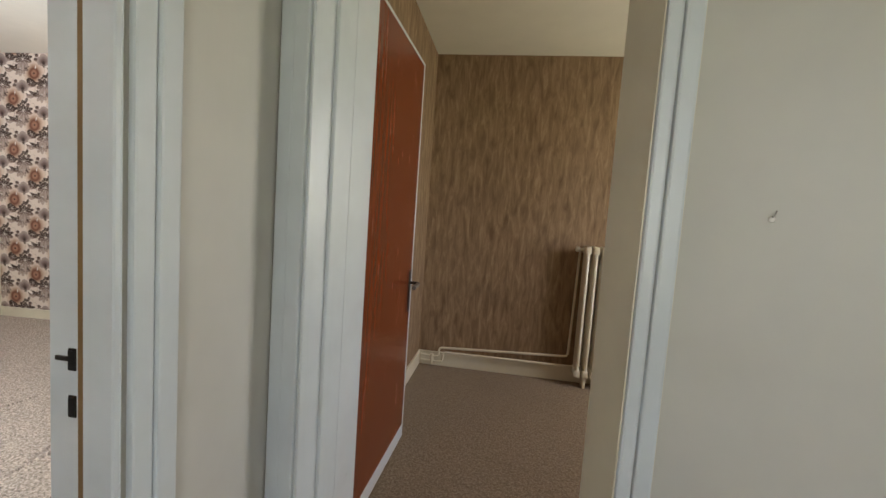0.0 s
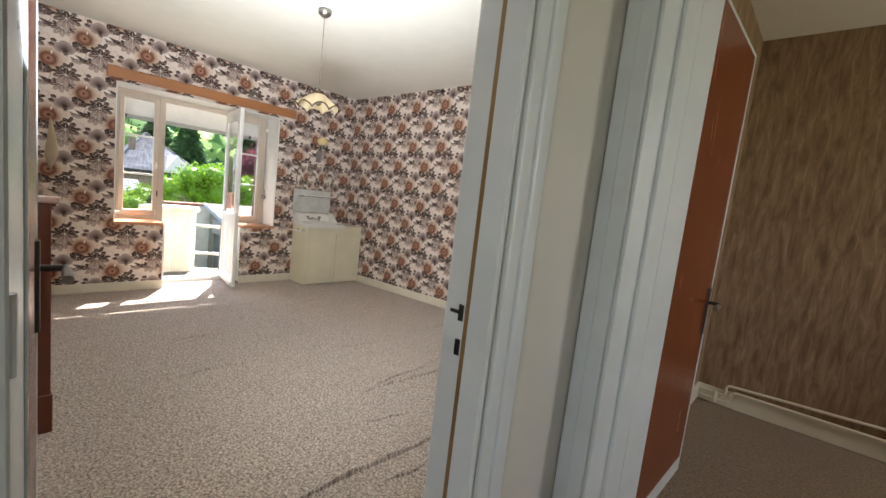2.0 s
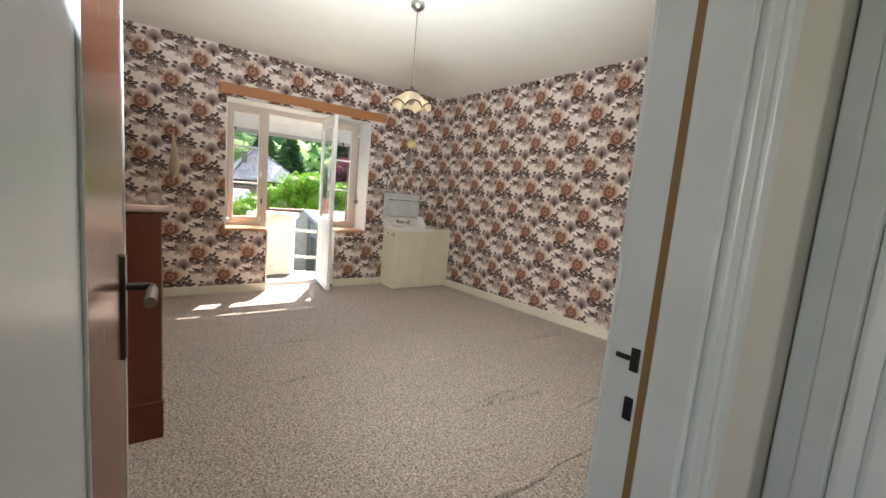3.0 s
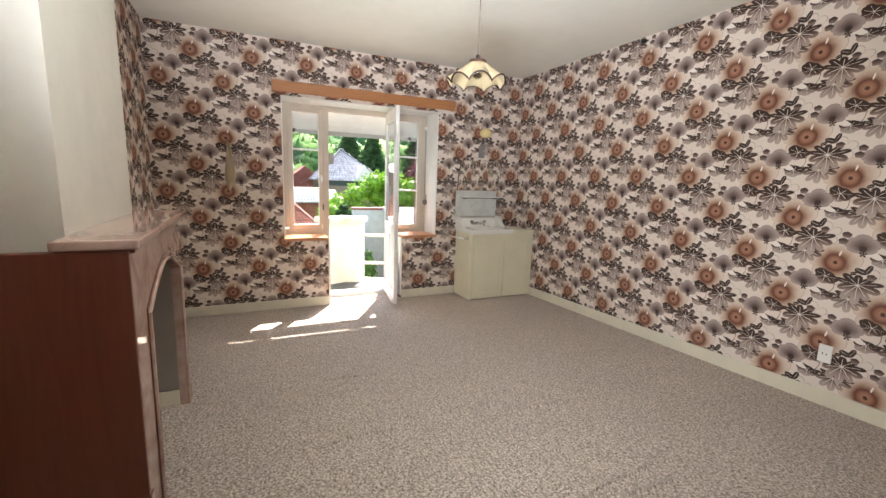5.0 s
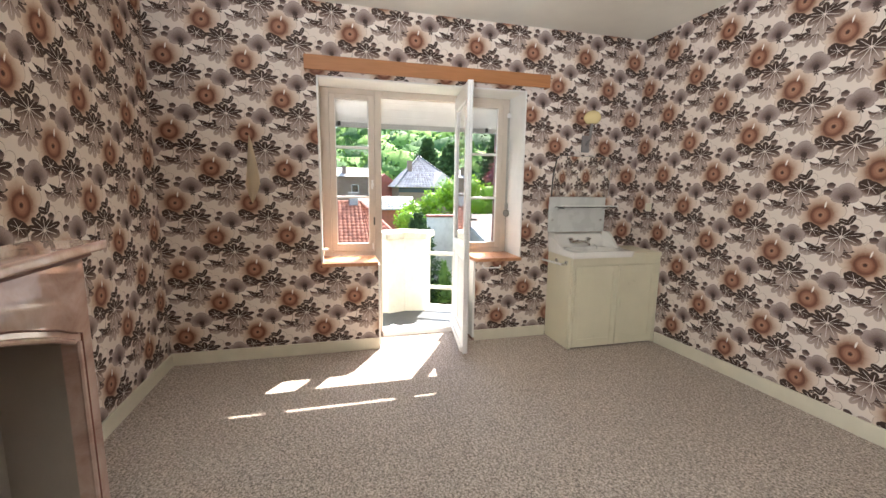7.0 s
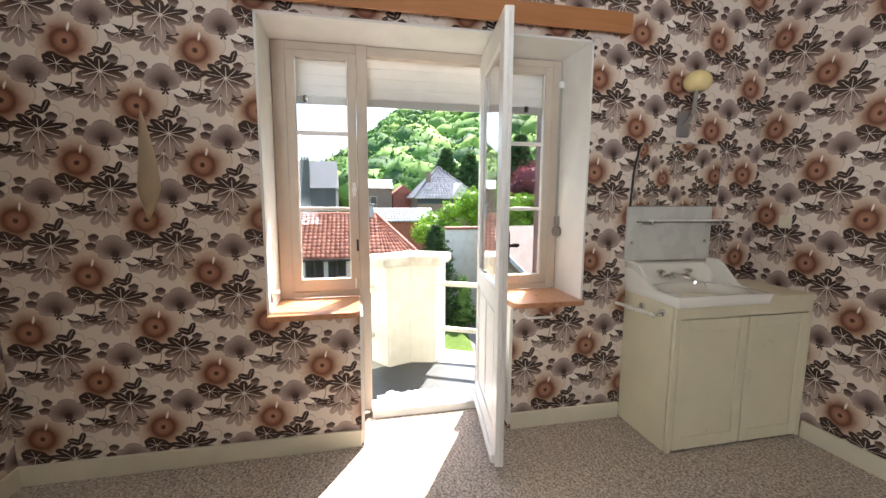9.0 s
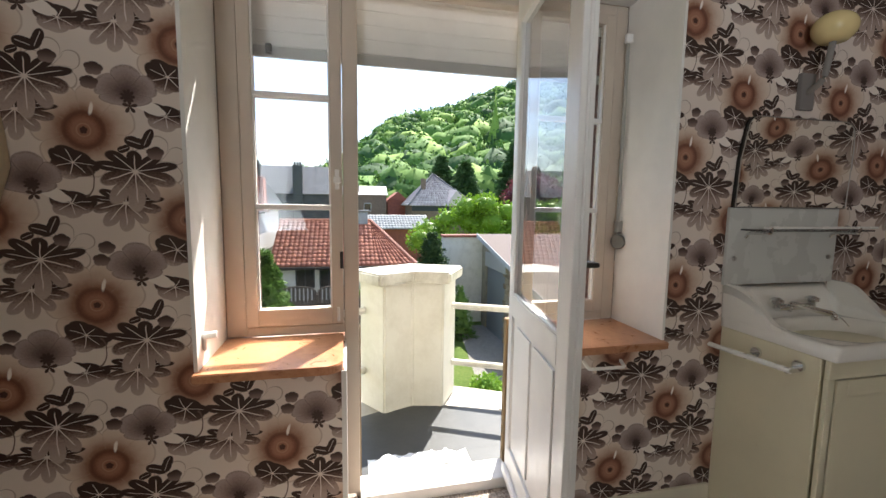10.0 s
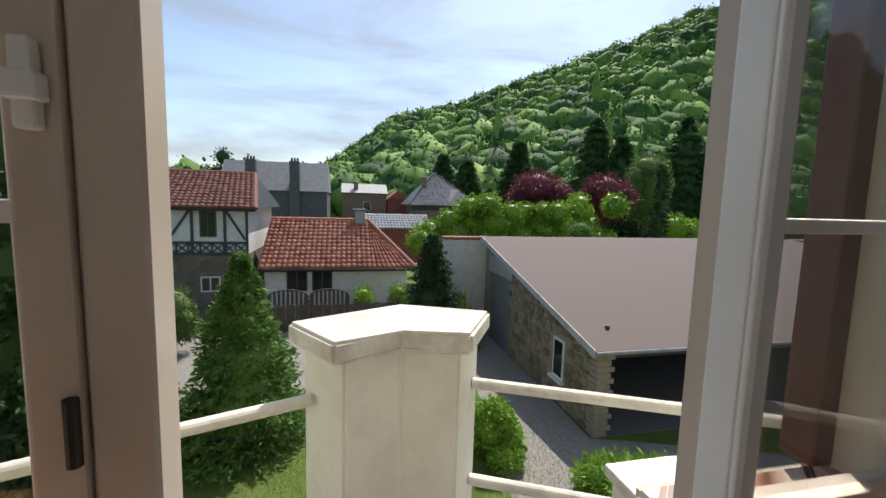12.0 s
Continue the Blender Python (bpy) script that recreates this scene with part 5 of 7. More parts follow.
for k in range(9):
    ring = [(0.014 * math.cos(a), 0.007 * math.sin(a), 0.004) for a in [j * math.pi / 5 for j in range(11)]]
    m = pose(0.012 * math.sin(k), -0.10 + 0.024 * k, 0.002, 35 if k % 2 else -35, 0, 80 + 12 * math.sin(2 * k))
    part("link", tube([m @ Vector(p) for p in ring], 0.0025, 5), M_DARKMETAL, twig)
# outer face of the house
setting(part("wall_facade", boxes(((XO - 0.02, -6, -4.6), (XO, WY0 + 0.0, 5.5)), ((XO - 0.02, WY1, -4.6), (XO, 10, 5.5)), ((XO - 0.02, WY0, 2.50), (XO, WY1, 5.5)), ((XO - 0.02, WY0, -4.6), (XO, 2.49, WZ0 - 0.04)), ((XO - 0.02, 3.335, -4.6), (XO, WY1, WZ0 - 0.04)), ((XO - 0.02, 2.49, -4.6), (XO, 3.335, -0.16))), M_FACADE), "cream rendered outer wall", "wall")

# ---- outside: ground ----
GZ = -4.5
q = Mat("lawn and meadow", 0.9, spec=0.2)
v = q.mapped((1, 1, 0))
n1, n2, n3 = q.noise(0.35, 4.0, 0.6, v), q.noise(9, 5.0, 0.7, v), q.noise(60, 3.0, 0.7, v)
q.base(q.mix(q.math("MULTIPLY", n3, 0.6), q.ramp(q.math("ADD", q.math("MULTIPLY", n1, 0.5), q.math("MULTIPLY", n2, 0.5)), (0.36, (0.055, 0.105, 0.018)), (0.5, (0.115, 0.175, 0.034)), (0.64, (0.22, 0.235, 0.075))), (0.07, 0.11, 0.02)))
q.bump(n3, 0.8, 0.05)
M_LAWN = q.m
q = Mat("grey gravel", 0.9, spec=0.2)
v = q.mapped((1, 1, 0))
q.base(q.mix(q.noise(0.8, 5.0, 0.6, v), q.ramp(q.voronoi(28, v, "F1", "Color"), (0.2, (0.17, 0.16, 0.145)), (0.8, (0.34, 0.325, 0.30))), (0.22, 0.205, 0.175)))
q.bump(q.voronoi(28, v), 0.7, 0.03)
M_GRAVEL = q.m
setting(part("ground", boxes(((-2500, -2500, GZ - 1), (XO, 2500, GZ)), ((XO, -2500, GZ - 1), (2500, 2500, GZ - 0.01))), M_LAWN), "green lawn and meadow", "ground")


def sheet(name, pts, z, mat, label, cat):
    bm = bmesh.new()
    bm.faces.new([bm.verts.new((x, y, z)) for x, y in pts])
    bm.normal_update()
    if bm.faces[:][0].normal.z < 0:
        bmesh.ops.reverse_faces(bm, faces=bm.faces[:])
    return setting(part(name, bm, mat), label, cat)


sheet("road_path", [(-9, 5.6), (-12.2, 5.9), (-22.6, 7.6), (-22.6, 8.95), (-14.06, 8.7), (-12.6, 13), (-6.2, 13), (-6.2, 8.2)], GZ + 0.012, M_GRAVEL, "grey gravel path beside the garage", "path")
sheet("road_yard", [(-16.2, -14), (-14.9, -2.5), (-15.6, 1.5), (-15.2, 5.2), (-23.9, 6.6), (-23.9, -14)], GZ + 0.008, M_GRAVEL, "pale gravel yard behind the lawn", "yard")

# ---- outside: plants ----
def foliage(name, a, b, c, rough=0.6):
    q = Mat(name, rough, spec=0.3)
    q.base(q.mix(q.math("MULTIPLY", q.noise(0.9, 3.0), 0.5), q.ramp(q.island(), (0.1, a), (0.5, b), (0.9, c)), b))
    q.b.inputs["Subsurface Weight"].default_value = 0.0
    t = q.t
    tr = t.nodes.new("ShaderNodeBsdfTranslucent")
    link = q.b.inputs["Base Color"].links[0].from_socket
    t.links.new(link, tr.inputs["Color"])
    mx = t.nodes.new("ShaderNodeMixShader")
    mx.inputs[0].default_value = 0.3
    t.links.new(q.b.outputs[0], mx.inputs[1])
    t.links.new(tr.outputs[0], mx.inputs[2])
    t.links.new(mx.outputs[0], t.nodes["Material Output"].inputs["Surface"])
    return q.m


M_SPRUCE = foliage("fresh conifer needles", (0.05, 0.115, 0.022), (0.10, 0.20, 0.042), (0.18, 0.29, 0.075))
M_DARKCON = foliage("dark conifer needles", (0.012, 0.034, 0.012), (0.028, 0.062, 0.02), (0.055, 0.10, 0.032))
M_LAUREL = foliage("bright laurel leaves", (0.09, 0.19, 0.012), (0.17, 0.31, 0.025), (0.27, 0.42, 0.05), 0.4)
M_PURPLE = foliage("purple maple leaves", (0.07, 0.013, 0.023), (0.14, 0.03, 0.045), (0.24, 0.065, 0.085))
M_BUSH = foliage("mid green shrub leaves", (0.05, 0.10, 0.018), (0.10, 0.17, 0.035), (0.20, 0.27, 0.09))
M_FERN = foliage("light green shrub leaves", (0.10, 0.22, 0.02), (0.18, 0.33, 0.035), (0.28, 0.43, 0.07))
M_HILLCON = foliage("hillside conifer needles", (0.03, 0.075, 0.028), (0.06, 0.125, 0.042), (0.10, 0.185, 0.06))
M_BARK = paint("brown bark", (0.09, 0.065, 0.045), 0.9, 0.2, 0.6)
RNG = np.random.default_rng(7)


def mesh_np(name, verts, faces, mat, parent=None, smooth=False):
    """A mesh from arrays; faces is an (n, 3) or (n, 4) array."""
    me = bpy.data.meshes.new(name)
    n, k = faces.shape
    me.vertices.add(len(verts))
    me.vertices.foreach_set("co", verts.astype(np.float32).ravel())
    me.loops.add(n * k)
    me.loops.foreach_set("vertex_index", faces.astype(np.int32).ravel())
    me.polygons.add(n)
    me.polygons.foreach_set("loop_start", np.arange(0, n * k, k, dtype=np.int32))
    if smooth:
        me.polygons.foreach_set("use_smooth", np.ones(n, dtype=bool))
    me.update(calc_edges=True)
    me.materials.append(mat)
    ob = new(name, me)
    if parent:
        ob.parent = parent
    return ob


def leaf_quads(points, outward, size, aspect=0.5, droop=0.0):
    """Small pointed leaves at points, turned at random about outward."""
    n = len(points)
    d = outward + RNG.normal(0, 0.55, (n, 3))
    d[:, 2] -= droop
    d /= np.linalg.norm(d, axis=1)[:, None]
    s = np.cross(d, RNG.normal(0, 1, (n, 3)))
    s /= np.linalg.norm(s, axis=1)[:, None]
    L = (size * RNG.uniform(0.6, 1.35, n))[:, None]
    p0, p2 = points, points + d * L
    mid = points + d * L * 0.5
    v = np.stack([p0, mid + s * L * aspect * 0.5, p2, mid - s * L * aspect * 0.5], 1).reshape(-1, 3)
    return v, np.arange(4 * n).reshape(n, 4)


def lumpy(centre, radii, n, depth=0.3, lump=0.18, seed=0.0):
    """Points in the outer skin of a lumpy ellipsoid, and the way out."""
    u = RNG.normal(0, 1, (n, 3))
    u /= np.linalg.norm(u, axis=1)[:, None]
    b = 1 + lump * (np.sin(u[:, 0] * 5.3 + seed) * np.cos(u[:, 1] * 6.1 + 2 * seed) + 0.6 * np.sin(u[:, 2] * 8.7 + 3 * seed + u[:, 0] * 7))
    r = b * (1 - depth * RNG.uniform(0, 1, n) ** 1.5)
    return np.array(centre) + u * r[:, None] * np.array(radii), u


def ball_core(centre, radii, bm, scale=0.8):
    r = bmesh.ops.create_icosphere(bm, subdivisions=2, radius=1.0)
    for v in r["verts"]:
        k = scale * (1 + 0.15 * noise.noise(v.co * 2.3 + Vector(centre)))
        v.co = Vector(centre) + Vector((v.co.x * radii[0], v.co.y * radii[1], v.co.z * radii[2])) * k


def shrub(name, label, cat, at, lumps, n, size, mat, trunk=0.0, group="", aspect=0.5):
    """A plant of several leafy lumps: trunk, inner mass and leaves. Lumps are (x, y, z, rx, ry, rz) from its foot."""
    t = thing(name, label, cat, at, 0, group)
    top = min(l[2] for l in lumps)
    trunk_bm = tube([(0, 0, -0.05), (0.03, 0.02, top * 0.5), (0, 0, top + 0.2)], max(trunk, 0.03), 8, None, max(trunk, 0.03) * 0.6)
    for l in lumps[1:5]:
        tube([(0, 0, top * 0.6), (l[0] * 0.6, l[1] * 0.6, l[2])], max(trunk, 0.03) * 0.45, 6, trunk_bm, 0.015)
    part("trunk", trunk_bm, M_BARK, t)
    core = bmesh.new()
    for l in lumps:
        ball_core(l[:3], l[3:], core, 0.78)
    part("inner_leaves", core, mat, t, smooth=True)
    vs, fs, o = [], [], 0
    vol = [l[3] * l[4] + l[4] * l[5] + l[3] * l[5] for l in lumps]
    for k, l in enumerate(lumps):
        p, u = lumpy(l[:3], l[3:], max(20, int(n * vol[k] / sum(vol))), 0.35, 0.16, k * 1.7)
        v, f = leaf_quads(p, u, size, aspect)
        vs.append(v)
        fs.append(f + o)
        o += len(v)
    mesh_np("crown", np.concatenate(vs), np.concatenate(fs), mat, t)
    return t


def conifer(name, label, at, height, radius, n, size, mat, tiers=11, seed=1.0, slim=1.0, group=""):
    """A cone of whorled, drooping branch fans with a ragged outline."""
    t = thing(name, label, "tree", at, 0, group)
    part("trunk", tube([(0, 0, -0.05), (0, 0, height * 0.5), (0, 0, height * 0.97)], 0.11, 8, None, 0.015), M_BARK, t)
    core = lathe([(0, 0.12 * height)] + [(radius * 0.66 * (1 - s) ** slim * (0.86 + 0.14 * math.sin(s * 60)), height * (0.12 + 0.84 * s)) for s in [k / 14 for k in range(14)]] + [(0, height * 0.97)], 14)
    part("inner_mass", core, mat, t)
    rng = np.random.default_rng(int(seed * 100))
    m = int(n / 22)
    s = rng.uniform(0, 1, m) ** 1.45
    s = np.clip((np.floor(s * tiers) + 0.25 + 0.5 * rng.uniform(0, 1, m)) / tiers, 0, 0.985)
    a = rng.uniform(0, 2 * np.pi, m)
    reach = radius * (1 - s) ** slim * (0.78 + 0.34 * rng.uniform(0, 1, m)) * (1 + 0.12 * np.sin(a * 3 + s * 17 + seed))
    f = rng.uniform(0.55, 1.0, (m, 22))
    f[:, 0] = 1
    rr = reach[:, None] * f
    aa = a[:, None] + rng.normal(0, 0.16, (m, 22)) * (1.2 - f)
    zz = height * (0.06 + 0.92 * s)[:, None] - 0.22 * rr + rng.normal(0, 0.05, (m, 22)) + 0.10 * rr * f ** 3
    p = np.stack([rr * np.cos(aa), rr * np.sin(aa), zz], -1).reshape(-1, 3)
    u = np.stack([np.cos(aa), np.sin(aa), np.full_like(aa, 0.15)], -1).reshape(-1, 3)
    v, fc = leaf_quads(p, u, size, 0.38, 0.15)
    mesh_np("crown", v, fc, mat, t)
    return t


def at12(s, dx):
    """Plan place on the last camera position's sight line of slope s, dx metres ahead."""
    return -5.26 - dx, 2.736 + s * dx


x, y = at12(-0.232, 10.3)
conifer("spruce_tree", "fresh green young spruce on the lawn", (x, y, GZ), 4.6, 1.6, 20000, 0.14, M_SPRUCE, 12, 1.3, 0.8)
x, y = at12(-0.66, 10.5)
conifer("cypress_tree", "tall dark green conifer beside the lawn", (x, y, GZ), 10.0, 2.6, 42000, 0.19, M_HILLCON, 26, 2.1, 0.55)
x, y = at12(0.205, 16.6)
conifer("yew_tree", "dense dark green conifer by the white wall", (x, y, GZ), 4.62, 1.5, 15000, 0.12, M_DARKCON, 18, 3.7, 0.6)
x, y = at12(0.285, 15.8)
conifer("juniper_shrub", "small grey-green conifer by the white wall", (x, y, GZ), 2.3, 0.7, 3000, 0.10, M_SPRUCE, 9, 4.2, 0.7)
x, y = at12(0.385, 8.6)
shrub("rhododendron", "flowering green rhododendron by the gravel path", "shrub", (x, y, GZ), [(0, 0, 0.7, 0.55, 0.5, 0.6), (0.2, 0.25, 0.45, 0.45, 0.4, 0.45), (-0.25, -0.15, 0.5, 0.45, 0.4, 0.5), (0.5, 0.1, 0.3, 0.45, 0.4, 0.32), (0.1, 0.0, 1.05, 0.38, 0.35, 0.35)], 5000, 0.10, M_FERN, 0.05)
x, y = at12(0.83, 6.5)
shrub("fern_bush", "light green feathery bush in front of the garage", "shrub", (x, y, GZ), [(0, 0, 0.35, 0.8, 0.7, 0.5), (0.5, 0.35, 0.3, 0.6, 0.5, 0.42), (-0.45, -0.35, 0.3, 0.5, 0.5, 0.4), (0.1, 0.7, 0.35, 0.6, 0.6, 0.5), (0.2, 0.1, 0.62, 0.5, 0.5, 0.4)], 6500, 0.17, M_FERN, 0.04, aspect=0.22)
for s, dx, r in ((0.0377, 19.4, 0.52), (0.122, 19.8, 0.48)):
    x, y = at12(s, dx)
    shrub("clipped_bush", "clipped yellow-green bush before the cottage", "shrub", (x, y, GZ), [(0, 0, 1.25, r, r, 0.62), (0, 0, 0.7, r * 0.9, r * 0.9, 0.6)], 2500, 0.09, M_LAUREL, 0.05, group="clipped bushes before the cottage")
x, y = at12(-0.37, 17)
shrub("blossom_shrub", "loose shrub with pale flowers beside the yard", "shrub", (x, y, GZ), [(0, 0, 1.6, 0.7, 0.7, 0.9), (0.3, 0.5, 1.1, 0.6, 0.5, 0.7), (-0.2, -0.5, 1.0, 0.6, 0.6, 0.7)], 3200, 0.11, M_BUSH, 0.05)
hedge_x, hedge_y = at12(0.33, 30)
shrub("laurel_hedge", "tall bright green laurel hedge behind the white wall", "hedge", (hedge_x, hedge_y, GZ), [(random.uniform(-0.9, 1.1), -4.9 + 0.36 * k + random.uniform(-0.4, 0.4), random.uniform(0.45, 1.0) * min(6.3, 4.3 + 0.14 * k), random.uniform(0.8, 1.3), random.uniform(0.7, 1.25), random.uniform(0.6, 1.05)) for k in range(44)], 19000, 0.22, M_LAUREL, 0.15)
for s, dx, k in ((0.472, 33, 0), (0.668, 33.5, 1)):
    x, y = at12(s, dx)
    shrub("purple_maple", "round purple-leaved tree behind the hedge", "tree", (x, y, GZ), [(0, 0, 7.3, 1.8, 2.1, 1.5), (0.3, 1.5, 6.6, 1.5, 1.5, 1.4), (-0.2, -1.3, 6.4, 1.2, 1.2, 1.1), (0, 0.1, 5.6, 1.7, 2.1, 1.2), (0.3, 0.4, 7.9, 0.7, 0.8, 0.6), (0.2, -0.7, 7.7, 0.7, 0.7, 0.6), (0.4, 1.5, 5.6, 0.7, 0.7, 0.8), (0.4, -1.5, 5.5, 0.7, 0.7, 0.8)], 6000, 0.22, M_PURPLE, 0.16, "purple trees behind the hedge")
x, y = at12(0.56, 36)
shrub("garden_shrub", "bright green shrub between the purple trees", "shrub", (x, y, GZ), [(0, 0, 5.2, 1.3, 1.3, 1.6), (0, 0.8, 4.2, 1.2, 1.2, 1.3), (0.2, -0.8, 4.0, 1.2, 1.2, 1.2)], 3500, 0.24, M_LAUREL, 0.12)
x, y = at12(0.605, 24.0)
shrub("blue_shrub", "low grey-green shrub above the wall", "shrub", (x, y, GZ), [(0, 0, 4.5, 0.5, 0.6, 0.35), (0, 0.4, 4.3, 0.4, 0.4, 0.3), (0, -0.4, 4.2, 0.4, 0.4, 0.3), (0, 0, 3.2, 0.6, 0.7, 1.0)], 1600, 0.13, M_SPRUCE, 0.08)
x, y = at12(0.843, 34)
conifer("column_cypress", "slim dark green column cypress behind the wall", (x, y, GZ), 10.2, 0.95, 6000, 0.22, M_DARKCON, 24, 5.1, 0.35)
x, y = at12(0.90, 36)
shrub("garden_shrub", "bright green shrub beside the column cypress", "shrub", (x, y, GZ), [(0, 0, 3.8, 1.4, 1.4, 1.6), (0, 1.6, 3.4, 1.3, 1.4, 1.4)], 3000, 0.24, M_LAUREL, 0.12)
for s, dx, h in ((-0.262, 58, 12.0), (-0.297, 56, 8.4), (-0.318, 57, 7.6)):
    x, y = at12(s, dx)
    shrub("distant_tree", "dark tree behind the slate roof", "tree", (x, y, GZ), [(0, 0, h - 1.2, 0.9, 1.0, 1.2), (0, 0.8, h - 3.0, 1.1, 1.1, 1.2), (0, -0.9, h - 3.4, 1.2, 1.2, 1.2), (0, 0.2, h - 5.0, 1.5, 1.7, 1.6)], 900, 0.35, M_DARKCON, 0.2, "trees behind the slate roof")

for s, dx, h, r, seed in ((0.225, 66, 13.5, 4.6, 6.1), (0.285, 62, 12.5, 4.4, 6.9), (0.42, 63, 16.0, 5.4, 7.3), (0.63, 68, 22.0, 7.4, 8.2), (0.71, 63, 18.0, 6.4, 8.8), (0.91, 64, 22.5, 7.6, 9.4), (1.03, 61, 21.0, 7.0, 9.9)):
    x, y = at12(s, dx)
    conifer("hill_conifer", "tall dark green conifer at the foot of the hill", (x, y, GZ), h, r, 17000, 0.75, M_HILLCON, 14, seed, 0.8, "dark conifers at the foot of the hill")
x, y = at12(0.795, 52)
shrub("willow_tree", "pale green weeping tree below the dark conifers", "tree", (x, y, GZ), [(0, 0, 11.5, 2.2, 2.4, 1.9), (0.2, -1.6, 9.0, 1.9, 1.9, 3.2), (0.3, 1.6, 9.2, 1.9, 1.9, 3.4), (0.9, 0, 8.2, 1.9, 2.2, 3.6), (0, 0, 6.2, 2.3, 3.0, 2.8)], 7000, 0.42, M_BUSH, 0.25, aspect=0.3)

# ---- outside: buildings ----
def roof_tiles_material(name, a, b, c):
    q = Mat(name, 0.75)
    q.base(q.mix(q.math("MULTIPLY", q.noise(1.1, 5.0, 0.65), 0.5), q.ramp(q.island(), (0.05, a), (0.5, b), (0.95, c)), a))
    q.bump(q.noise(30, 3.0), 0.2, 0.01)
    return q.m


M_TILE_O = roof_tiles_material("orange clay tiles", (0.26, 0.085, 0.05), (0.42, 0.145, 0.085), (0.52, 0.20, 0.12))
M_TILE_R = roof_tiles_material("brown red clay tiles", (0.17, 0.06, 0.042), (0.26, 0.095, 0.065), (0.33, 0.13, 0.09))
M_SLATE = concrete("grey slate cladding", (0.105, 0.108, 0.115), (0.065, 0.067, 0.073))
M_SLATE_ROOF = concrete("pale slate roof", (0.26, 0.26, 0.265), (0.17, 0.17, 0.175))
M_RENDER = concrete("white house render", (0.66, 0.66, 0.64), (0.52, 0.52, 0.50))
M_TIMBER = paint("blue black timber", (0.035, 0.045, 0.06), 0.5)
M_DARKWIN = Mat("dark window glass", 0.06, 0.0, (0.015, 0.018, 0.02)).m
M_BRICK_FAR = concrete("brown brick facade", (0.23, 0.16, 0.12), (0.16, 0.11, 0.08))
M_RED_FAR = concrete("red brick gable", (0.30, 0.09, 0.06), (0.2, 0.06, 0.045))
M_PANTILE_FAR = concrete("grey ribbed roof", (0.42, 0.42, 0.40), (0.3, 0.3, 0.29))
M_PINK_ROOF = roof_tiles_material("pinkish slate tiles", (0.40, 0.33, 0.315), (0.55, 0.47, 0.45), (0.66, 0.58, 0.56))


def tiled(name, a, b, c, d, cols, rows, mat, parent, lift=0.05):
    """Curved tiles over the quad a-b (eave) to d-c (ridge), each overlapping the row beneath."""
    A_, B_, C_, D_ = [np.array(v, float) for v in (a, b, c, d)]
    nrm = np.cross(B_ - A_, D_ - A_)
    nrm /= np.linalg.norm(nrm)
    if nrm[2] < 0:
        nrm = -nrm
    prof = [(0.0, 0.0), (0.25, 0.55), (0.5, 1.0), (0.75, 0.55), (1.0, 0.0)]
    vs, fs = [], []
    for r in range(rows):
        v0, v1 = r / rows, min(1.0, (r + 1.12) / rows)
        for k in range(cols):
            base = len(vs)
            j = RNG.uniform(-0.012, 0.012)
            for vv, up in ((v0, lift * 0.9), (v1, lift * 0.35)):
                for pu, ph in prof:
                    u = (k + pu) / cols
                    vs.append((A_ * (1 - u) + B_ * u) * (1 - vv) + (D_ * (1 - u) + C_ * u) * vv + nrm * (up + lift * ph + j))
            for i in range(4):
                fs.append((base + i, base + i + 1, base + 6 + i, base + 5 + i))
            # front lip
            lip = len(vs)
            for pu, ph in prof:
                u = (k + pu) / cols
                vs.append((A_ * (1 - u) + B_ * u) * (1 - v0) + (D_ * (1 - u) + C_ * u) * v0 + nrm * (lift * ph * 0.6))
            for i in range(4):
                fs.append((lip + i, lip + i + 1, base + i + 1, base + i))
    return tagged(mesh_np(name, np.array(vs), np.array(fs), mat, parent), kind="stuff")


def hull(points, faces):
    bm = bmesh.new()
    v = [bm.verts.new(p) for p in points]
    for f in faces:
        bm.faces.new([v[i] for i in f])
    bmesh.ops.recalc_face_normals(bm, faces=bm.faces[:])
    return bm


def far_window(parent, x, y, z, w, h, frame_mat, bars=1):
    g = part("window", boxes(((x - 0.05, y - w / 2 - 0.07, z - h / 2 - 0.07), (x + 0.03, y + w / 2 + 0.07, z + h / 2 + 0.07)), bevel=0.01), frame_mat, parent)
    part("pane", boxes(((x + 0.03, y - w / 2, z - h / 2), (x + 0.036, y + w / 2, z + h / 2))), M_DARKWIN, g, "dark window glass")
    if bars:
        part("bar", boxes(((x + 0.036, y - 0.03, z - h / 2), (x + 0.06, y + 0.03, z + h / 2))), frame_mat, g)
    return g


# cottage with the orange roof
cot = thing("orange_roof_cottage", "low white cottage with an orange clay-tile roof", "house", (0, 0, 0))
cx = -26.26
part("wall", boxes(((cx - 7, -0.9, GZ), (cx, 5.7, -1.95))), M_RENDER, cot)
part("wall_shadow_end", boxes(((cx - 7, -1.3, GZ), (cx - 1.0, -0.901, -1.9))), M_RENDER, cot)
eave, ridge_z, rx = -2.0, 0.18, cx - 3.6
E0, E1, R0, R1 = (cx + 0.35, -1.35, eave), (cx + 0.35, 6.15, eave), (rx, -1.35, ridge_z), (rx, 3.9, ridge_z)
B0, B1 = (cx - 7.5, -1.35, eave), (cx - 7.5, 6.15, eave)
part("roof_boards", hull([E0, E1, R1, R0, B0, B1], [(0, 1, 2, 3), (1, 5, 2), (5, 4, 3, 2), (4, 0, 3), (0, 4, 5, 1)]), M_TILE_R, cot, "dark roof boarding")
tiled("roof_tiles", E0, (cx + 0.35, 3.9, eave), R1, R0, 21, 13, M_TILE_O, cot)
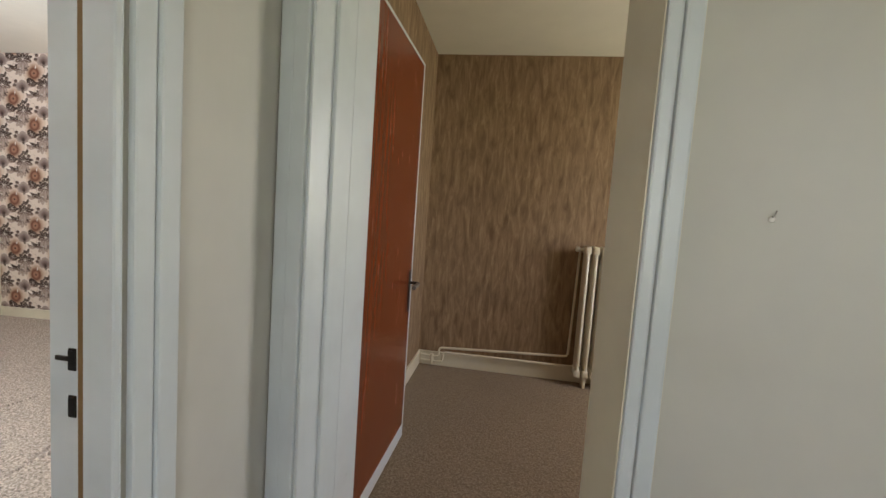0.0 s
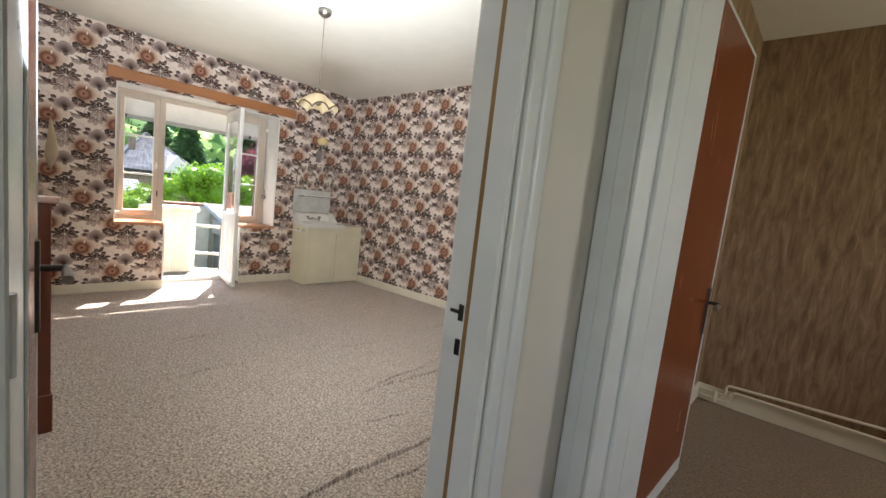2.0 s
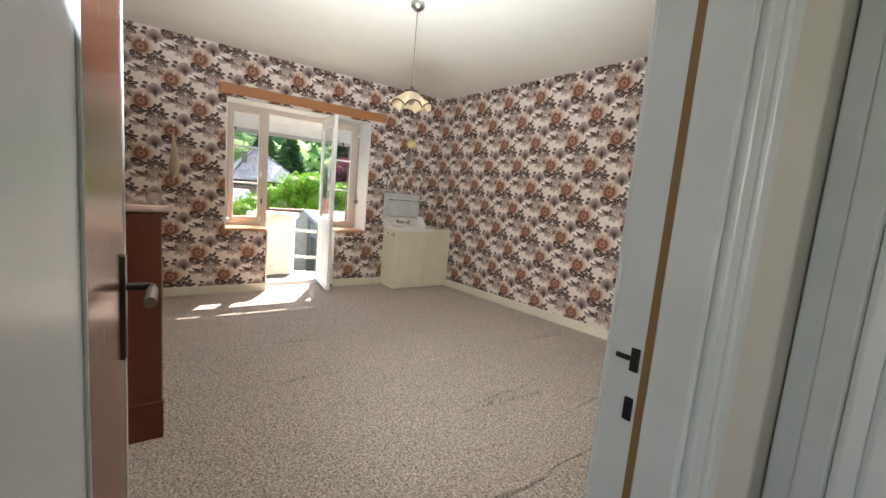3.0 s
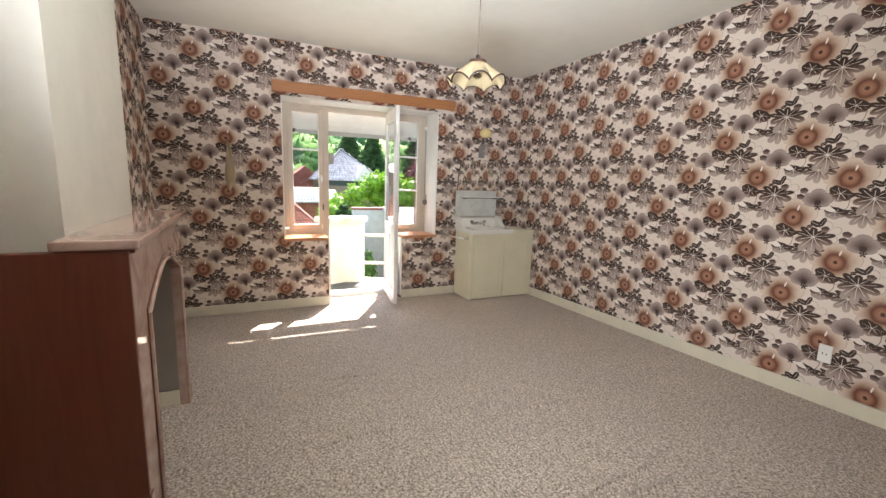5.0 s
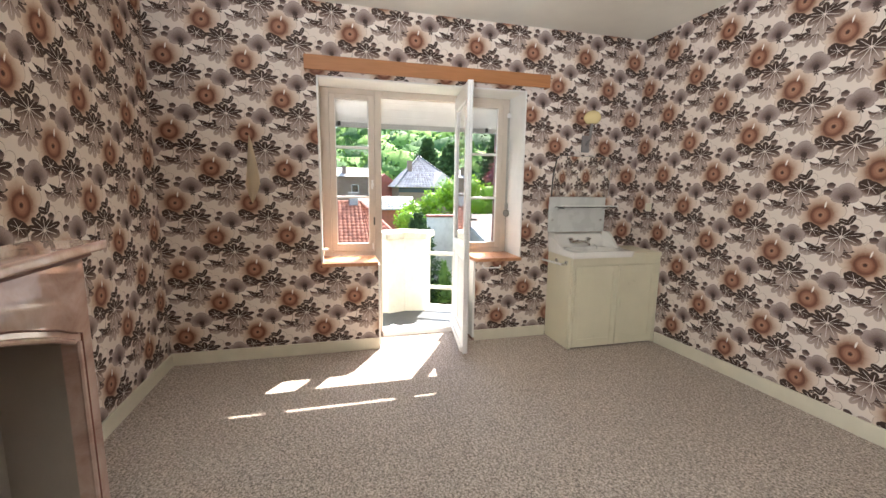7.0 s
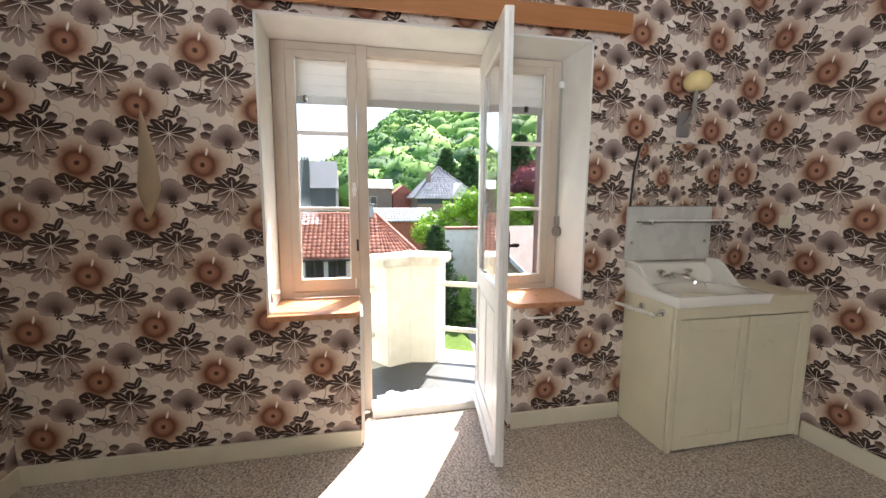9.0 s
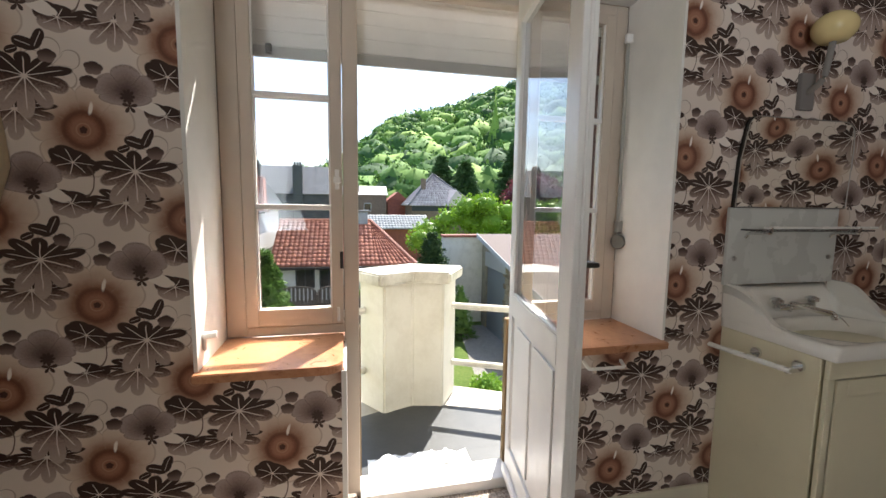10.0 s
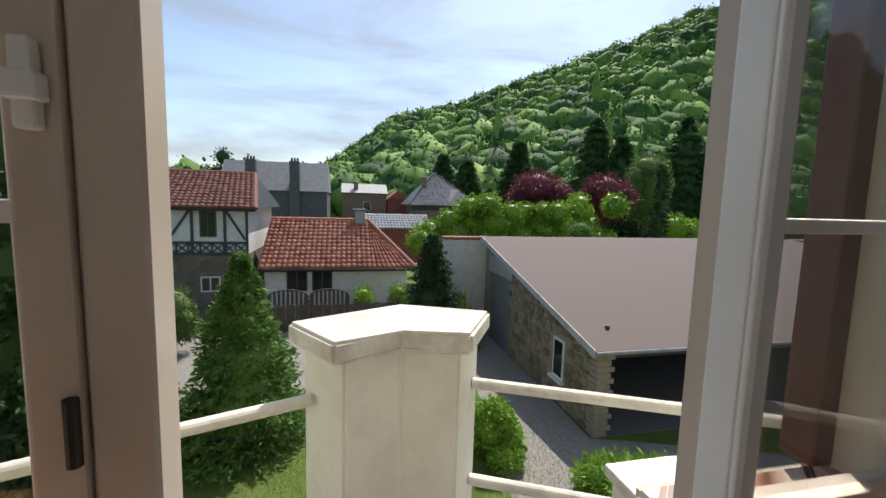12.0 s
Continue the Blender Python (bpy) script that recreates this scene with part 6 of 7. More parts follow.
tiled("hip_tiles", (cx + 0.35, 3.9, eave), E1, R1, R1, 9, 13, M_TILE_O, cot)
part("hip_ridge", tube([E1, R1], 0.12, 8), M_TILE_R, cot)
part("ridge", tube([R0, R1], 0.12, 8), M_TILE_O, cot, "clay ridge tiles")
part("gutter", tube([(cx + 0.40, -1.35, eave - 0.08), (cx + 0.40, 6.15, eave - 0.08)], 0.07, 8), M_DARKMETAL, cot)
part("verge", boxes(((cx + 0.2, 6.14, eave - 0.25), (cx - 0.2, 6.26, eave + 0.15))), M_RENDER, cot)
far_window(cot, cx, 0.36, -2.62, 0.82, 0.95, M_TIMBER)
far_window(cot, cx, 1.54, -2.62, 0.82, 0.95, M_TIMBER)
ch = part("chimney", boxes(((rx - 0.1, 3.15, 0.0), (rx + 0.45, 3.70, 0.72)), bevel=0.02), concrete("zinc chimney", (0.34, 0.34, 0.35), (0.25, 0.25, 0.26)), cot)
part("chimney_cap", boxes(((rx - 0.2, 3.05, 0.76), (rx + 0.55, 3.80, 0.84)), bevel=0.01), M_SLATE_ROOF, ch)

# half-timbered house
th = thing("timbered_house", "half-timbered white house on a stone base", "house", (0, 0, 0))
tx, ty0, ty1 = -27.3, -11.0, -2.0
q = Mat("grey brown rubble stone", 0.9)
q.base(q.mix(q.noise(2, 4.0), q.ramp(q.voronoi(3.2, None, "F1", "Color"), (0.1, (0.10, 0.085, 0.065)), (0.9, (0.22, 0.19, 0.15))), (0.12, 0.10, 0.08)))
q.bump(q.voronoi(3.2), 0.8, 0.05)
M_RUBBLE = q.m
part("stone_base", boxes(((tx - 6.5, ty0, GZ), (tx, ty1, -1.45))), M_RUBBLE, th, "rubble stone ground floor")
part("wall", boxes(((tx - 6.5, ty0, -1.45), (tx, ty1, 0.95))), M_RENDER, th)
for y0, y1, z0, z1 in ((ty0, ty1, 0.70, 0.85), (ty0, ty1, -0.98, -0.86), (ty0, ty1, -1.50, -1.38)):
    part("beam", boxes(((tx, y0, z0), (tx + 0.08, y1, z1)), bevel=0.01), M_TIMBER, th)
for y in (-2.06, -3.05, -4.5, -5.6, -6.4, -8.0, -9.5):
    part("post", boxes(((tx, y - 0.06, -1.38), (tx + 0.075, y + 0.06, 0.70)), bevel=0.01), M_TIMBER, th)
for y0, z0, y1, z1 in ((-2.15, -0.75, -2.98, 0.62), (-5.5, -0.75, -4.6, 0.62), (-7.9, -0.75, -6.5, 0.62)):
    d = math.hypot(y1 - y0, z1 - z0)
    part("brace", boxes(((0, -0.055, 0), (0.07, 0.055, d)), m=Matrix.Translation((tx, y0, z0)) @ Matrix.Rotation(-math.atan2(y1 - y0, z1 - z0), 4, "X")), M_TIMBER, th)
k = 0
y = ty1 - 0.1
while y > -7:
    for sgn in (1, -1):
        d = math.hypot(0.46, 0.40)
        a = math.atan2(0.46 * sgn, 0.40)
        part("lattice_bar", boxes(((0, -0.03, 0), (0.06, 0.03, d)), m=Matrix.Translation((tx + 0.003 * (sgn + 1), y - 0.25 - 0.23 * sgn, -1.38)) @ Matrix.Rotation(-a, 4, "X")), M_TIMBER, th)
    part("lattice_post", boxes(((tx, y - 0.53, -1.38), (tx + 0.07, y - 0.47, -0.98))), M_TIMBER, th)
    y -= 0.52
far_window(th, tx + 0.02, -3.79, -0.02, 0.60, 1.1, M_TIMBER)
far_window(th, tx + 0.02, -3.75, -2.95, 0.75, 0.62, M_RENDER)
far_window(th, tx + 0.02, -7.2, -0.02, 0.60, 1.1, M_TIMBER)
e0, e1, r0, r1 = (tx + 0.5, ty0, 0.78), (tx + 0.5, ty1 + 0.45, 0.78), (tx - 3.2, ty0, 2.62), (tx - 3.2, ty1 - 0.25, 2.62)
b0, b1 = (tx - 7, ty0, 0.78), (tx - 7, ty1 + 0.45, 0.78)
part("roof_boards", hull([e0, e1, r1, r0, b0, b1], [(0, 1, 2, 3), (1, 5, 2), (5, 4, 3, 2), (4, 0, 3), (0, 4, 5, 1)]), M_TIMBER, th, "dark roof boarding")
tiled("roof_tiles", e0, e1, r1, r0, 34, 13, M_TILE_R, th)
part("barge_board", tube([e1, r1], 0.10, 6), M_TILE_R, th)
part("gutter", tube([(tx + 0.55, ty0, 0.70), (tx + 0.55, ty1 + 0.45, 0.70)], 0.07, 8), M_DARKMETAL, th)
part("ridge", tube([r0, r1], 0.11, 8), M_TILE_R, th)

# slate-clad building
sl = thing("slate_building", "large slate-clad building with dark chimneys", "house", (0, 0, 0))
sx, sy0, sy1 = -50.3, -9.6, 0.66
part("wall", boxes(((sx - 9, sy0, GZ), (sx, sy1, 2.2))), M_SLATE, sl)
part("roof", hull([(sx + 0.3, sy0, 2.1), (sx + 0.3, sy1 + 0.1, 2.1), (sx - 2.5, sy1 + 0.1, 5.15), (sx - 2.5, sy0, 5.15), (sx - 9, sy0, 2.1), (sx - 9, sy1 + 0.1, 2.1)], [(0, 1, 2, 3), (1, 5, 2), (5, 4, 3, 2), (4, 0, 3), (0, 4, 5, 1)]), M_SLATE_ROOF, sl, "pale slate roof")
for y in (-6.55, -2.45):
    c = part("chimney", boxes(((sx - 0.5, y - 0.48, -1.0), (sx + 0.42, y + 0.48, 5.05)), bevel=0.02), M_SLATE, sl, "dark slate-hung chimney")
    for k in (-0.28, 0, 0.28):
        part("pot", lathe([(0.10, 0), (0.12, 0.1), (0.09, 0.36), (0, 0.36)], 8, Matrix.Translation((sx, y + k, 5.05))), M_SLATE, c)

# grey house with red annexe, pyramid roof, long roof
gh = thing("grey_house", "plain grey-brown house with a pale metal roof", "house", (0, 0, 0))
part("wall", boxes(((-72, 2.1, GZ), (-65.3, 8.1, 2.4))), M_BRICK_FAR, gh)
part("roof", hull([(-65, 1.9, 2.4), (-65, 8.3, 2.4), (-68, 8.3, 3.75), (-68, 1.9, 3.75), (-72, 1.9, 2.4), (-72, 8.3, 2.4)], [(0, 1, 2, 3), (1, 5, 2), (5, 4, 3, 2), (4, 0, 3), (0, 4, 5, 1)]), M_PANTILE_FAR, gh, "pale metal roof")
part("chimney", boxes(((-66.5, 3.6, 2.4), (-65.9, 4.2, 3.9))), M_BRICK_FAR, gh)
far_window(gh, -65.3, 5.4, 0.6, 0.9, 1.1, M_RENDER, 0)
ra = thing("red_annexe", "small red brick annexe beside the grey house", "house", (0, 0, 0))
part("wall", boxes(((-71, 8.3, GZ), (-65.6, 11.2, 1.7))), M_RED_FAR, ra)
part("roof", hull([(-65.4, 8.2, 1.6), (-65.4, 11.4, 1.6), (-65.4, 9.8, 2.9), (-71, 8.2, 1.6), (-71, 11.4, 1.6), (-71, 9.8, 2.9)], [(0, 1, 2), (3, 5, 4), (0, 2, 5, 3), (1, 4, 5, 2), (0, 3, 4, 1)]), M_RED_FAR, ra)
ph = thing("pyramid_roof_house", "house with a steep pinkish pyramid roof", "house", (0, 0, 0))
px, py = at12(0.213, 57)
part("wall", boxes(((px - 4, py - 4.0, GZ), (px + 4, py + 4.0, 1.0))), M_BRICK_FAR, ph)
for i, ((ax, ay), (bx, by)) in enumerate((((4.6, -4.6), (4.6, 4.6)), ((4.6, 4.6), (-4.6, 4.6)), ((-4.6, 4.6), (-4.6, -4.6)), ((-4.6, -4.6), (4.6, -4.6)))):
    tiled("roof_tiles", (px + ax, py + ay, 0.95), (px + bx, py + by, 0.95), (px, py - 0.6, 5.3), (px, py - 0.6, 5.3), 20, 14, M_PINK_ROOF, ph, 0.06)
for ax, ay in ((4.6, 4.6), (4.6, -4.6)):
    part("hip_ridge", tube([(px + ax, py + ay, 1.05), (px, py - 0.6, 5.42)], 0.13, 6), M_SLATE, ph)
gb = part("dormer", hull([(px + 4.4, py + 0.4, 1.0), (px + 4.4, py + 3.2, 1.0), (px + 4.4, py + 1.8, 3.1), (px + 0.5, py + 0.6, 3.1)], [(0, 1, 2), (0, 2, 3), (1, 3, 2), (0, 3, 1)]), M_PINK_ROOF, ph)
part("chimney", boxes(((px + 1.8, py - 2.6, 2.0), (px + 2.4, py - 2.0, 4.6))), M_BRICK_FAR, ph)
part("eave_band", boxes(((px + 3.9, py - 4.1, 0.3), (px + 4.05, py + 4.1, 0.95))), M_TIMBER, ph)
lr = thing("long_shed", "long low shed with a grey ribbed roof", "shed", (0, 0, 0))
part("wall", boxes(((-48, 4.2, GZ), (-43.3, 10.2, -1.1))), M_RED_FAR, lr)
part("roof", hull([(-43, 4.0, -1.15), (-43, 10.4, -1.15), (-46, 10.4, 0.05), (-46, 4.0, 0.05)], [(0, 1, 2, 3)]), M_PANTILE_FAR, lr)
tiled("roof_ribs", (-43, 4.0, -1.12), (-43, 10.4, -1.12), (-46, 10.4, 0.08), (-46, 4.0, 0.08), 22, 6, M_PANTILE_FAR, lr, 0.04)

# wooden fence and trellis before the cottage
M_FENCE = plain_wood("grey weathered fence wood", (0.075, 0.06, 0.05), (0.15, 0.125, 0.105), 0.8)
fence = thing("garden_fence", "grey weathered wooden fence before the cottage", "fence", (-24.0, 0, GZ))
for k in range(46):
    y = -0.9 + k * 0.13
    part("board", boxes(((-0.01, y, 0), (0.012, y + 0.115, 1.22 + 0.03 * math.sin(k * 1.7))), bevel=0.004), M_FENCE, fence)
for z in (0.3, 1.0):
    part("rail", boxes(((0.012, -0.95, z), (0.05, 5.1, z + 0.08))), M_FENCE, fence)
for y in (-0.9, 1.1, 3.1, 5.0):
    part("post", boxes(((0.012, y - 0.05, 0), (0.11, y + 0.05, 1.5)), bevel=0.01), M_FENCE, fence)
for c in (0.15, 1.95):
    tr = thing("arched_trellis", "dark arched wooden trellis panel by the cottage", "trellis", (-24.6, c, GZ), group="trellis panels by the cottage")
    arcp = [(0, -0.85, 0.3), (0, -0.85, 1.45)] + [(0, 0.85 * math.cos(math.pi - a), 1.45 + 0.30 * math.sin(a)) for a in [k * math.pi / 10 for k in range(1, 10)]] + [(0, 0.85, 1.45), (0, 0.85, 0.3)]
    part("frame", tube(arcp, 0.04, 6), M_FENCE, tr)
    for j in range(9):
        yy = -0.75 + j * 0.1875
        part("slat", boxes(((-0.012, yy - 0.06, 0.0), (0.012, yy + 0.06, 1.43 + 0.29 * math.sqrt(max(0, 1 - (yy / 0.85) ** 2))))), M_FENCE, tr)

# ---- garage with stone wall ----
gar = thing("garage", "stone garage with a sloping brown felt roof", "garage", (0, 0, 0))
gx0, gx1, gy0, gy1 = -22.9, -14.06, 8.75, 26.0
zr1, zr0 = -2.08, -0.12
M_MORTAR = concrete("sandy mortar", (0.26, 0.225, 0.16), (0.18, 0.155, 0.11))


def rz(x):
    return zr1 + (zr0 - zr1) * (gx1 - x) / (gx1 - gx0)


wx0, wx1, wz0, wz1 = -16.35, -15.72, -3.75, -2.55   # side window
dx0, dx1, dz = -22.2, -19.9, -1.55                   # side door
body = [((gx0, gy0 + 0.06, GZ), (dx0, gy0 + 0.35, rz(dx0) - 0.3)), ((dx0, gy0 + 0.06, dz), (dx1, gy0 + 0.35, rz(dx1) - 0.4)), ((dx1, gy0 + 0.06, GZ), (wx0, gy0 + 0.35, rz(wx0) - 0.85)), ((wx0, gy0 + 0.06, GZ), (wx1, gy0 + 0.35, wz0)), ((wx1, gy0 + 0.06, GZ), (gx1, gy0 + 0.35, rz(gx1) - 0.1))]
part("side_wall", boxes(*body), M_MORTAR, gar, "mortar of the stone side wall")
part("gable_infill", hull([(dx1, gy0 + 0.07, GZ), (gx1, gy0 + 0.07, GZ), (gx1, gy0 + 0.07, rz(gx1) - 0.05), (gx0, gy0 + 0.07, rz(gx0) - 0.05), (gx0, gy0 + 0.07, dz), (dx1, gy0 + 0.07, dz), (dx1, gy0 + 0.3, GZ), (gx1, gy0 + 0.3, GZ)], [(0, 1, 2, 3, 4, 5), (0, 6, 7, 1)]), M_MORTAR, gar)
part("north_wall", boxes(((gx0, gy1 - 0.3, GZ), (gx1, gy1, zr1 - 0.1)), ((gx0, gy0 + 0.35, GZ), (gx0 + 0.3, gy1, zr0 - 0.1))), M_MORTAR, gar)
# floor colour darkened to carry the shade inside the open garage
part("garage_floor", boxes(((gx0 + 0.3, gy0 + 0.35, GZ), (gx1, gy1 - 0.3, GZ + 0.02))), paint("dark garage concrete", (0.12, 0.115, 0.11), 0.8), gar)
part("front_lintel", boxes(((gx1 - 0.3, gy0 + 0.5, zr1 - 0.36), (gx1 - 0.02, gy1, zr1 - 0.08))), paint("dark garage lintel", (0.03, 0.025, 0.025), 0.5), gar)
part("side_door", boxes(((dx0 + 0.03, gy0 + 0.10, GZ), (dx1 - 0.03, gy0 + 0.16, dz)), bevel=0.01), paint("grey blue garage door", (0.15, 0.165, 0.175), 0.5), gar, "grey-blue painted wooden door")
part("door_head", boxes(((dx0 - 0.1, gy0 + 0.0, dz), (dx1 + 0.2, gy0 + 0.065, rz(dx1) - 0.1)), bevel=0.01), paint("pale grey board", (0.34, 0.34, 0.32), 0.6), gar, "pale grey board over the door")
gwin = part("side_window", boxes(((wx0, gy0 + 0.04, wz0), (wx1, gy0 + 0.12, wz1)), bevel=0.01), M_RENDER, gar)
part("pane", boxes(((wx0 + 0.08, gy0 + 0.032, wz0 + 0.08), (wx1 - 0.08, gy0 + 0.041, wz1 - 0.08))), M_DARKWIN, gwin)
part("window_sill", boxes(((wx0 - 0.1, gy0 - 0.06, wz0 - 0.08), (wx1 + 0.1, gy0 + 0.08, wz0)), bevel=0.01), M_RENDER, gar, "white window sill")
q = Mat("brown roofing felt", 0.85)
q.base(q.mix(q.noise(0.7, 6.0, 0.65), q.ramp(q.noise(35, 4.0), (0.3, (0.085, 0.062, 0.055)), (0.7, (0.155, 0.115, 0.102))), (0.12, 0.09, 0.083)))
q.bump(q.noise(90, 2.0), 0.3, 0.01)
M_FELT = q.m
ov = 0.22
part("roof", hull([(gx1 + 0.25, gy0 - ov, rz(gx1 + 0.25)), (gx1 + 0.25, gy1, rz(gx1 + 0.25)), (gx0, gy1, zr0), (gx0, gy0 - ov, zr0), (gx1 + 0.25, gy0 - ov, rz(gx1 + 0.25) - 0.06), (gx1 + 0.25, gy1, rz(gx1 + 0.25) - 0.06), (gx0, gy1, zr0 - 0.06), (gx0, gy0 - ov, zr0 - 0.06)],
                  [(0, 1, 2, 3), (4, 7, 6, 5), (0, 4, 5, 1), (3, 2, 6, 7), (0, 3, 7, 4), (1, 5, 6, 2)]), M_FELT, gar, "brown roofing felt")
part("verge_board", hull([(gx1 + 0.27, gy0 - ov - 0.03, rz(gx1 + 0.25) + 0.03), (gx0, gy0 - ov - 0.03, zr0 + 0.03), (gx0, gy0 - ov - 0.03, zr0 - 0.17), (gx1 + 0.27, gy0 - ov - 0.03, rz(gx1 + 0.25) - 0.17),
                          (gx1 + 0.27, gy0 - ov, rz(gx1 + 0.25) + 0.03), (gx0, gy0 - ov, zr0 + 0.03), (gx0, gy0 - ov, zr0 - 0.17), (gx1 + 0.27, gy0 - ov, rz(gx1 + 0.25) - 0.17)],
                         [(0, 1, 2, 3), (4, 7, 6, 5), (0, 4, 5, 1), (3, 2, 6, 7), (0, 3, 7, 4), (1, 5, 6, 2)]), concrete("zinc verge", (0.40, 0.42, 0.44), (0.3, 0.31, 0.33)), gar, "pale zinc verge")
part("front_gutter", tube([(gx1 + 0.30, gy0 - ov, zr1 - 0.10), (gx1 + 0.30, gy1, zr1 - 0.10)], 0.055, 8), M_SLATE_ROOF, gar, "grey gutter")
part("roof_stone", lathe([(0, 0), (0.07, 0.01), (0.05, 0.08), (0, 0.1)], 8, Matrix.Translation((gx1 - 0.75, gy0 + 0.75, rz(gx1 - 0.75)))), M_DARKMETAL, gar)
# brick quoin at the open front
M_QUOIN = concrete("pale quoin brick", (0.28, 0.24, 0.19), (0.19, 0.155, 0.12))
for k in range(15):
    z = GZ + k * 0.155
    part("quoin", boxes(((gx1 - 0.28 - 0.08 * (k % 2), gy0 + 0.012, z + 0.01), (gx1 + 0.012, gy0 + 0.42 + 0.10 * (k % 2), z + 0.145)), bevel=0.012), M_QUOIN, gar)
q = Mat("mixed rubble sandstone", 0.9)
q.base(q.mix(q.math("MULTIPLY", q.noise(7, 5.0), 0.6), q.ramp(q.random(), (0.1, (0.13, 0.10, 0.062)), (0.45, (0.235, 0.185, 0.115)), (0.75, (0.32, 0.265, 0.18)), (1.0, (0.20, 0.175, 0.14))), (0.17, 0.135, 0.085)))
q.bump(q.noise(18, 5.0), 0.7, 0.03)
M_STONE = q.m
stone_meshes = []
for k in range(8):
    bm = bmesh.new()
    n = 6 + k % 3
    ang = sorted(2 * math.pi * (i + random.uniform(-0.28, 0.28)) / n for i in range(n))
    rim = [(0.5 * math.copysign(abs(math.cos(a)) ** 0.75, math.cos(a)), 0.5 * math.copysign(abs(math.sin(a)) ** 0.75, math.sin(a))) for a in ang]
    lo = [bm.verts.new((x, 0.05, z)) for x, z in rim]
    hi = [bm.verts.new((x * 0.86, -0.03, z * 0.86)) for x, z in rim]
    for i in range(n):
        bm.faces.new((lo[i], lo[(i + 1) % n], hi[(i + 1) % n], hi[i]))
    bm.faces.new(hi)
    bmesh.ops.recalc_face_normals(bm, faces=bm.faces[:])
    me = bpy.data.meshes.new("stone")
    bm.to_mesh(me)
    bm.free()
    me.materials.append(M_STONE)
    stone_meshes.append(me)
count = 0
z = GZ + 0.12
while z < -0.5 and count < 300:
    x = gx1 - 0.42 - random.uniform(0, 0.15)
    hh = random.uniform(0.20, 0.30)
    while x > dx1 and count < 300:
        w = random.uniform(0.24, 0.52)
        if z < rz(x) - 0.25 and not (wx0 - 0.25 < x < wx1 + 0.25 and wz0 - 0.2 < z < wz1 + 0.12):
            st = new("stone", stone_meshes[random.randrange(8)])
            st.parent = gar
            st.matrix_basis = Matrix.Translation((x, gy0 + 0.055, z + random.uniform(-0.02, 0.02))) @ Matrix.Rotation(random.uniform(-0.15, 0.15), 4, "Y") @ Matrix.Diagonal((w * 1.02, 1.0, hh * 1.05, 1))
            count += 1
        x -= w * 0.98
    z += hh * 0.97

wall = thing("white_garden_wall", "long white rendered garden wall with tile coping", "wall", (0, 0, 0))
part("masonry", boxes(((-23.6, 6.95, GZ), (-23.25, 30, -0.30))), M_RENDER, wall)
part("coping", boxes(((-23.7, 6.9, -0.30), (-23.15, 30, -0.18)), bevel=0.02), M_TILE_R, wall, "dark red tile coping")

# ---- wooded hill ----
SL = [-1.6, -0.6, -0.12, -0.0436, 0.03, 0.1086, 0.2842, 0.471, 0.6862, 0.8997, 1.3, 2.2]
HT = [0.045, 0.06, 0.062, 0.0846, 0.135, 0.199, 0.2511, 0.3298, 0.4238, 0.5256, 0.66, 0.75]


def hill_z(s, dx):
    far = 190.0 - 35 * max(0.0, min(1.0, s))
    top = float(np.interp(s, SL, HT)) * far + 1.3 - 7.5
    k = max(0.0, min(1.0, (dx - 70) / (far - 70)))
    k = k * k * (3 - 2 * k) * 0.45 + k * 0.55
    return GZ + (top - GZ) * k if dx <= far else top - (dx - far) * 0.12


M_HILL = foliage("dark wood floor", (0.015, 0.03, 0.01), (0.03, 0.055, 0.015), (0.05, 0.08, 0.02))
ss = np.linspace(-1.6, 2.2, 90)
dd = np.linspace(68, 320, 44)
hv = np.array([(*at12(s, d), hill_z(s, d)) for s in ss for d in dd])
nd = len(dd)
hf = np.array([(i * nd + j, i * nd + j + 1, (i + 1) * nd + j + 1, (i + 1) * nd + j) for i in range(len(ss) - 1) for j in range(nd - 1)])
setting(mesh_np("backdrop_hill", hv, hf, M_HILL, None, True), "steep hillside above the village", "hill")
bm = bmesh.new()
bmesh.ops.create_icosphere(bm, subdivisions=2, radius=1.0)
ico_v = np.array([v.co for v in bm.verts])
ico_f = np.array([[v.index for v in f.verts] for f in bm.faces])
bm.free()
variants = []
for k in range(10):
    r = 1 + 0.18 * np.sin(ico_v[:, 0] * 4.1 + k) * np.cos(ico_v[:, 1] * 4.7 + 2 * k) + 0.11 * np.sin(ico_v[:, 2] * 8 + 3 * k + ico_v[:, 1] * 7) + 0.09 * np.sin(ico_v[:, 0] * 13 + k) * np.sin(ico_v[:, 1] * 14 + 2 * k) * np.sin(ico_v[:, 2] * 12)
    r = r + np.random.default_rng(k).normal(0, 0.06, len(r))
    variants.append(ico_v * r[:, None])
rng = np.random.default_rng(11)
vs, fs, o = [], [], 0
made = 0
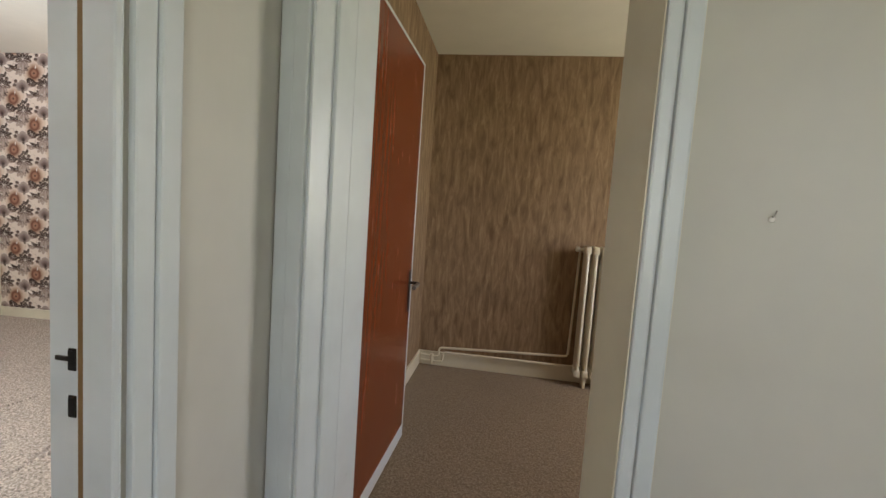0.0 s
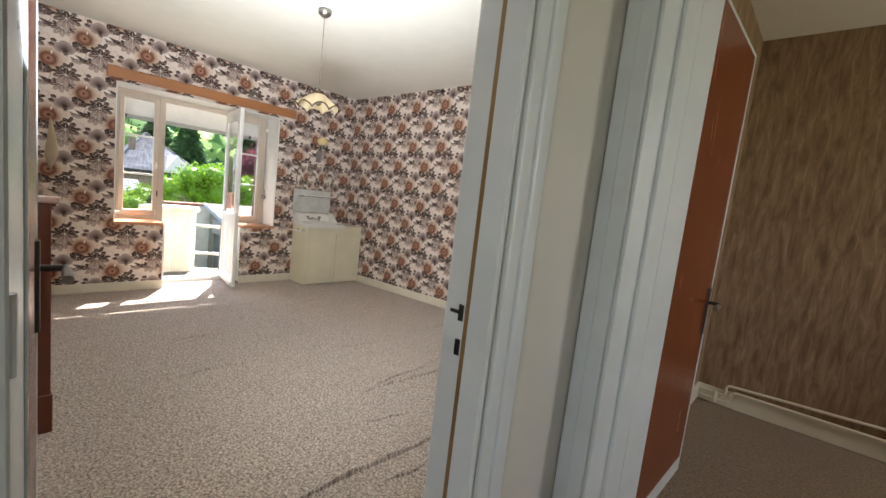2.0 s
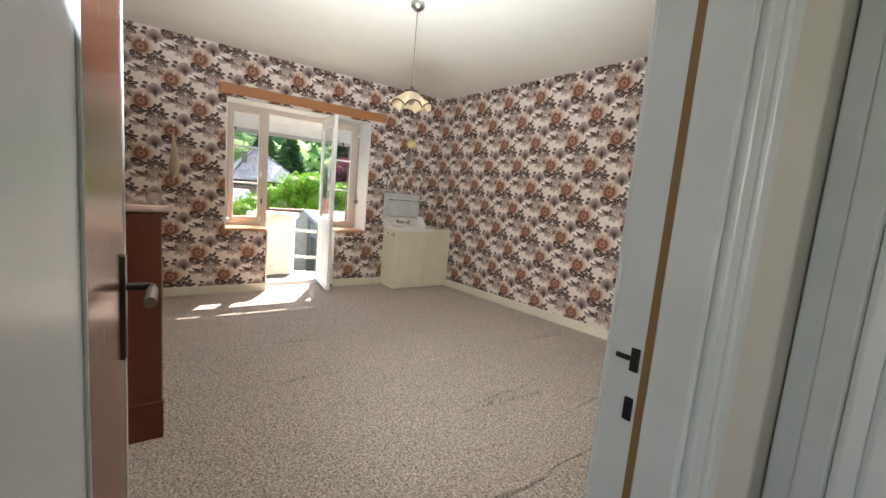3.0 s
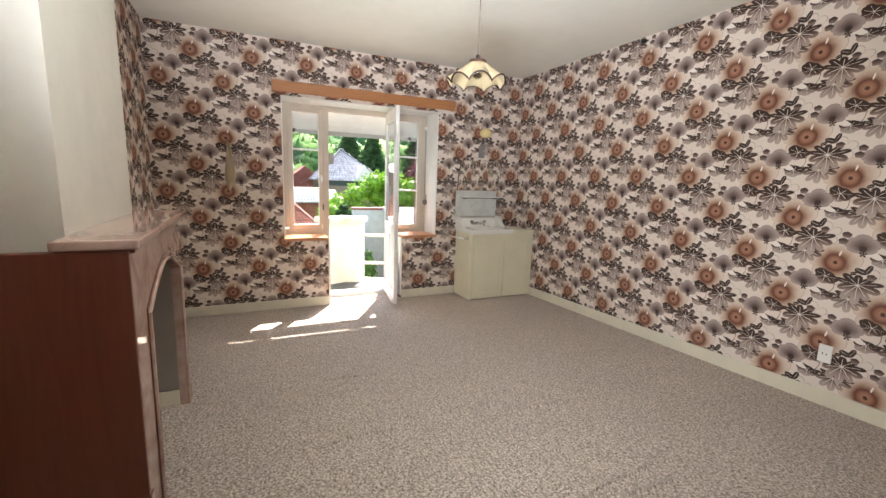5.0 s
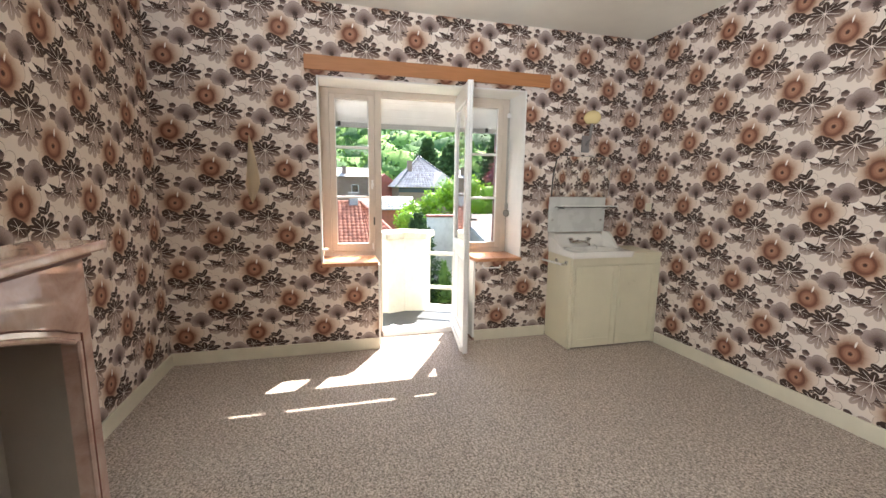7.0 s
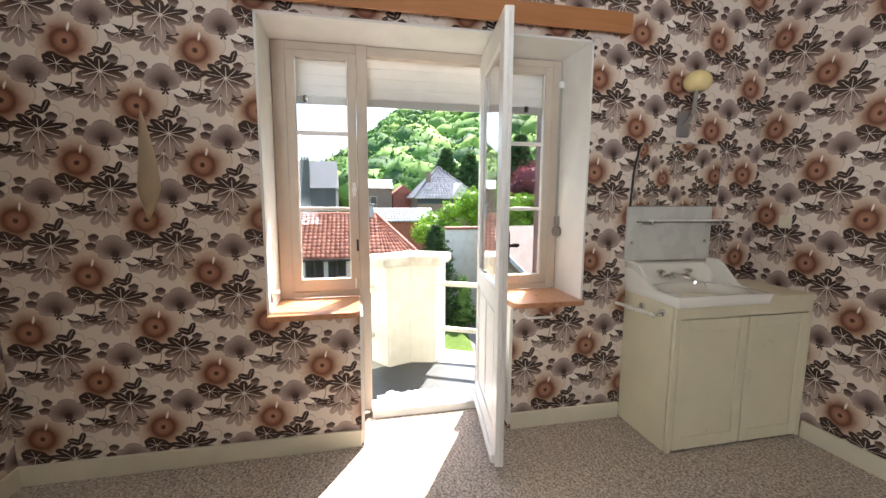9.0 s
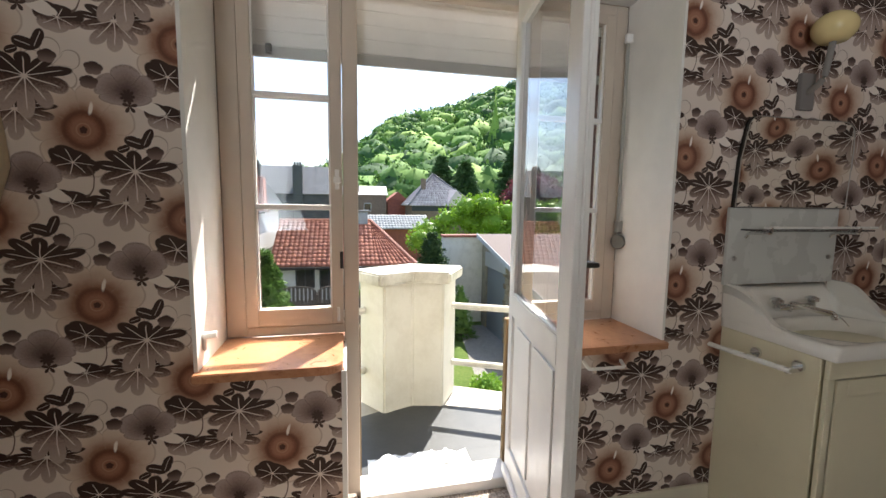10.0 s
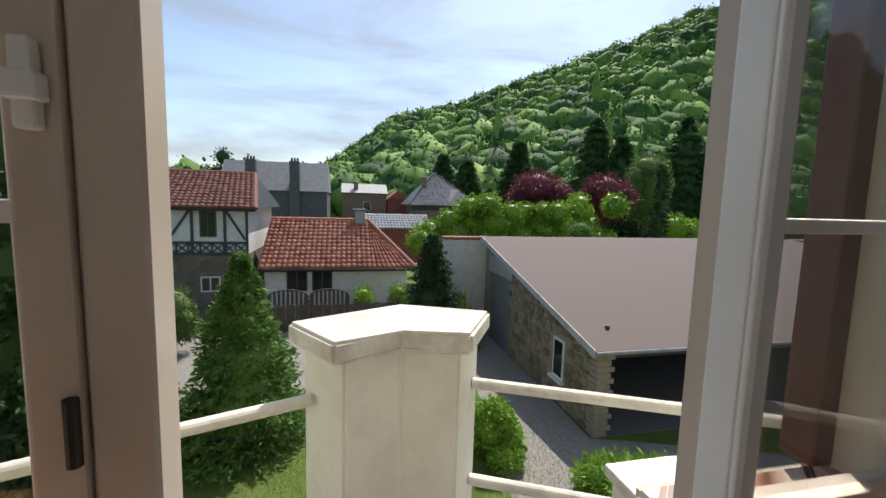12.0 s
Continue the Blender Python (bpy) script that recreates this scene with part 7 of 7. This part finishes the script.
while made < 3700:
    s = rng.uniform(-0.35, 1.35)
    d = 72 + 130 * rng.uniform(0, 1) ** 0.8
    if d > 194 - 35 * max(0, min(1, s)) + 6:
        continue
    size = rng.uniform(1.2, 4.2) * (1.3 if d < 118 else 1.0)
    x, y = at12(s, d)
    z = hill_z(s, d)
    spire = rng.uniform() < 0.03 and d < 120 and s > 0.25
    v = variants[rng.integers(10)] * (np.array([size * 0.55, size * 0.55, size * 2.1]) if spire else np.array([size, size, size * rng.uniform(0.8, 1.1)]))
    if spire:
        v[:, :2] *= np.clip(1.15 - (v[:, 2:3] / (size * 2.1) + 1) * 0.52, 0.08, 1.2)
    vs.append(v + np.array([x, y, z + size * (1.5 if spire else 0.95)]))
    fs.append(ico_f + o)
    o += len(v)
    made += 1
q = Mat("mixed woodland crowns", 0.8, spec=0.2)
isl = q.island()
n1, n2 = q.noise(0.9, 6.0, 0.75), q.noise(3.5, 4.0, 0.7)
green = q.ramp(isl, (0.0, (0.028, 0.07, 0.024)), (0.25, (0.06, 0.135, 0.034)), (0.5, (0.11, 0.215, 0.046)), (0.8, (0.18, 0.305, 0.06)), (1.0, (0.26, 0.38, 0.08)))
q.base(q.mix(q.math("MULTIPLY", n2, 0.42), green, q.mix(0.5, green, (0.012, 0.03, 0.01))))
q.bump(q.math("ADD", q.math("MULTIPLY", n1, 1.0), q.math("MULTIPLY", n2, 0.5)), 0.5, 0.3)
tagged(mesh_np("woodland", np.concatenate(vs), np.concatenate(fs), q.m, None, True), "dense mixed green woodland on the hillside", "woodland", kind="stuff")
# leafy fringe so that the crowns are not smooth
allv = np.concatenate(vs)
pick = allv[rng.integers(0, len(allv), 460000)]
v, f = leaf_quads(pick + rng.normal(0, 0.45, pick.shape), rng.normal(0, 0.8, pick.shape) + np.array([0.3, 0, 0.3]), 0.85, 0.75)
tagged(mesh_np("woodland_leaves", v, f, q.m), "leafy sprays of the hillside woodland", "woodland", kind="stuff")
# blades of the lawn
gp = np.stack([rng.uniform(-17, -7.2, 26000), rng.uniform(-4.5, 7.5, 26000), np.full(26000, GZ)], 1)
gp = gp[(gp[:, 0] > -15.0) | (gp[:, 1] < -4)]
v, f = leaf_quads(gp, np.tile(np.array([0, 0, 1.6]), (len(gp), 1)), 0.085, 0.12)
tagged(mesh_np("lawn_grass", v, f, M_BUSH), "short uneven lawn grass", "grass", kind="stuff")
